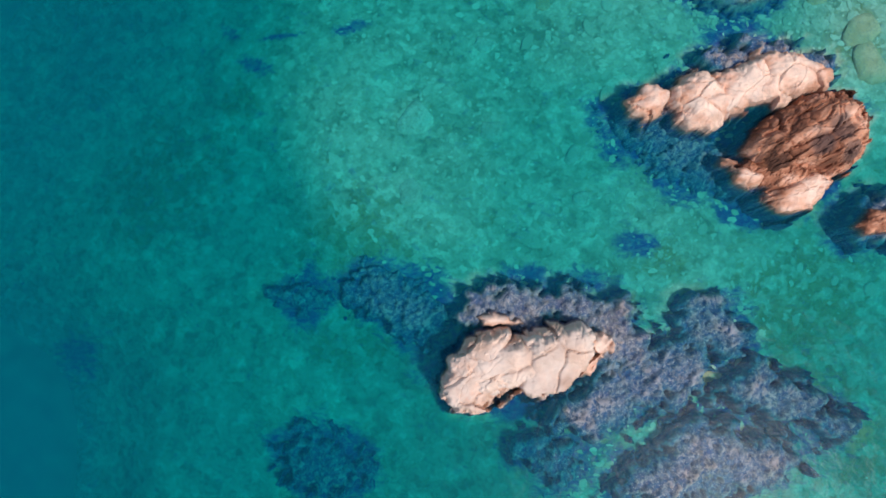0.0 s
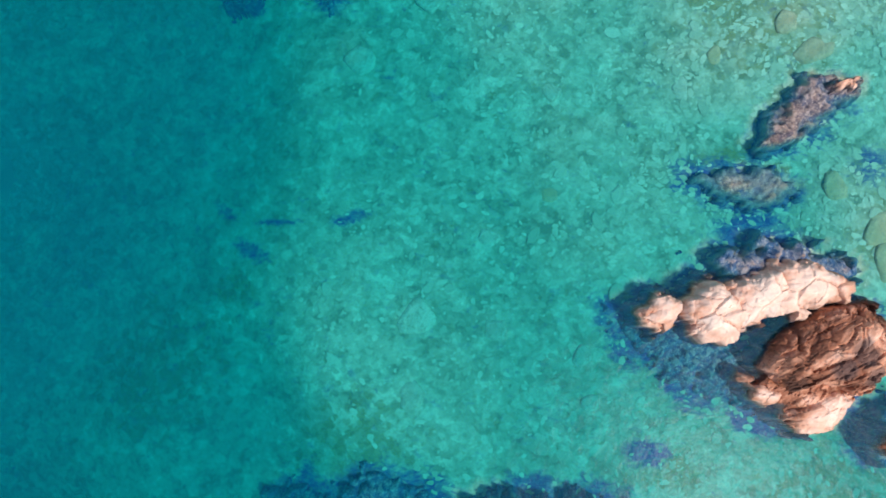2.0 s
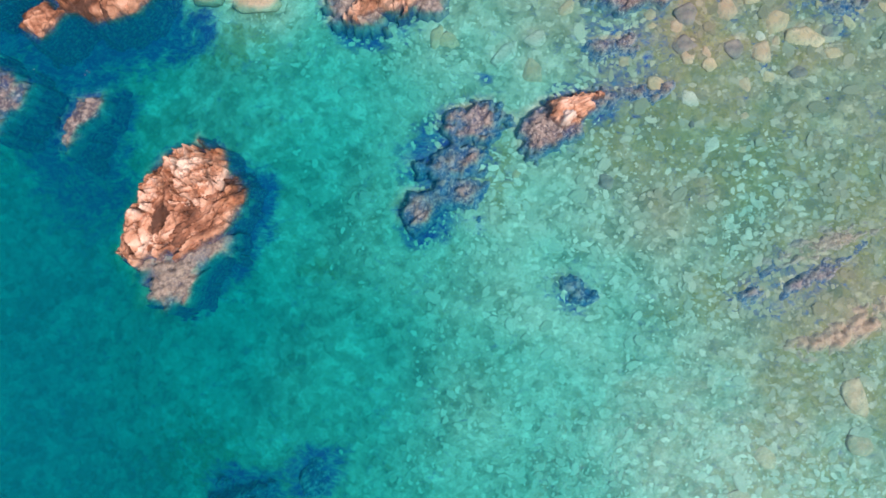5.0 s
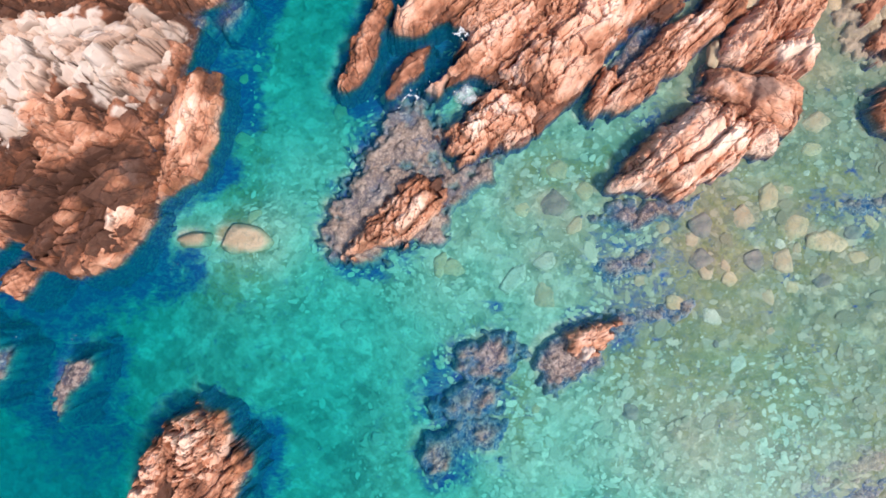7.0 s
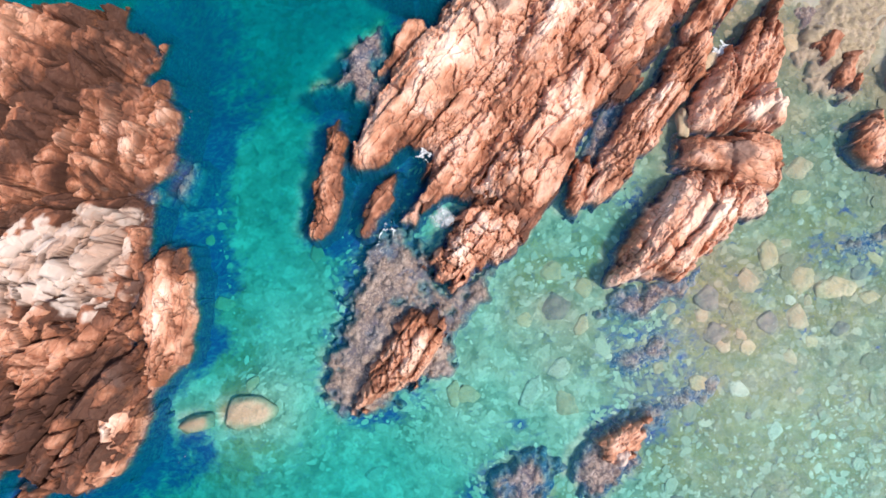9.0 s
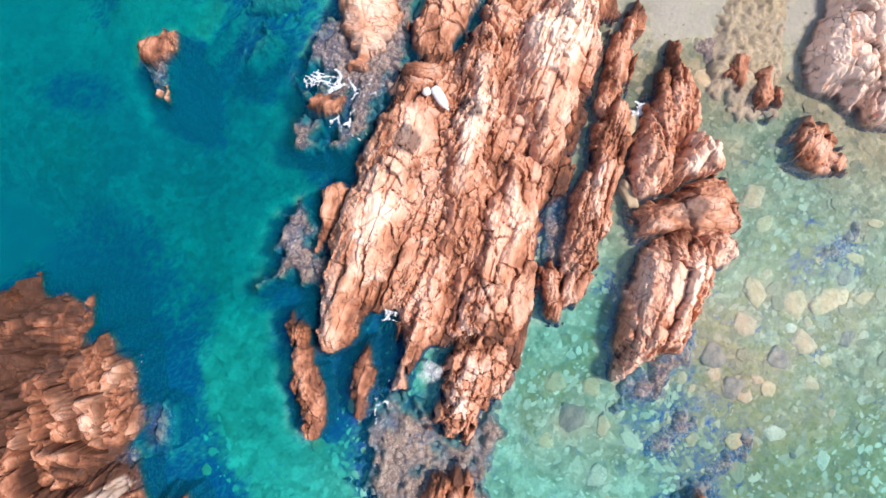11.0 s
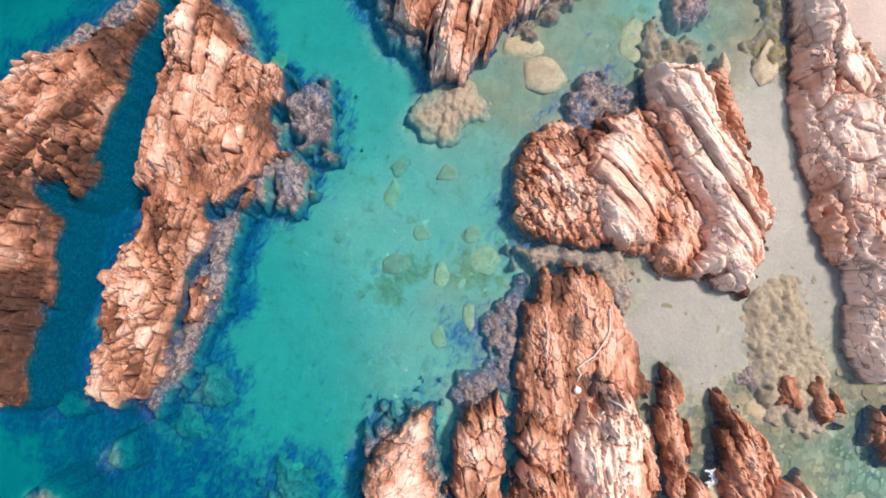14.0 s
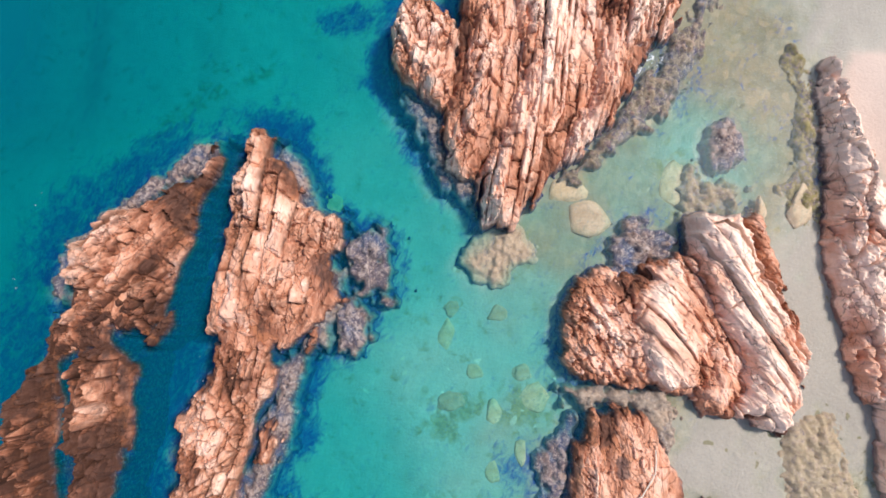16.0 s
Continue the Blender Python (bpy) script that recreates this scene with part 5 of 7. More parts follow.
tagged(crag('sea_rock', [(-4.5, 86.2), (-3.3, 86.4), (-2.4, 85.5), (-3, 84.7), (-4.1, 84.7), (-4.7, 85.1)], 0.6, 40, rough=0.7, pale=0.4, edge=0.35), 'small brown rock alone in deep water', 'rock')
tagged(crag('sea_rock', [(-4.8, 83.8), (-4.3, 83.4), (-4.6, 82.8), (-5.2, 83.2)], 0.4, 40, rough=0.4, pale=0.72, edge=0.25), 'tiny pale rock beside a weedy reef', 'rock')
tagged(crag('sea_rock', [(-6.6, 67.6), (-5.7, 69.1), (-5.1, 69.3), (-5, 68.5), (-6, 67.2), (-6, 65.8), (-6.5, 64.8), (-7, 64.1), (-8, 63.8), (-8.2, 64.6), (-7.5, 66.1)], 0.9, 55, rough=0.7, pale=0.5, edge=0.4, size=(1.4, .7)), 'narrow salmon rock in the channel', 'rock')
tagged(crag('sea_rock', [(-5.2, 64.5), (-4.3, 65.6), (-3.2, 65.9), (-3.4, 65), (-4.6, 64.1), (-5.4, 63.4)], 0.5, 40, rough=0.6, pale=0.44, edge=0.3), 'narrow orange rock among weed', 'rock')
tagged(crag('sea_rock', [(-2.5, 71.7), (-1.5, 73.2), (-0.6, 74.3), (0.2, 74.1), (0.5, 73.5), (-0.5, 72.5), (-1.8, 71.6)], 0.6, 45, rough=0.7, pale=0.58, edge=0.35), 'low orange rock beside the large outcrop', 'rock')
tagged(crag('sea_rock', [(20.4, 65.2), (21.7, 66.3), (22.6, 66.2), (22.5, 65.4), (21.3, 64.1), (20.5, 64.2)], 0.7, 45, rough=0.7, pale=0.58, edge=0.35, size=(1.2, .5)), 'orange rock in the sandy shallows', 'rock')
tagged(crag('sea_rock', [(20.1, 67.3), (21.5, 68), (22.3, 67.8), (22.1, 66.8), (20.7, 66.2)], 0.5, 45, rough=0.7, pale=0.58, edge=0.35), 'brown rock in the sandy shallows', 'rock')
tagged(crag('sea_rock', [(21.2, 62.5), (22.5, 62.8), (22.8, 62), (22.9, 60.6), (22.6, 59.5), (21.5, 59.9), (20.8, 61.1)], 0.6, 20, rough=0.7, pale=0.58, edge=0.4, size=(1.2, .5)), 'brown ribbed rock at the edge of the shallows', 'rock')

# ---- weedy rocks at and below the surface ----
reef([(4.5, 78.8), (7, 79.9), (8.1, 79.4), (7.2, 77.8), (5, 76.1), (3.4, 75.1), (1.4, 74.9), (0.8, 76.1), (2.8, 77.5)], -0.07, 'low dark weedy reef rock just breaking the surface', pale=0, moss=0, strike=35)
reef([(7.5, 65.2), (9.3, 66.8), (10.4, 67.4), (9.9, 66.3), (8.2, 64.7), (6.4, 63.2)], -0.12, 'dark weed-covered reef with pale shell crust under water', pale=0, moss=0, strike=35)
reef([(14.5, 8.9), (16.9, 9.6), (18, 10.2), (20.1, 10), (22.4, 9.4), (23.1, 8.6), (22.5, 7.8), (20.1, 8.6), (18.2, 7.5), (16.9, 7.6), (15.6, 8.3)], 0.12, 'low dark weedy reef rock just breaking the surface', pale=0, moss=0, strike=35, crust=0)
reef([(9.3, 6.2), (11, 5.1), (14, 5.7), (16.9, 4.4), (18.1, 2.4), (17.1, 0.6), (14.6, 1.2), (12.3, 2.6), (10.6, 4.2)], -1.02, 'dark weed-covered rock deep under clear water', pale=0, moss=0, strike=35, crust=0)
reef([(23.7, 0.5), (24.8, 1.1), (26.6, 1), (26.5, -1.4), (24.3, -1.3)], -0.27, 'dark weed-covered reef with pale shell crust under water', pale=0, moss=0, strike=35, crust=0)
reef([(1.8, -6.7), (2.1, -5.9), (3.2, -5.1), (5.7, -4.7), (8.9, -4.9), (10.8, -5.6), (12.4, -7.3), (12.1, -8.9), (9.9, -9.6), (8.9, -7.7), (7.3, -7.1), (2.9, -7.6)], -0.12, 'dark weed-covered reef with pale shell crust under water', pale=0.1, moss=0, strike=35, crust=0)
reef([(13.8, -6.3), (15, -5.3), (16.6, -5.4), (18.2, -6.6), (18.5, -7.7), (17.2, -8.7), (15.6, -8.1), (14.2, -7.2)], -0.42, 'dark weed-covered reef with pale shell crust under water', pale=0, moss=0, strike=35, crust=0)
reef([(10, -9), (12.2, -7.9), (15, -7.8), (16.4, -8.7), (15.2, -10.3), (14.4, -11.3), (12.2, -12.2), (9.4, -13), (7.5, -12.8), (5.9, -12.2), (6.2, -11.3), (8.7, -10.3)], -0.32, 'dark weed-covered reef with pale shell crust under water', pale=0, moss=0, strike=35, crust=0)
reef([(16.6, -9.4), (18.8, -9), (21.3, -10.4), (24.3, -11.9), (24.3, -12.8), (23.1, -13.4), (20.9, -12.6), (18.4, -11.8), (16.1, -11)], -0.42, 'dark weed-covered reef with pale shell crust under water', pale=0, moss=0, strike=35, crust=0)
reef([(13.1, -13.5), (15, -12.1), (16.9, -12.3), (20, -13.3), (21.2, -14.1), (19.3, -15.4), (16.2, -16.2), (13.1, -17), (10.3, -16.4), (11.2, -14.8)], -0.32, 'dark weed-covered reef with pale shell crust under water', pale=0, moss=0, strike=35, crust=0)
reef([(5.4, -14), (7.3, -13.3), (8.9, -13.8), (8.6, -15.7), (7, -16.4), (5.4, -15.2)], -1.22, 'dark weed-covered rock deep under clear water', pale=0, moss=0, strike=35, crust=0)
reef([(-5.7, -5), (-3.8, -4), (-0.4, -4.8), (1, -6.8), (-0.3, -9.1), (-2.3, -8.2), (-4.3, -6.9)], -1.32, 'dark weed-covered rock deep under clear water', pale=0, moss=0, strike=35, crust=0)
reef([(-10.2, -5.8), (-7.9, -5.1), (-6.7, -5.7), (-8.1, -7.1)], -1.92, 'dark weed-covered rock deep under clear water', pale=0, moss=0, strike=35, crust=0)
reef([(-9.6, -15.3), (-8, -14), (-4.7, -14.8), (-3.3, -16), (-5.2, -17.7), (-8.5, -17.5)], -2.12, 'dark weed-covered rock deep under clear water', pale=0, moss=0, strike=35, crust=0)
reef([(18, 15.8), (18.7, 17.4), (20.1, 19), (21.7, 19.6), (23.2, 19.5), (22.9, 18.2), (21.6, 17.2), (20, 15.9), (18.8, 15.5)], -0.07, 'low dark weedy reef rock just breaking the surface', pale=0, moss=0, strike=35)
reef([(13.7, 13.9), (15.8, 14.1), (18.9, 14), (20.2, 13.1), (18.3, 12.4), (15.5, 12.6)], -0.42, 'dark weed-covered reef with pale shell crust under water', pale=0.3, moss=0, strike=35)
reef([(-15.1, 25.7), (-14.2, 27.5), (-11.7, 27.7), (-11.3, 26.3), (-13.3, 25)], -1.82, 'dark weed-covered rock deep under clear water', pale=0, moss=0, strike=35, crust=0)
reef([(-9.8, 28.5), (-9, 29.4), (-7.9, 29.2), (-8.6, 27.7), (-9.5, 27.6)], -1.72, 'dark weed-covered rock deep under clear water', pale=0, moss=0, strike=35, crust=0)
reef([(-8.6, 24.7), (-8, 25.5), (-7.1, 25.1), (-7.7, 24)], -1.72, 'dark weed-covered rock deep under clear water', pale=0, moss=0, strike=35, crust=0)
reef([(-19.3, 39.9), (-17.4, 40.8), (-14.6, 41.8), (-13.3, 45.2), (-13.4, 42.8), (-14.2, 40.7), (-16, 38.9), (-17.2, 37.9), (-19.1, 38.1)], -0.17, 'dark weed-covered reef with pale shell crust under water', pale=0.3, moss=0, strike=35)
reef([(-24.1, 46.2), (-24.2, 47.6), (-23.7, 49.2), (-22.1, 49.9), (-22.4, 48.6), (-23.2, 47.6), (-23.9, 46.1)], -0.07, 'low dark weedy reef rock just breaking the surface', pale=0, moss=0, strike=35)
reef([(-29.7, 51.8), (-27.6, 51.3), (-27.1, 50.2), (-27.8, 49.6), (-26.8, 49.5), (-27, 48.3), (-28.2, 47.3), (-30, 48.1)], -0.12, 'dark weed-covered reef with pale shell crust under water', pale=0, moss=0, strike=35)
reef([(-2.1, 49), (-1.4, 50.3), (0.5, 50.3), (1.2, 49.1), (0.3, 47.8), (-1.3, 47.7)], -0.27, 'dark weed-covered reef with pale shell crust under water', pale=0, moss=0, strike=35)
reef([(-3.4, 46), (-2.2, 47.4), (0, 47.4), (-0.3, 46.2), (-1.8, 45.5)], -0.37, 'dark weed-covered reef with pale shell crust under water', pale=0, moss=0, strike=35)
reef([(-4.5, 43.5), (-4, 44.4), (-1.8, 45.4), (0.1, 45.2), (-0.2, 43.6), (-1.8, 43.9), (-3.6, 42.5)], -0.47, 'dark weed-covered reef with pale shell crust under water', pale=0, moss=0, strike=35)
reef([(2, 48.3), (3.7, 49.9), (5.5, 51), (7.1, 50.5), (5.9, 49.1), (4.5, 47.5), (2.5, 46.8)], -0.17, 'dark weed-covered reef with pale shell crust under water', pale=0, moss=0, strike=35)
reef([(6.2, 51.2), (8.7, 51.6), (10.5, 51.9), (11.2, 51.3), (10.2, 50.5), (7.4, 49.8), (6.5, 49.9)], -0.32, 'dark weed-covered reef with pale shell crust under water', pale=0, moss=0, strike=35)
reef([(5.5, 53.5), (6.8, 54.3), (8.7, 54.6), (9.1, 53.6), (7.4, 52.5), (5.9, 52.7)], -0.42, 'dark weed-covered reef with pale shell crust under water', pale=0, moss=0, strike=35)
reef([(4.5, 40.3), (5.6, 40.5), (6.6, 39.2), (5.6, 38.6), (4.8, 39.4)], -0.52, 'dark weed-covered reef with pale shell crust under water', pale=0, moss=0, strike=35)
reef([(13.8, 39.8), (16.1, 41.4), (16.6, 41.1), (15.1, 39.1), (14.3, 39)], -0.32, 'dark weed-covered reef with pale shell crust under water', pale=0, moss=0, strike=28)
reef([(16.3, 39.9), (18.5, 41.6), (20.1, 42.2), (21.1, 42.7), (20.4, 41.6), (17.5, 39.8), (16.4, 39.4)], -0.27, 'dark weed-covered reef with pale shell crust under water', pale=0, moss=0, strike=28)
reef([(16.9, 36.9), (19.1, 38.4), (22.3, 40), (24.2, 40.5), (24.1, 39.5), (20.4, 37.4), (17.9, 36.4)], -0.32, 'tan and ochre rock ledge in shallow water', pale=0.8, moss=0, strike=28)
reef([(15.5, 41.6), (18.7, 43.2), (24.4, 44.5), (24.4, 43.3), (20.2, 42.4), (16.7, 41.3)], -0.42, 'tan and ochre rock ledge in shallow water', pale=0.6, moss=0, strike=20)
reef([(-9.1, 55.6), (-8.7, 57.4), (-7.4, 59.5), (-5.5, 60.1), (-2.8, 59.1), (-2.2, 57), (-2.7, 55.5), (-4.9, 54.4), (-7.9, 54)], -0.07, 'low dark weedy reef rock just breaking the surface', pale=0.2, moss=0, strike=35)
reef([(-7.1, 59.7), (-5.1, 61.8), (-3.3, 62.3), (-2.4, 60.4), (-1.6, 58.8), (0.9, 59.8), (-0.1, 58.6), (-2.3, 56.7), (-2.8, 59.1), (-5.5, 60)], -0.07, 'low dark weedy reef rock just breaking the surface', pale=0.2, moss=0, strike=35)
reef([(4.9, 56.3), (7.1, 57), (9.7, 56.7), (11.7, 57.5), (10.7, 56.3), (7.6, 55.5), (5.5, 55.8)], -0.12, 'dark weed-covered reef with pale shell crust under water', pale=0, moss=0, strike=35)
reef([(5.6, 54.1), (7.6, 54.6), (9.1, 54.3), (8.7, 53.1), (6.6, 52.9), (5.4, 53.5)], -0.47, 'dark weed-covered reef with pale shell crust under water', pale=0, moss=0, strike=35)
reef([(17, 56.6), (18.9, 57.1), (21.8, 57.1), (21.7, 55.8), (18.7, 55.6)], -0.47, 'dark weed-covered reef with pale shell crust under water', pale=0, moss=0, strike=35)
reef([(-6, 72), (-4.3, 73.3), (-2.9, 74.6), (-1.5, 74.3), (-1.1, 73.3), (-2.8, 71.6), (-3.6, 70), (-4.9, 71.3)], -0.04, 'low dark weedy reef rock just breaking the surface', pale=0, moss=0, strike=35)
reef([(-0.7, 77.4), (-0, 78.2), (1.2, 78.3), (1.6, 77.3), (0.5, 76.2), (-0.5, 76.4)], -0.07, 'low dark weedy reef rock just breaking the surface', pale=0, moss=0, strike=35)
reef([(-14.7, 68.3), (-13.6, 69.5), (-13.4, 69), (-14.3, 67.6)], -0.32, 'dark weed-covered reef with pale shell crust under water', pale=0, moss=0, strike=35)
reef([(-17.7, 69.3), (-16.2, 68.9), (-15.6, 68.2), (-16.6, 67.2), (-17.5, 67.8)], -0.12, 'dark weed-covered reef with pale shell crust under water', pale=0, moss=0, strike=35)
reef([(-7.6, 60), (-5.3, 62.8), (-3.3, 63.2), (-2.6, 62), (-2.9, 59.8), (-5.7, 58.7)], -0.14, 'dark weed-covered reef with pale shell crust under water', pale=0.2, moss=0, strike=35)
reef([(7.5, 83.1), (9.6, 83.5), (11, 82.3), (10.2, 80.1), (7.6, 78.2), (5.5, 77.1), (3.3, 77), (2.2, 79.1), (3.5, 81.1), (4.9, 81.3)], -0.04, 'low dark weedy reef rock just breaking the surface', pale=0, moss=0, strike=35)
reef([(12.1, 81), (14.3, 81.3), (17.5, 81.4), (18.9, 81.1), (17.3, 80.1), (14.9, 79.2), (12.8, 78.5), (11.8, 80)], -0.07, 'low dark weedy reef rock just breaking the surface', pale=0, moss=0, strike=35)
reef([(-4.3, 86), (-2.9, 85), (-4, 83.7), (-4.7, 83.5), (-4.8, 84.2)], -0.12, 'dark weed-covered reef with pale shell crust under water', pale=0, moss=0, strike=35)
reef([(20.7, 68), (23.8, 69.6), (24.8, 68.6), (23.2, 66.4), (21.5, 64), (20.1, 64.5), (19.9, 67.3)], 0.1, 'tan and ochre rock ledge in shallow water', pale=0.8, moss=0, strike=60)
reef([(20.3, 69.3), (21, 69.5), (21.1, 68.9), (20.3, 68.4)], 0.1, 'low dark weedy reef rock just breaking the surface', pale=0, moss=0, strike=35)
reef([(25.7, 83.8), (27.5, 83.8), (29.4, 83.8), (30.1, 82.8), (30.1, 80.9), (28.7, 81.3), (26.7, 81.6), (24.6, 81.1), (26.4, 82.7)], 0.35, 'low dark weedy reef rock just breaking the surface', pale=0, moss=0, strike=75)
reef([(36.1, 82.2), (37.4, 81.8), (37.4, 81.1), (35.6, 80.3), (35, 81.1)], 0.25, 'low dark weedy reef rock just breaking the surface', pale=0, moss=0, strike=35)
reef([(31.8, 82.3), (34.6, 82), (35, 80.1), (34.7, 78.8), (32.9, 79.3), (31.2, 80.8)], -0.07, 'tan and ochre rock ledge in shallow water', pale=0.5, moss=0.5, strike=35)
reef([(20, 82.2), (21.2, 80.8), (22.4, 78.4), (22.6, 76.8), (20, 76), (20.6, 78.4), (19.6, 81.3)], 0.3, 'low dark weedy reef rock just breaking the surface', pale=0.4, moss=0, strike=35)
reef([(43.1, 80.9), (43.2, 80.0), (40.4, 78.0), (36.9, 75.8), (34.4, 74.3), (34.2, 75.7), (35.7, 77.0), (37.2, 76.9), (39.8, 78.7)], 0.18, 'low rock ledge with green and brown weed at the waterline', pale=0.1, moss=0.8, strike=40)
reef([(32.3, 73.4), (33.0, 73.7), (31.9, 72.2), (30.9, 70.9), (30.3, 70.8), (31.3, 72.0)], 0.1, 'narrow weedy rock ledge at the foot of the cliff', pale=0.2, moss=0.8, strike=50)
reef([(23.6, 70.7), (25.4, 70.3), (26.0, 69.4), (24.7, 67.6), (23.1, 65.6), (20.2, 65.8), (20.5, 68)], 0.2, 'tan and ochre rock ledge in shallow water', pale=0.7, moss=0.2, strike=35)
reef([(30, 88.1), (33.1, 87.4), (35.9, 87.2), (38.6, 86.5), (41.9, 86.8), (44.2, 86.4), (39.6, 84.9), (35.9, 85.4), (32.6, 86.7), (30.1, 87.4)], 0.25, 'low rock ledge with green and brown weed at the waterline', pale=0, moss=0.35, strike=24)
reef([(29.4, 98.2), (29.3, 96.5), (29, 95), (27.2, 94.1), (27, 91.9), (26, 91.7), (26.3, 93.7), (27.8, 96.5)], -0.12, 'dark weed-covered reef with pale shell crust under water', pale=0, moss=0.1, strike=35)
reef([(23.1, 90.3), (24.7, 90), (26.4, 88.6), (25.4, 87.4), (24.3, 88), (23.1, 88), (23, 89.3)], -0.22, 'tan and ochre rock ledge in shallow water', pale=0.9, moss=0, strike=35)
reef([(9.8, 108.6), (12.3, 109.3), (15.3, 108.5), (18.3, 107.2), (21.3, 105.9), (22.1, 105.3), (19.8, 105.3), (16.7, 107.3), (13.7, 108.6), (11.3, 108.4), (9.5, 107.9)], 0.15, 'low dark weedy reef rock just breaking the surface', pale=0, moss=0, strike=-8)
reef([(22.3, 102.5), (23.5, 102.5), (22.8, 100.5), (21.3, 98.8), (21.6, 97.6), (20.7, 99.2), (21.9, 101.4)], -0.07, 'low dark weedy reef rock just breaking the surface', pale=0, moss=0, strike=35)
reef([(7.3, 94.3), (10.2, 95), (13.1, 95.9), (15.3, 95.7), (14.9, 94.7), (12.4, 94.2), (9.9, 93.3), (5.6, 92.8), (3.4, 93), (3.6, 93.6)], -0.07, 'low dark weedy reef rock just breaking the surface', pale=0, moss=0, strike=17)
reef([(19.2, 95.6), (20, 96.1), (21.5, 96.4), (22.1, 95.7), (22.1, 94.5), (20.8, 93.7), (19.2, 92.7), (19, 94.1), (18.9, 94.9)], 0.15, 'low dark weedy reef rock just breaking the surface', pale=0, moss=0, strike=35)
reef([(16, 94.4), (17.2, 94.8), (18.1, 94.5), (17.6, 93.5), (16.6, 92.9), (15.6, 92.7), (15.4, 93.6)], 0.2, 'low dark weedy reef rock just breaking the surface', pale=0, moss=0, strike=35)
reef([(18.1, 97.5), (19.5, 96.9), (19.3, 95.5), (17.5, 94.9), (15.5, 94.7), (15, 95.5), (16.8, 96)], -0.07, 'low dark weedy reef rock just breaking the surface', pale=0.3, moss=0, strike=35)
reef([(-0.1, 93.8), (1, 94.2), (1.7, 93.6), (0.8, 92.9), (-0.1, 93.1)], -0.52, 'tan and ochre rock ledge in shallow water', pale=0.5, moss=0, strike=35)
reef([(-3.6, 95.9), (-2.3, 95.4), (-2.2, 94.4), (-3.4, 94), (-4.5, 94.9)], -0.37, 'tan and ochre rock ledge in shallow water', pale=0.5, moss=0, strike=35)

SUNKEN = 'pale grey-tan rock sunk among weed in deep blue water'
for outline, top in (
        ([(2.7, 86.5), (4.5, 86.5), (5.0, 85.0), (3.8, 84.0), (1.9, 84.6), (1.4, 85.6)], -1.3),
        ([(0.9, 83.8), (2.3, 83.4), (1.8, 82.1), (0.2, 82.2), (-1.2, 82.8)], -1.4),
        ([(-2.0, 84.9), (0.1, 85.7), (1.6, 86.0), (0.7, 85.3), (-1.8, 84.4)], -1.8),
        ([(4.9, 92.7), (6.6, 92.7), (7.0, 91.5), (5.6, 90.5), (4.3, 90.9)], -1.1),
        ([(2.9, 92.4), (3.9, 92.1), (3.6, 91.0), (2.4, 91.3)], -1.5),
        ([(0.7, 97.7), (1.6, 97.6), (1.3, 96.7), (0.5, 97.0)], -1.2)):
    reef(outline, top, SUNKEN, pale=0.45, strike=30, crust=0.8)


# ---- the seabed ----
gx, gy = np.meshgrid(axis(-36, 50, 0.35, 900), axis(-30, 124, 0.35, 900))
gz = seabed_height(gx, gy)
weed = 0 * gx
for x, y, rx, ry, turn in WEEDS:
    c, s = math.cos(math.radians(turn)), math.sin(math.radians(turn))
    a, b = ((gx - x) * c + (gy - y) * s) / rx, (-(gx - x) * s + (gy - y) * c) / ry
    weed = np.maximum(weed, 0.88 * smooth(1.25 - np.hypot(a, b), 0.0, 0.8))
# weed, with deep water's blue put into its colour, rings rock that stands deep
for outline in FOOT:
    reach = 3.0 if outline[:, 1].mean() > 50 and np.ptp(outline, 0).max() > 4 else 0.6
    lo, hi = np.min(outline, 0) - 5, np.max(outline, 0) + 5
    i, j = np.searchsorted(gx[0], (lo[0], hi[0])), np.searchsorted(gy[:, 0], (lo[1], hi[1]))
    at = np.s_[j[0]:j[1], i[0]:i[1]]
    far = -inside(gx[at], gy[at], outline) + 0.9 * layers(gx[at] * 0.4, gy[at] * 0.4, 77, 3)
    weed[at] = np.maximum(weed[at], 1.45 * smooth(1 - far / (1.3 + reach * smooth(-gz[at], 1.2, 3.4)), 0.0, 0.9) * smooth(-gz[at], 0.7, 1.9))
# a softer blue halo around the reefs, put into the bed's weed colour
for outline in REEFS:
    lo, hi = np.min(outline, 0) - 3, np.max(outline, 0) + 3
    i, j = np.searchsorted(gx[0], (lo[0], hi[0])), np.searchsorted(gy[:, 0], (lo[1], hi[1]))
    at = np.s_[j[0]:j[1], i[0]:i[1]]
    far = -inside(gx[at], gy[at], outline) + 0.6 * layers(gx[at] * 0.5, gy[at] * 0.5, 78, 3)
    weed[at] = np.maximum(weed[at], 0.85 * smooth(1 - far / 1.6, 0.0, 1.0) * smooth(-gz[at], 0.7, 1.5))
weed *= 0.45 + 0.55 * smooth(-gz, 0.5, 1.7)
algae = 0 * gx
for x, y, rx, ry, turn in ALGAES:
    c, s = math.cos(math.radians(turn)), math.sin(math.radians(turn))
    a, b = ((gx - x) * c + (gy - y) * s) / rx, (-(gx - x) * s + (gy - y) * c) / ry
    algae = np.maximum(algae, 0.9 * smooth(1.2 - np.hypot(a, b), 0.0, 1.0))
cobble = smooth(gz, -1.15, -0.5) * (1 - 0.6 * smooth(gz, -0.45, -0.2)) * 0.85 + 0.15
cobble = np.maximum(cobble, 0.9 * smooth(1.5 - np.hypot((gx - 17) / 11, (gy - 53) / 11), 0.0, 0.6))
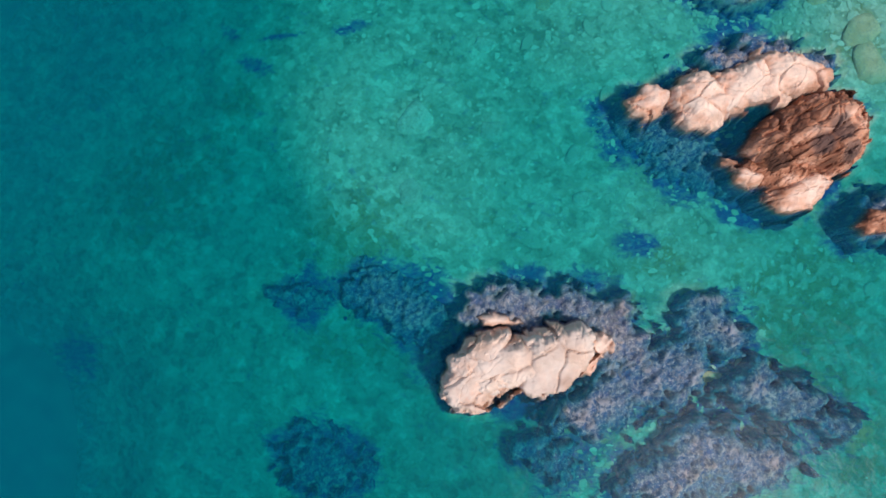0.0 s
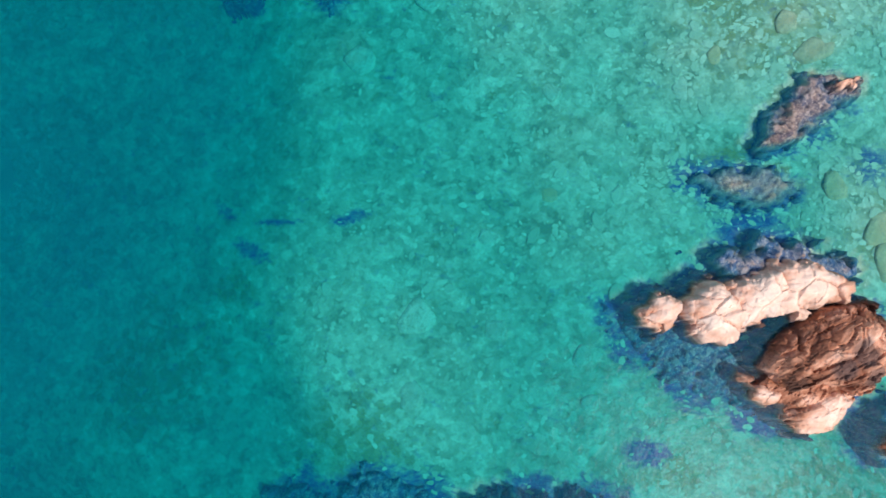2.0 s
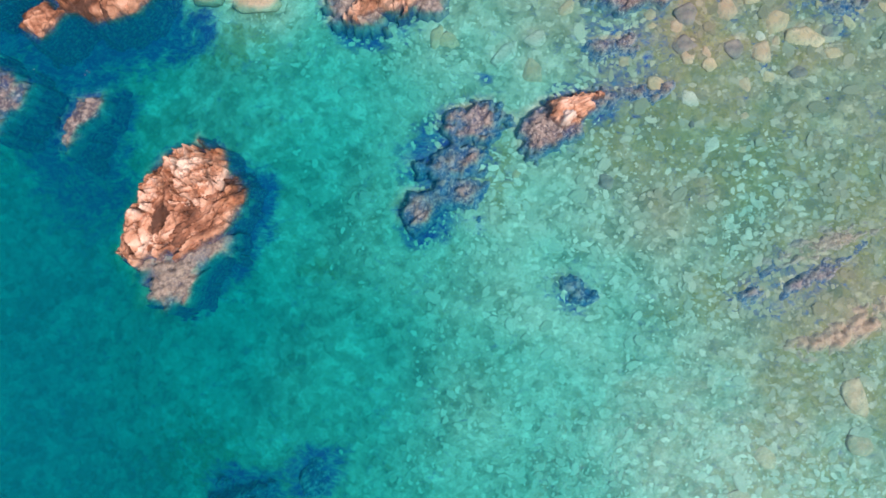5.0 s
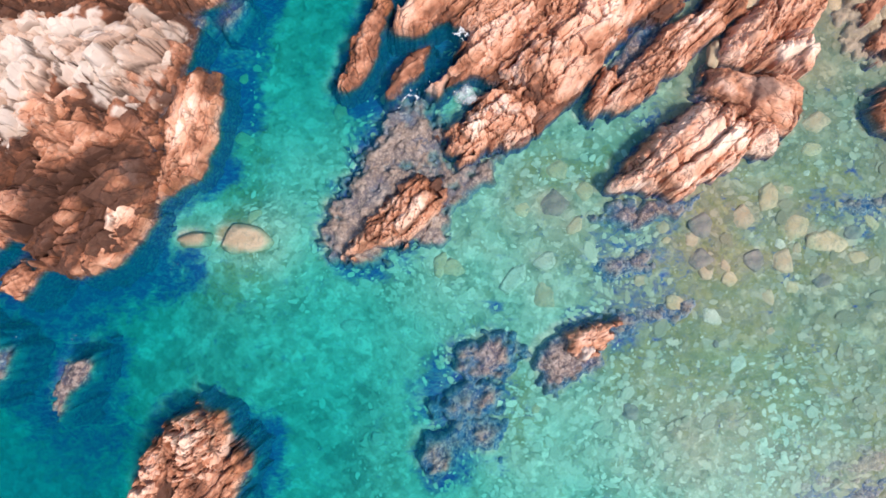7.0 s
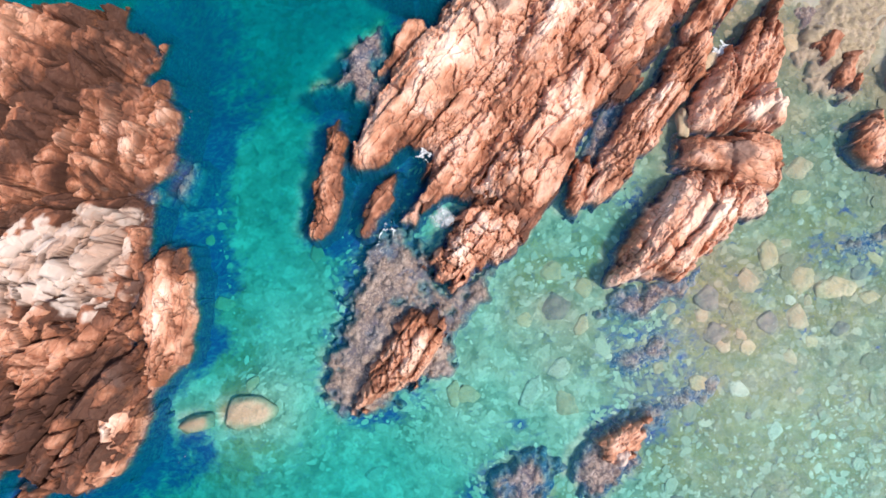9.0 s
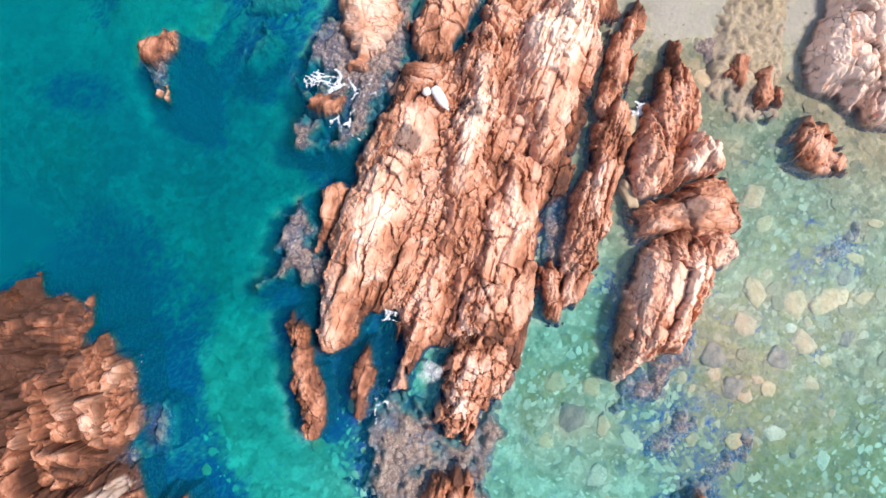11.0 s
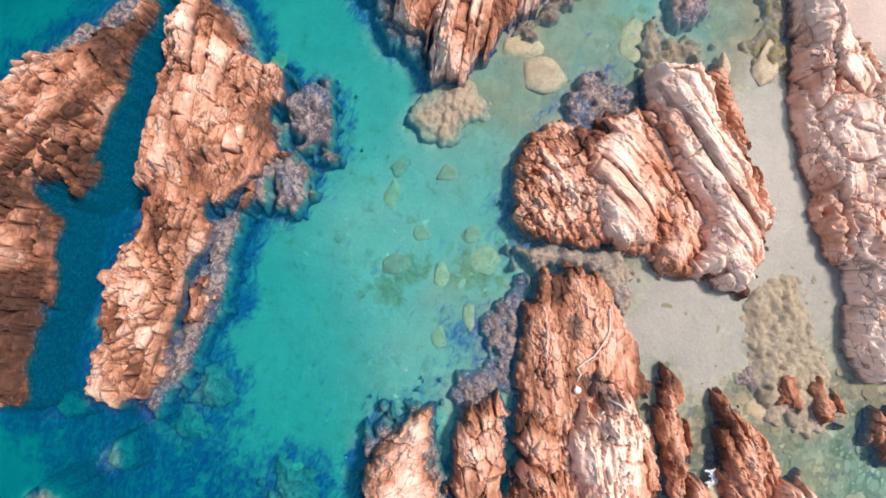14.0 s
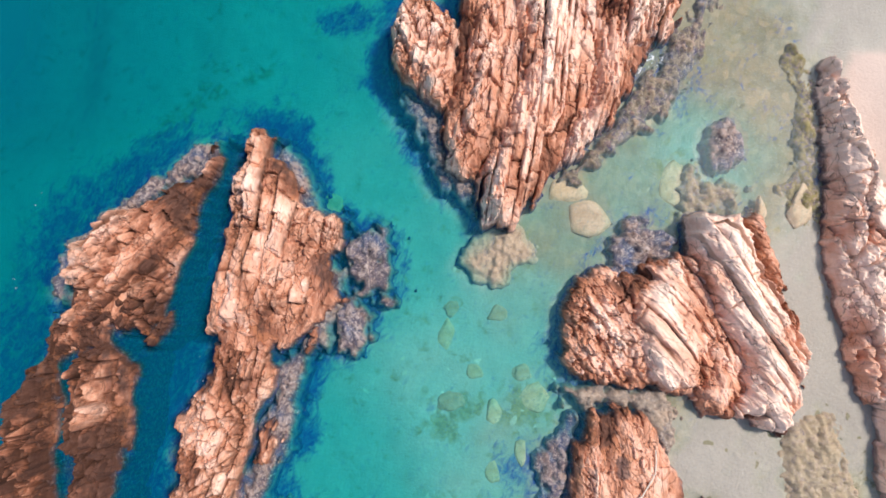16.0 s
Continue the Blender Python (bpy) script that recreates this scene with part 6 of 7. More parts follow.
seabed = new("seabed", sheet_mesh("seabed", gx, gy, gz, np.ones(gx.shape, bool), weed=weed, algae=algae, cobble=cobble, plain=smooth(0.72 * gy + 0.45 * gx + 1.5 * layers(gx * 0.2, gy * 0.2, 58), 59, 67) + 0 * gx))
set_smooth(seabed.data)
seabed.data.materials.append(SEABED)
tagged(seabed, "sandy seabed with cobbles and dark weed beds under clear water", "seabed", kind="structure")


# ---- boulders on the bottom ----
def boulder(x, y, top, rx, ry, turn, kind, tall=False):
    """A rounded, slightly angular boulder that lies on the seabed and reaches up to top."""
    SEED[0] += 13
    bed = float(seabed_height(np.array([x]), np.array([y]))[0])
    bm = bmesh.new()
    bmesh.ops.create_icosphere(bm, subdivisions=3, radius=1.0)
    dicer = random.Random(SEED[0])
    cuts = [(Vector((math.cos(w), math.sin(w), dicer.uniform(-0.1, 0.5))).normalized(), dicer.uniform(0.62, 0.9)) for w in (dicer.uniform(0, 6.28) for _ in range(7))]
    sunk = top < -0.05 and not tall
    rz = 0.30 * min(rx, ry) if sunk else max(0.35 * min(rx, ry), (top - bed) * 0.55)
    top = bed + 0.55 * rz if sunk else top
    for vert in bm.verts:
        p = vert.co
        q = noise.noise(p * 1.3 + Vector((SEED[0], 0, 0))) * 0.42 + noise.noise(p * 3.1 + Vector((0, SEED[0], 0))) * 0.10
        p *= 1 + q
        for way, far in cuts:
            over = p.dot(way) - far
            if over > 0:
                p -= way * over * 0.85
        vert.co = Vector((p.x * rx * 1.12, p.y * ry * 1.12, max(-0.9, p.z if p.z < 0.6 else 0.6 + 0.3 * (p.z - 0.6)) * rz))
    mesh = bpy.data.meshes.new("boulder")
    bm.to_mesh(mesh)
    bm.free()
    set_smooth(mesh)
    mesh.materials.append(BOULDER[kind])
    ob = new("boulder", mesh)
    ob.matrix_world = pose(x, y, top - 0.72 * rz, 0, 0, turn)
    size = "large" if max(rx, ry) > 0.9 else "small"
    look_of = ("tan rounded", "pale flat", "dark weedy", "ochre mottled")[kind]
    where = "half out of the shallow water" if top > -0.15 else "lying on the seabed under water"
    tagged(ob, f"{size} {look_of} boulder {where}", "boulder", "loose boulders")
    qx, qy = np.meshgrid(np.arange(-rx, rx, 0.1), np.arange(-ry, ry, 0.1))
    k = np.hypot(qx / rx, qy / ry) < 1
    qx, qy = qx[k], qy[k]
    ct, st = math.cos(math.radians(turn)), math.sin(math.radians(turn))
    SOUNDINGS.append((0.1, np.stack([x + ct * qx - st * qy, y + st * qx + ct * qy, np.full(len(qx), top)], 1)))
    return ob


boulder(21.2, 21.4, -0.7, 1.42, 0.68, 24, 0)
boulder(-1.8, 5, -1.6, 1.27, 0.89, 47, 1)
boulder(3, 4.5, -1.6, 0.76, 0.7, 2, 1)
boulder(-1.8, 0.5, -1.6, 0.76, 1.02, 2, 1)
boulder(-1.8, 24.6, -1.6, 1.14, 0.64, -33, 1)
boulder(-5.8, 20.7, -2, 0.97, 1.09, 2, 1)
boulder(2.5, 9.9, -1.5, 0.76, 0.57, 2, 1)
boulder(5.9, 12.6, -1.3, 0.57, 0.5, 2, 3)
boulder(8.1, 3.2, -1.4, 0.51, 0.76, 2, 1)
boulder(22.4, 13.5, -0.6, 0.68, 0.92, 2, 3)
boulder(25, 11.2, -0.6, 1.23, 1.05, 22, 3)
boulder(25.3, 9, -0.6, 1.05, 1.23, 2, 3)
boulder(16.1, -10.1, -0.8, 0.74, 0.62, 2, 3)
boulder(8.5, 0.5, -1.6, 0.64, 0.51, 2, 1)
boulder(20.7, 31.8, -0.6, 0.8, 0.62, -18, 0)
boulder(19.6, 23.2, -0.7, 0.74, 0.8, 2, 0)
boulder(15.8, 30.9, -0.7, 0.49, 0.62, 2, 3)
boulder(6.7, 25.3, -1.1, 0.47, 0.41, 2, 3)
boulder(2.4, 25.6, -1.5, 0.82, 0.7, 2, 1)
boulder(14.4, 28.8, -0.8, 0.62, 0.5, 2, 0)
boulder(15.4, 21, -0.8, 0.43, 0.56, 2, 3)
boulder(13.5, 19, -0.9, 0.44, 0.93, 12, 1)
boulder(-19.1, 17.9, -2.2, 0.45, 0.71, 2, 1)
boulder(5.9, 18.8, -1.2, 0.63, 0.57, 2, 1)
boulder(2.7, 52.1, -0.4, 0.67, 0.83, 12, 0)
boulder(1.1, 53, -0.6, 1.11, 0.49, 40, 1)
boulder(2.8, 53.9, -0.6, 0.68, 0.49, 22, 1)
boulder(-2.9, 53.9, -0.9, 0.44, 0.68, -13, 3)
boulder(1.9, 46, -0.9, 0.28, 0.28, 2, 3)
boulder(-8.2, 50.8, -1.4, 0.57, 0.44, 2, 1)
boulder(-6.8, 44.5, -1.7, 0.45, 0.45, 2, 1)
boulder(20.3, 34.5, -0.5, 0.74, 1.04, 12, 0)
boulder(15.6, 31, -0.6, 0.49, 0.62, 2, 0)
boulder(11.4, 53.1, -0.6, 0.49, 0.62, 2, 0)
boulder(-16.5, 55.9, -0.45, 0.9, 0.5, -3, 0, tall=True)
boulder(-13.7, 55.8, -0.5, 1.48, 0.78, -11, 0, tall=True)
boulder(-15.7, 54.9, -1, 0.41, 0.34, -3, 1)
boulder(-13.4, 57.2, -1.6, 0.45, 0.38, -3, 3)
boulder(3.7, 59, -0.5, 0.68, 0.61, -3, 3)
boulder(5.2, 57.8, -0.5, 0.61, 0.52, -3, 3)
boulder(1.7, 56.9, -0.5, 0.58, 0.46, -3, 3)
boulder(3.4, 57, -0.3, 0.91, 0.73, -3, 2)
boulder(13.6, 56, -0.2, 0.61, 0.79, 7, 0)
boulder(15.1, 56.9, -0.4, 0.55, 0.8, -33, 3)
boulder(16.3, 55.3, -0.4, 0.67, 0.73, -3, 3)
boulder(18, 54.4, -0.4, 1.1, 0.61, -8, 3)
boulder(15.6, 53.4, -0.3, 0.61, 0.67, -3, 0)
boulder(18, 61, -0.3, 0.91, 0.55, 17, 0)
boulder(17.7, 59.5, -0.4, 0.73, 0.37, 7, 3)
boulder(11.4, 55.6, -0.4, 0.76, 0.73, -3, 2)
boulder(11.2, 53.7, -0.4, 0.73, 0.55, -3, 2)
boulder(4.5, 55.8, -0.5, 0.55, 0.43, 37, 0)
boulder(-14.2, 61.8, -2, 0.58, 0.45, -3, 3)
boulder(7, 45.7, -0.9, 0.5, 0.56, -3, 2)
boulder(-5.6, 54, -1.2, 0.5, 0.38, -3, 1)
boulder(14.3, 67.6, 0.1, 1.02, 0.39, 22, 0)
boulder(12.5, 64.8, 0.1, 0.36, 0.78, -13, 0)
boulder(19.6, 53.5, -0.4, 0.61, 0.37, -3, 3)
boulder(-2.3, 53.8, -1.1, 0.63, 0.44, -3, 3)
boulder(-8.5, 63.2, -0.5, 0.49, 0.49, -35, 0)
boulder(-15.3, 68.9, -0.5, 0.31, 0.28, -35, 1)
boulder(-14.2, 65.5, -0.5, 0.31, 0.31, -35, 3)
boulder(15, 57.2, -0.5, 0.43, 0.68, -35, 3)
boulder(16.8, 84.6, -1, 0.5, 0.75, -49, 3)
boulder(19.7, 67.6, -0.1, 0.85, 0.45, -59, 3)
boulder(4.2, 85.7, -1.3, 0.82, 0.57, -19, 1)
boulder(13.2, 80.4, -0.4, 0.37, 0.31, -49, 0)
boulder(28.9, 85.8, -0.1, 1.27, 1.09, -78, 0)
boulder(29.6, 87.6, -0.4, 1.04, 0.86, -58, 3)
boulder(19.6, 84.4, -0.5, 0.55, 0.49, -58, 0)
boulder(21.6, 87.2, -0.5, 0.55, 0.46, -58, 0)
boulder(15.8, 82.3, -0.5, 0.37, 0.74, -58, 3)
boulder(16.1, 87, -0.5, 0.8, 0.61, -38, 0)
boulder(19.1, 89.1, -0.5, 0.46, 0.86, -68, 3)
boulder(20.5, 89.6, -0.5, 0.49, 0.43, -58, 0)
boulder(14.1, 83.1, -0.6, 0.49, 0.62, -58, 3)
boulder(18.8, 83.3, -0.4, 0.86, 0.73, -58, 3)
boulder(33.3, 81.6, -0.2, 0.91, 1.52, -38, 3)
boulder(33, 82.6, -0.4, 0.8, 1.35, -68, 3)
boulder(35.4, 76.1, 0, 0.66, 1.27, -73, 0)
boulder(34.1, 77.9, 0, 0.3, 0.66, -58, 0)
boulder(21.9, 98.6, -0.7, 0.74, 0.68, -58, 3)
boulder(21.4, 95.3, -0.2, 0.61, 0.49, -58, 0)
boulder(18.2, 86.7, -0.9, 0.5, 0.44, -58, 3)
boulder(7.9, 52.7, -0.53, 0.43, 0.35, 180, 0)
boulder(14.6, 51.5, -0.48, 0.51, 0.34, 119, 0)
boulder(22.5, 56.2, -0.47, 0.42, 0.27, 124, 3)
boulder(17.6, 52.3, -0.52, 0.59, 0.42, 7, 2)
boulder(19.5, 54.8, -0.5, 0.49, 0.48, 18, 2)
boulder(15.5, 54.4, -0.47, 0.34, 0.25, 118, 1)
boulder(10.7, 54.7, -0.5, 0.42, 0.43, 153, 0)
boulder(9.4, 54.8, -0.51, 0.28, 0.18, 31, 3)
boulder(21.1, 56.1, -0.48, 0.33, 0.25, 129, 0)
boulder(11.7, 49.1, -0.54, 0.21, 0.18, 103, 2)
boulder(14.6, 49.7, -0.44, 0.29, 0.23, 22, 0)
boulder(16.4, 54.1, -0.5, 0.34, 0.26, 80, 0)
boulder(11.5, 50.6, -0.46, 0.58, 0.49, 135, 1)
boulder(12.4, 53.3, -0.52, 0.34, 0.27, 117, 0)
boulder(20.6, 55.3, -0.5, 0.47, 0.3, 124, 3)
boulder(16, 52, -0.5, 0.41, 0.31, 151, 3)
boulder(12.9, 48, -0.45, 0.56, 0.42, 49, 1)
boulder(17.3, 58.2, -0.49, 0.24, 0.18, 31, 1)
boulder(14.6, 47.8, -0.45, 0.31, 0.24, 16, 3)
boulder(7.8, 55.7, -0.52, 0.65, 0.34, 162, 2)
boulder(9.3, 55.5, -0.54, 0.37, 0.39, 61, 0)
boulder(12.6, 52.6, -0.44, 0.43, 0.39, 133, 3)
boulder(18.9, 56.3, -0.52, 0.26, 0.23, 125, 3)
boulder(14, 53.6, -0.5, 0.63, 0.51, 166, 2)
boulder(16.2, 57.3, -0.5, 0.31, 0.21, 3, 0)
boulder(9.8, 51.3, -0.45, 0.59, 0.44, 158, 3)

# the low back that joins two of the domes
crag('dome', [(15.2, 7.3), (16.6, 8.0), (18.0, 8.8), (19.2, 8.4), (19.4, 6.6), (17.8, 5.7), (16.4, 5.1), (15.4, 5.3)], 1.0, 20, parent=domes, size=(3.0, 1.6), rough=0.3, pale=0.8, beds=0.15, edge=0.3, cream=0.45)

# ---- things washed ashore ----
def ground_at(x, y):
    """The height of the rock at a place."""
    best = -9.0
    for _, s in SOUNDINGS:
        near = np.hypot(s[:, 0] - x, s[:, 1] - y) < 0.16
        if near.any():
            best = max(best, float(s[near, 2].max()))
    return best


def lofted(sections, ring=18):
    """A closed body through rings: place along x, half width, half height, lift."""
    bm = bmesh.new()
    loops = []
    for x, wide, tall, lift in sections:
        loops.append([bm.verts.new((x, wide * math.cos(6.2832 * k / ring), lift + tall * math.sin(6.2832 * k / ring))) for k in range(ring)])
    for a, b in zip(loops, loops[1:]):
        for k in range(ring):
            bm.faces.new((a[k], a[(k + 1) % ring], b[(k + 1) % ring], b[k]))
    bm.faces.new(loops[0][::-1])
    bm.faces.new(loops[-1])
    bmesh.ops.recalc_face_normals(bm, faces=bm.faces)
    return bm


def part(name, bm, material, parent=None, label=""):
    mesh = bpy.data.meshes.new(name)
    bm.to_mesh(mesh)
    bm.free()
    set_smooth(mesh)
    mesh.materials.append(material)
    ob = new(name, mesh)
    ob.parent = parent
    return tagged(ob, label)


def tube(points, radius, name, material, parent=None):
    """A bent round cord or stick through points."""
    bm = bmesh.new()
    loops = []
    for k, p in enumerate(points):
        a, b = Vector(points[max(0, k - 1)]), Vector(points[min(len(points) - 1, k + 1)])
        way = (b - a).normalized()
        side = way.cross(Vector((0, 0, 1))).normalized()
        up = side.cross(way)
        r = radius * (1 - 0.25 * k / len(points))
        loops.append([bm.verts.new(Vector(p) + side * r * math.cos(q * 1.0472) + up * r * math.sin(q * 1.0472)) for q in range(6)])
    for a, b in zip(loops, loops[1:]):
        for q in range(6):
            bm.faces.new((a[q], a[(q + 1) % 6], b[(q + 1) % 6], b[q]))
    bm.faces.new(loops[0][::-1])
    bm.faces.new(loops[-1])
    bmesh.ops.recalc_face_normals(bm, faces=bm.faces)
    return part(name, bm, material, parent)


def fender(x, y, turn):
    """A long white float, blunt at one end and tapered at the other, with a moulded eye."""
    base = new("float")
    part("body", lofted([(-0.66, 0.10, 0.08, 0), (-0.62, 0.19, 0.15, 0), (-0.45, 0.25, 0.20, 0), (-0.1, 0.27, 0.22, 0), (0.25, 0.25, 0.20, 0), (0.5, 0.18, 0.15, 0), (0.66, 0.09, 0.09, 0), (0.70, 0.04, 0.05, 0)]), WHITE, base)
    part("eye", lofted([(0.69, 0.05, 0.04, 0), (0.76, 0.06, 0.03, 0), (0.82, 0.03, 0.02, 0)], 10), WHITE, base)
    base.matrix_world = pose(x, y, ground_at(x, y) + 0.17, 0, -6, turn)
    return tagged(base, "long white plastic float washed up on the rocks", "float")


def buoy(x, y, size, label):
    base = new("buoy")
    rows = [(-size * math.cos(k * math.pi / 12), size * max(0.05, math.sin(k * math.pi / 12)), size * max(0.05, math.sin(k * math.pi / 12)), 0) for k in range(13)]
    part("ball", lofted(rows, 20), WHITE, base)
    part("eye", lofted([(size * 0.95, 0.05, 0.03, 0), (size * 1.12, 0.06, 0.03, 0), (size * 1.25, 0.03, 0.02, 0)], 10), WHITE, base)
    base.matrix_world = pose(x, y, ground_at(x, y) + size * 0.8, 10, 0, 40)
    return tagged(base, label, "buoy")


fender(7.11, 74.34, -94)
buoy(6.72, 75.00, 0.22, 'small white buoy lying against the rock')
buoy(15.61, 76.16, 0.18, 'round white buoy with a frayed rope on the rocks')
LINE = [(15.97, 76.37), (16.34, 76.38), (16.49, 76.66), (16.87, 76.57), (17.43, 76.29), (18.19, 76.18), (18.77, 76.18), (19.32, 76.45), (19.83, 76.77)]
tagged(tube([(x, y, ground_at(x, y) + 0.06) for x, y in LINE], 0.045, 'rope', ROPE), 'bleached tangled rope lying over brown rock', 'rope')
tagged(tube([(x, y, ground_at(x, y) + 0.07) for x, y in [(16.03, 74.84), (16.08, 74.45), (16.00, 74.20)]], 0.05, 'driftwood', ROPE), 'short bleached driftwood stick on bare rock', 'driftwood')
tagged(tube([(x, y, ground_at(x, y) + 0.07) for x, y in [(15.44, 74.92), (15.14, 74.93)]], 0.05, 'driftwood', ROPE), 'short bleached driftwood stick on bare rock', 'driftwood')


# ---- foam where the swell breaks ----
def foam(x, y, rx, ry, turn, amount, label="lacy white foam on the water between rocks"):
    SEED[0] += 13
    seed = SEED[0]
    u, v = np.meshgrid(np.arange(-rx, rx, 0.045), np.arange(-ry, ry, 0.045))
    fall = np.clip(1 - np.hypot(u / rx, v / ry) + 0.25 * layers(u * 1.2, v * 1.2, seed + 12, 2), 0, 1)
    wu, wv = u + 0.35 * layers(u * 0.8, v * 0.8, seed), v + 0.35 * layers(u * 0.8, v * 0.8, seed + 1)
    net = blocks(wu / 1.2, wv / 0.5, seed + 2)[0]
    fine_net = blocks(wu / 0.30, wv / 0.22, seed + 3)[0]
    lump = layers(wu * 0.8, wv * 0.9, seed + 5, 3)
    patchy = smooth(layers(u * 0.7, v * 0.7, seed + 6, 2) + fall, 0.15, 0.7)
    strand = (1 if amount > 0.4 else 0.45) - net / np.maximum(0.01, (0.02 + 0.30 * amount * fall) * patchy)
    froth = 0.8 - fine_net / np.maximum(0.01, 0.30 * amount * fall * patchy)
    mass = smooth(lump + fall * 1.2, 2.0 - 1.0 * amount, 2.9 - 1.0 * amount)
    thick = np.clip(np.maximum(np.maximum(strand, froth), 0.3 * mass), 0, 1) * smooth(fall, 0.0, 0.25) * min(1.0, 0.2 + amount)
    z = 0.035 + 0.03 * layers(u * 3, v * 3, seed + 9)
    mesh = sheet_mesh("foam", u, v, z, thick > 0.04, thick=thick)
    set_smooth(mesh)
    mesh.materials.append(FOAM)
    ob = tagged(new("foam", mesh), label, "foam", kind="stuff")
    ob.matrix_world = pose(x, y, 0, 0, 0, turn)


foam(3.2, 78.7, 2.1, 1.2, -45, 0.80)
foam(2.2, 76.6, 1.3, 1.8, 25, 0.60)
foam(2.5, 79.1, 2.4, 0.7, -44, 0.75)
foam(3.7, 77.4, 1.8, 1.5, -19, 0.50)
foam(10.6, 80.9, 0.6, 2.1, -59, 0.30)
foam(15.6, 68.3, 0.6, 0.7, -49, 1.10)
foam(14.1, 67.2, 0.7, 1.2, -49, 1.00)
foam(-1.1, 63.1, 1.0, 1.0, 5, 0.90)
foam(-1.2, 66.8, 0.7, 0.7, -35, 1.10)
foam(-2.6, 64.8, 2.4, 1.8, 5, 0.20)
foam(-4.0, 63.3, 1.8, 1.2, 27, 0.45)
foam(-7.0, 61.6, 1.5, 0.9, 17, 0.30)
foam(37.9, 87.4, 1.8, 1.2, -28, 0.50)
foam(35.4, 78.2, 0.5, 1.2, -58, 0.50)
foam(41.5, 76.9, 0.5, 1.1, -98, 1.00)
foam(11.1, 110.0, 1.2, 2.1, -38, 0.35)
foam(21.9, 106.3, 1.5, 0.7, -28, 0.40)
foam(20.9, 102.4, 0.9, 0.6, -58, 0.40)
foam(39.0, 76.6, 0.5, 1.8, -58, 0.30)
foam(11.9, 83.8, 1.5, 1.5, -58, 0.30)
foam(-26.4, 49.9, 0.6, 1.5, -7, 0.35)
foam(-27.7, 50.4, 0.9, 0.6, 2, 0.35)
foam(20.5, 93.5, 1.8, 0.9, -58, 0.20)
foam(11.5, 93.5, 0.9, 0.9, -58, 0.35)
foam(-13.7, 68.6, 0.9, 2.7, -14, 0.30)
foam(-14.4, 63.6, 0.7, 2.4, -1, 0.30)
foam(-16.5, 55.6, 2.7, 0.7, 33, 0.30)
foam(-22.2, 51.2, 2.4, 0.9, 28, 0.30)
foam(-25.6, 50.7, 1.5, 1.2, -6, 0.35)
foam(12.6, 99.9, 0.9, 3.6, -65, 0.30)
foam(2.6, 90.3, 1.8, 2.4, -57, 0.25)
foam(14.7, 111.9, 0.7, 3.3, -96, 0.35)
foam(10.0, 110.5, 0.9, 2.1, -78, 0.35)
foam(10.8, 104.6, 0.6, 3.3, -66, 0.30)
foam(11.1, 99.5, 0.9, 2.7, -68, 0.30)
foam(17.0, 103.9, 0.7, 1.5, -58, 0.30)
foam(-13.0, 72.0, 1.2, 2.7, -54, 0.30)
foam(-16.4, 68.8, 1.2, 1.8, -34, 0.30)
foam(26.6, 92.6, 0.9, 2.1, -98, 0.30)
foam(41.0, 85.7, 2.4, 1.8, -28, 0.25)


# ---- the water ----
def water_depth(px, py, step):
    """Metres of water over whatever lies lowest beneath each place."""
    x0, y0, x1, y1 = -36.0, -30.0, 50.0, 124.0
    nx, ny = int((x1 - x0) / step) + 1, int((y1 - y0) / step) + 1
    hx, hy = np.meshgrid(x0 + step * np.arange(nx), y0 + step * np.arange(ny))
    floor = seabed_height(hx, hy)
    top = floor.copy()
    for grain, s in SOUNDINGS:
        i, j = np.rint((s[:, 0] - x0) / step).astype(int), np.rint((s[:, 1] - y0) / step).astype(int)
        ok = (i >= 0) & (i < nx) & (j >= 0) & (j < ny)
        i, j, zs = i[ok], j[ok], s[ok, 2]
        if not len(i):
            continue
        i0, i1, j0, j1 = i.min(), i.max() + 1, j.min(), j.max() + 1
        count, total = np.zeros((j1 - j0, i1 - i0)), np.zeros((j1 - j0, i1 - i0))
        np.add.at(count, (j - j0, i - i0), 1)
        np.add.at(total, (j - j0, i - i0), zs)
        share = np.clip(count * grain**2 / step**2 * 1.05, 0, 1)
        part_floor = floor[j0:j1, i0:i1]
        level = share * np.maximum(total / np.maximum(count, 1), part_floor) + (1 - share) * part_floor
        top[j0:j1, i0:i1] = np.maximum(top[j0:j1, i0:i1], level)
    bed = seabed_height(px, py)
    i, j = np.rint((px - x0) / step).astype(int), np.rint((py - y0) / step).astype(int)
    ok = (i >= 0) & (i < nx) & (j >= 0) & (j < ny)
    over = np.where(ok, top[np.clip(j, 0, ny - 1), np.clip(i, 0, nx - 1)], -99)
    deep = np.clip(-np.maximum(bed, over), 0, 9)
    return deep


sx, sy = np.meshgrid(axis(-36, 50, 0.3, 900), axis(-30, 124, 0.3, 900))
swell = 0.02 * layers(sx * 0.35, sy * 0.35, 71) + 0.008 * layers(sx * 1.3, sy * 1.3, 73)
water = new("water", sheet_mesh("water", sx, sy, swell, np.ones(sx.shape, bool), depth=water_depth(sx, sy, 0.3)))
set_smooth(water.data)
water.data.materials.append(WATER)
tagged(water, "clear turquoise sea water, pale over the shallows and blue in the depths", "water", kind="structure")


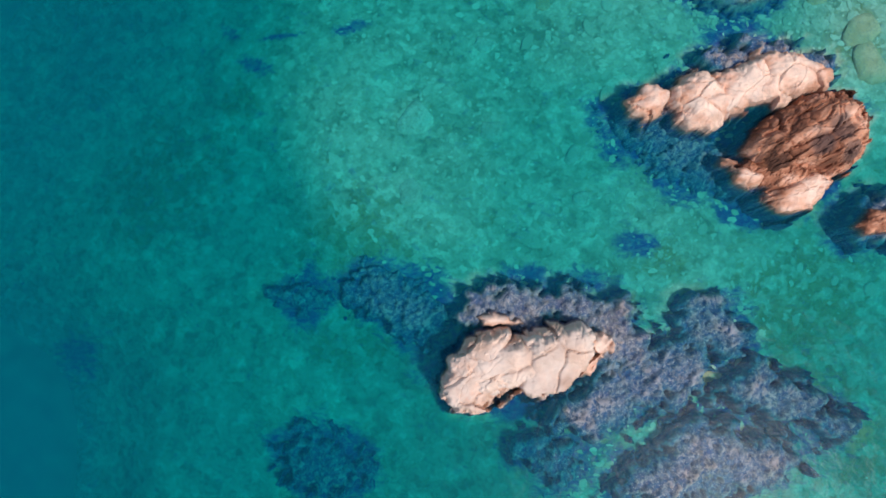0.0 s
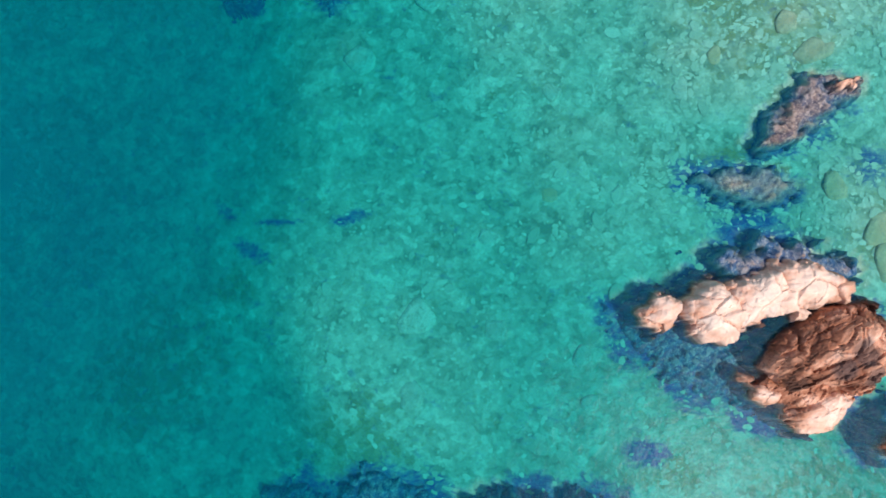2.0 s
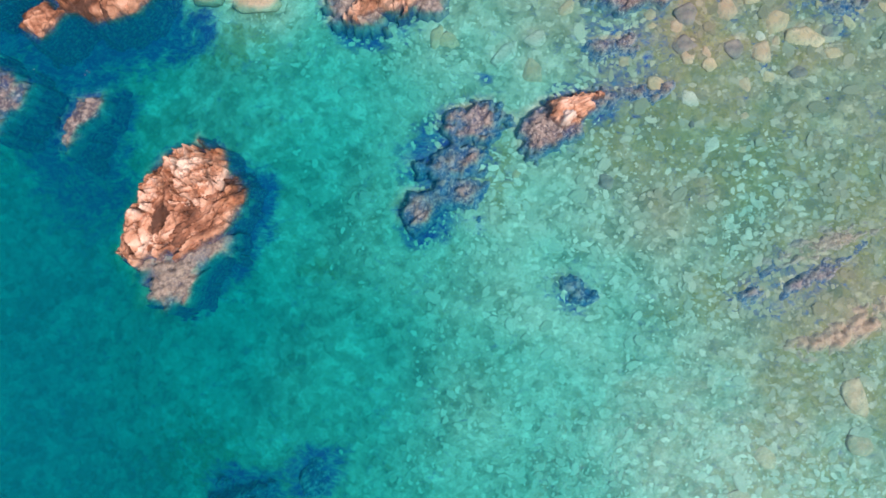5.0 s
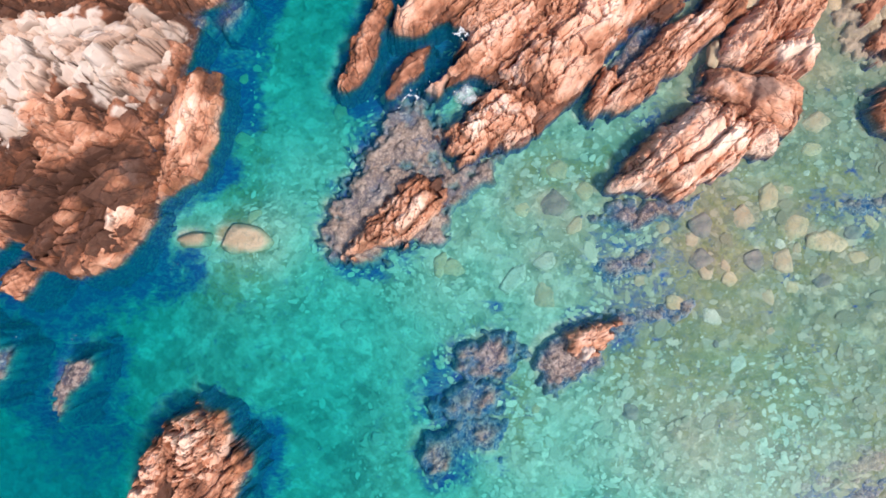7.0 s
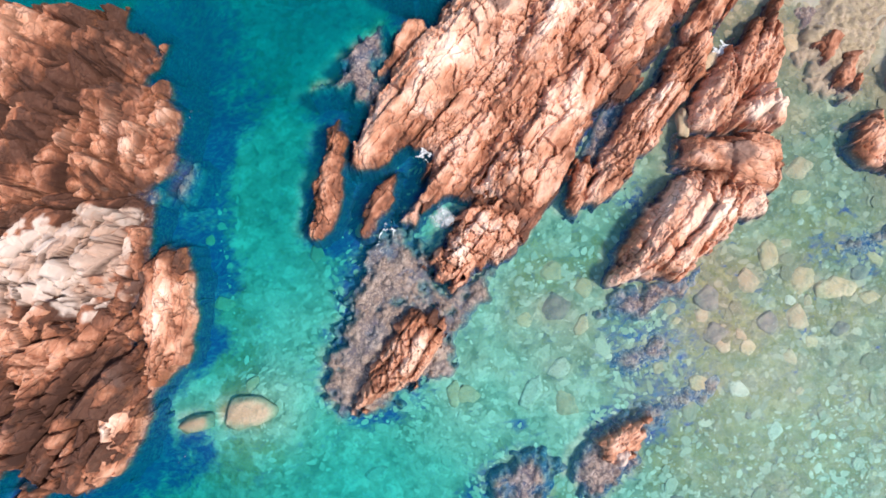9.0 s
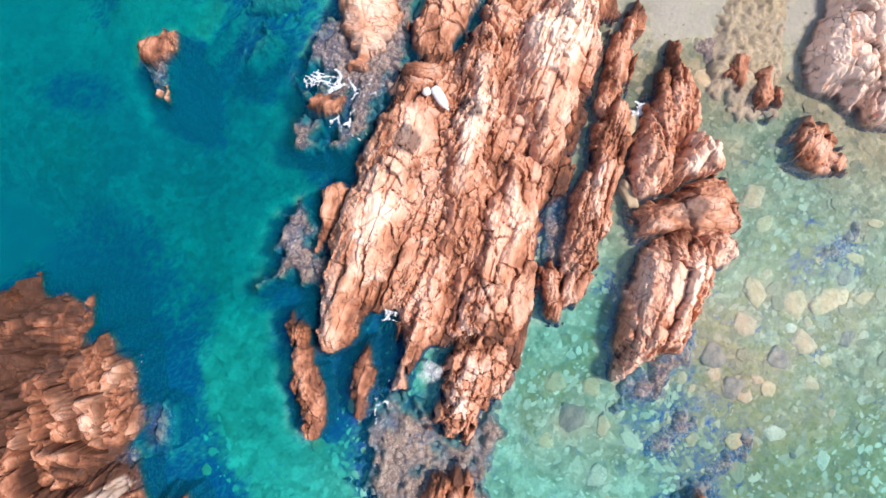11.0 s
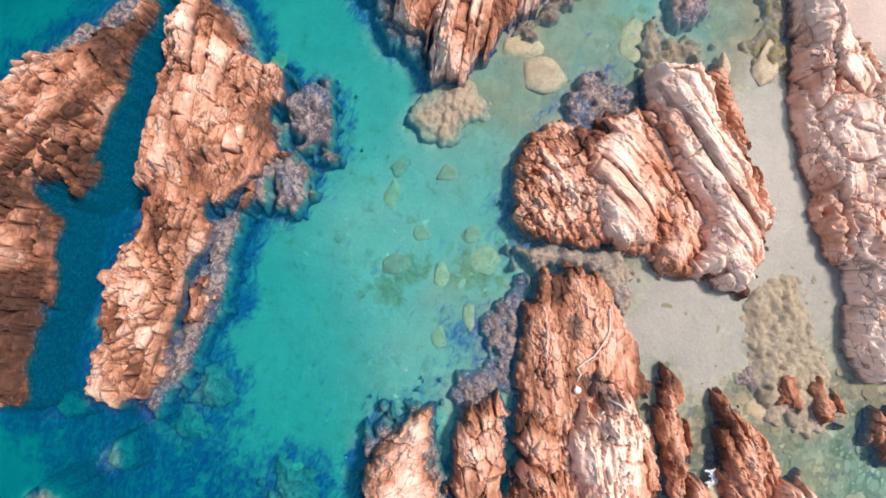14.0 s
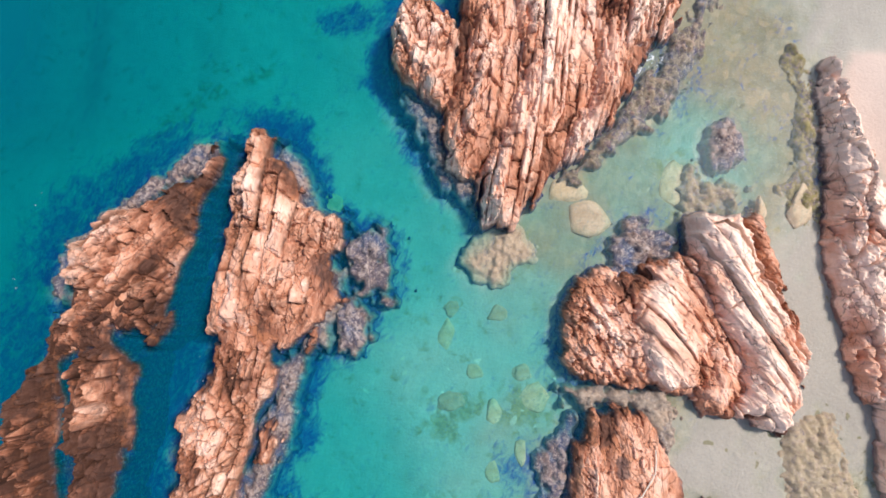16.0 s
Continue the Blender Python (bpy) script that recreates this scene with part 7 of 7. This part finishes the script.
# ---- stones of the seabed ----
def stone_mesh(name, fine, seed):
    bm = bmesh.new()
    bmesh.ops.create_icosphere(bm, subdivisions=fine, radius=1.0)
    for vert in bm.verts:
        vert.co *= 1 + 0.28 * noise.noise(vert.co * 1.4 + Vector((seed * 3.7, 0, 0)))
        vert.co.z = max(-0.6, min(vert.co.z, 0.45))
    mesh = bpy.data.meshes.new(name)
    bm.to_mesh(mesh)
    bm.free()
    set_smooth(mesh, False)
    return mesh


def scattered(count, lo, hi, rng):
    """Places on the seabed where stones lie: thick in the shallows, thin in the deep."""
    x, y = rng.uniform(-14, 40, count), rng.uniform(-20, 92, count)
    z = seabed_height(x, y)
    chance = smooth(z, -2.3, -1.1) * (1 - 0.9 * smooth(z, -0.42, -0.2)) * (0.35 + 0.65 * smooth(layers(x * 0.3, y * 0.3, 55), -0.5, 0.4))
    chance *= 1 - 0.98 * smooth(0.72 * y + 0.45 * x, 58, 64)     # the cove's floor is plain sand
    keep = rng.random(count) < chance
    x, y, z = x[keep], y[keep], z[keep]
    size = lo + (hi - lo) * rng.random(len(x)) ** 2.2
    return x, y, z, size


rng = np.random.default_rng(4)
x, y, z, size = scattered(90000, 0.07, 0.27, rng)
shape = stone_mesh("seed_stone", 1, 1)
co = np.array([v.co[:] for v in shape.vertices])
tri = np.array([p.vertices[:] for p in shape.polygons])
bpy.data.meshes.remove(shape)
n = len(x)
turn = rng.uniform(0, 6.283, n)
sx1, sy1 = size * rng.uniform(0.9, 1.6, n), size * rng.uniform(0.6, 1.0, n)
lx, ly = co[None, :, 0] * sx1[:, None], co[None, :, 1] * sy1[:, None]
wob = 1 + 0.22 * np.sin(co[None, :, 0] * rng.uniform(1, 3, n)[:, None] + turn[:, None]) * np.cos(co[None, :, 1] * 2.2 + turn[:, None] * 3)
lx, ly = lx * wob, ly * wob
vx = x[:, None] + lx * np.cos(turn)[:, None] - ly * np.sin(turn)[:, None]
vy = y[:, None] + lx * np.sin(turn)[:, None] + ly * np.cos(turn)[:, None]
vz = z[:, None] + (np.minimum(co[None, :, 2], 0.25) * 0.13) * size[:, None]
verts = np.stack([vx, vy, vz], -1).reshape(-1, 3)
faces = (tri[None] + (np.arange(n) * len(co))[:, None, None]).reshape(-1, 3)
mesh = bpy.data.meshes.new("cobbles")
mesh.vertices.add(len(verts))
mesh.vertices.foreach_set("co", verts.astype(np.float32).ravel())
mesh.loops.add(faces.size)
mesh.loops.foreach_set("vertex_index", faces.astype(np.int32).ravel())
mesh.polygons.add(len(faces))
mesh.polygons.foreach_set("loop_start", np.arange(0, faces.size, 3, dtype=np.int32))
mesh.update(calc_edges=True)
set_smooth(mesh, False)
mesh.materials.append(COBBLE)
tagged(new("cobbles", mesh), "many pale and brown cobbles strewn over the shallow seabed", "cobbles", kind="stuff")

SHAPES = [stone_mesh("stone", 2, k + 2) for k in range(6)]
for mesh in SHAPES:
    mesh.materials.append(STONE)
x, y, z, size = scattered(900, 0.26, 0.46, rng)
for k in range(min(300, len(x))):
    ob = new("stone", SHAPES[k % 6])
    ob.parent = seabed
    ob.matrix_world = pose(x[k], y[k], z[k] + 0.04 * size[k], 0, 0, rng.uniform(0, 360)) @ Matrix.Diagonal((size[k] * rng.uniform(0.9, 1.4), size[k] * rng.uniform(0.65, 1.0), size[k] * 0.14, 1))
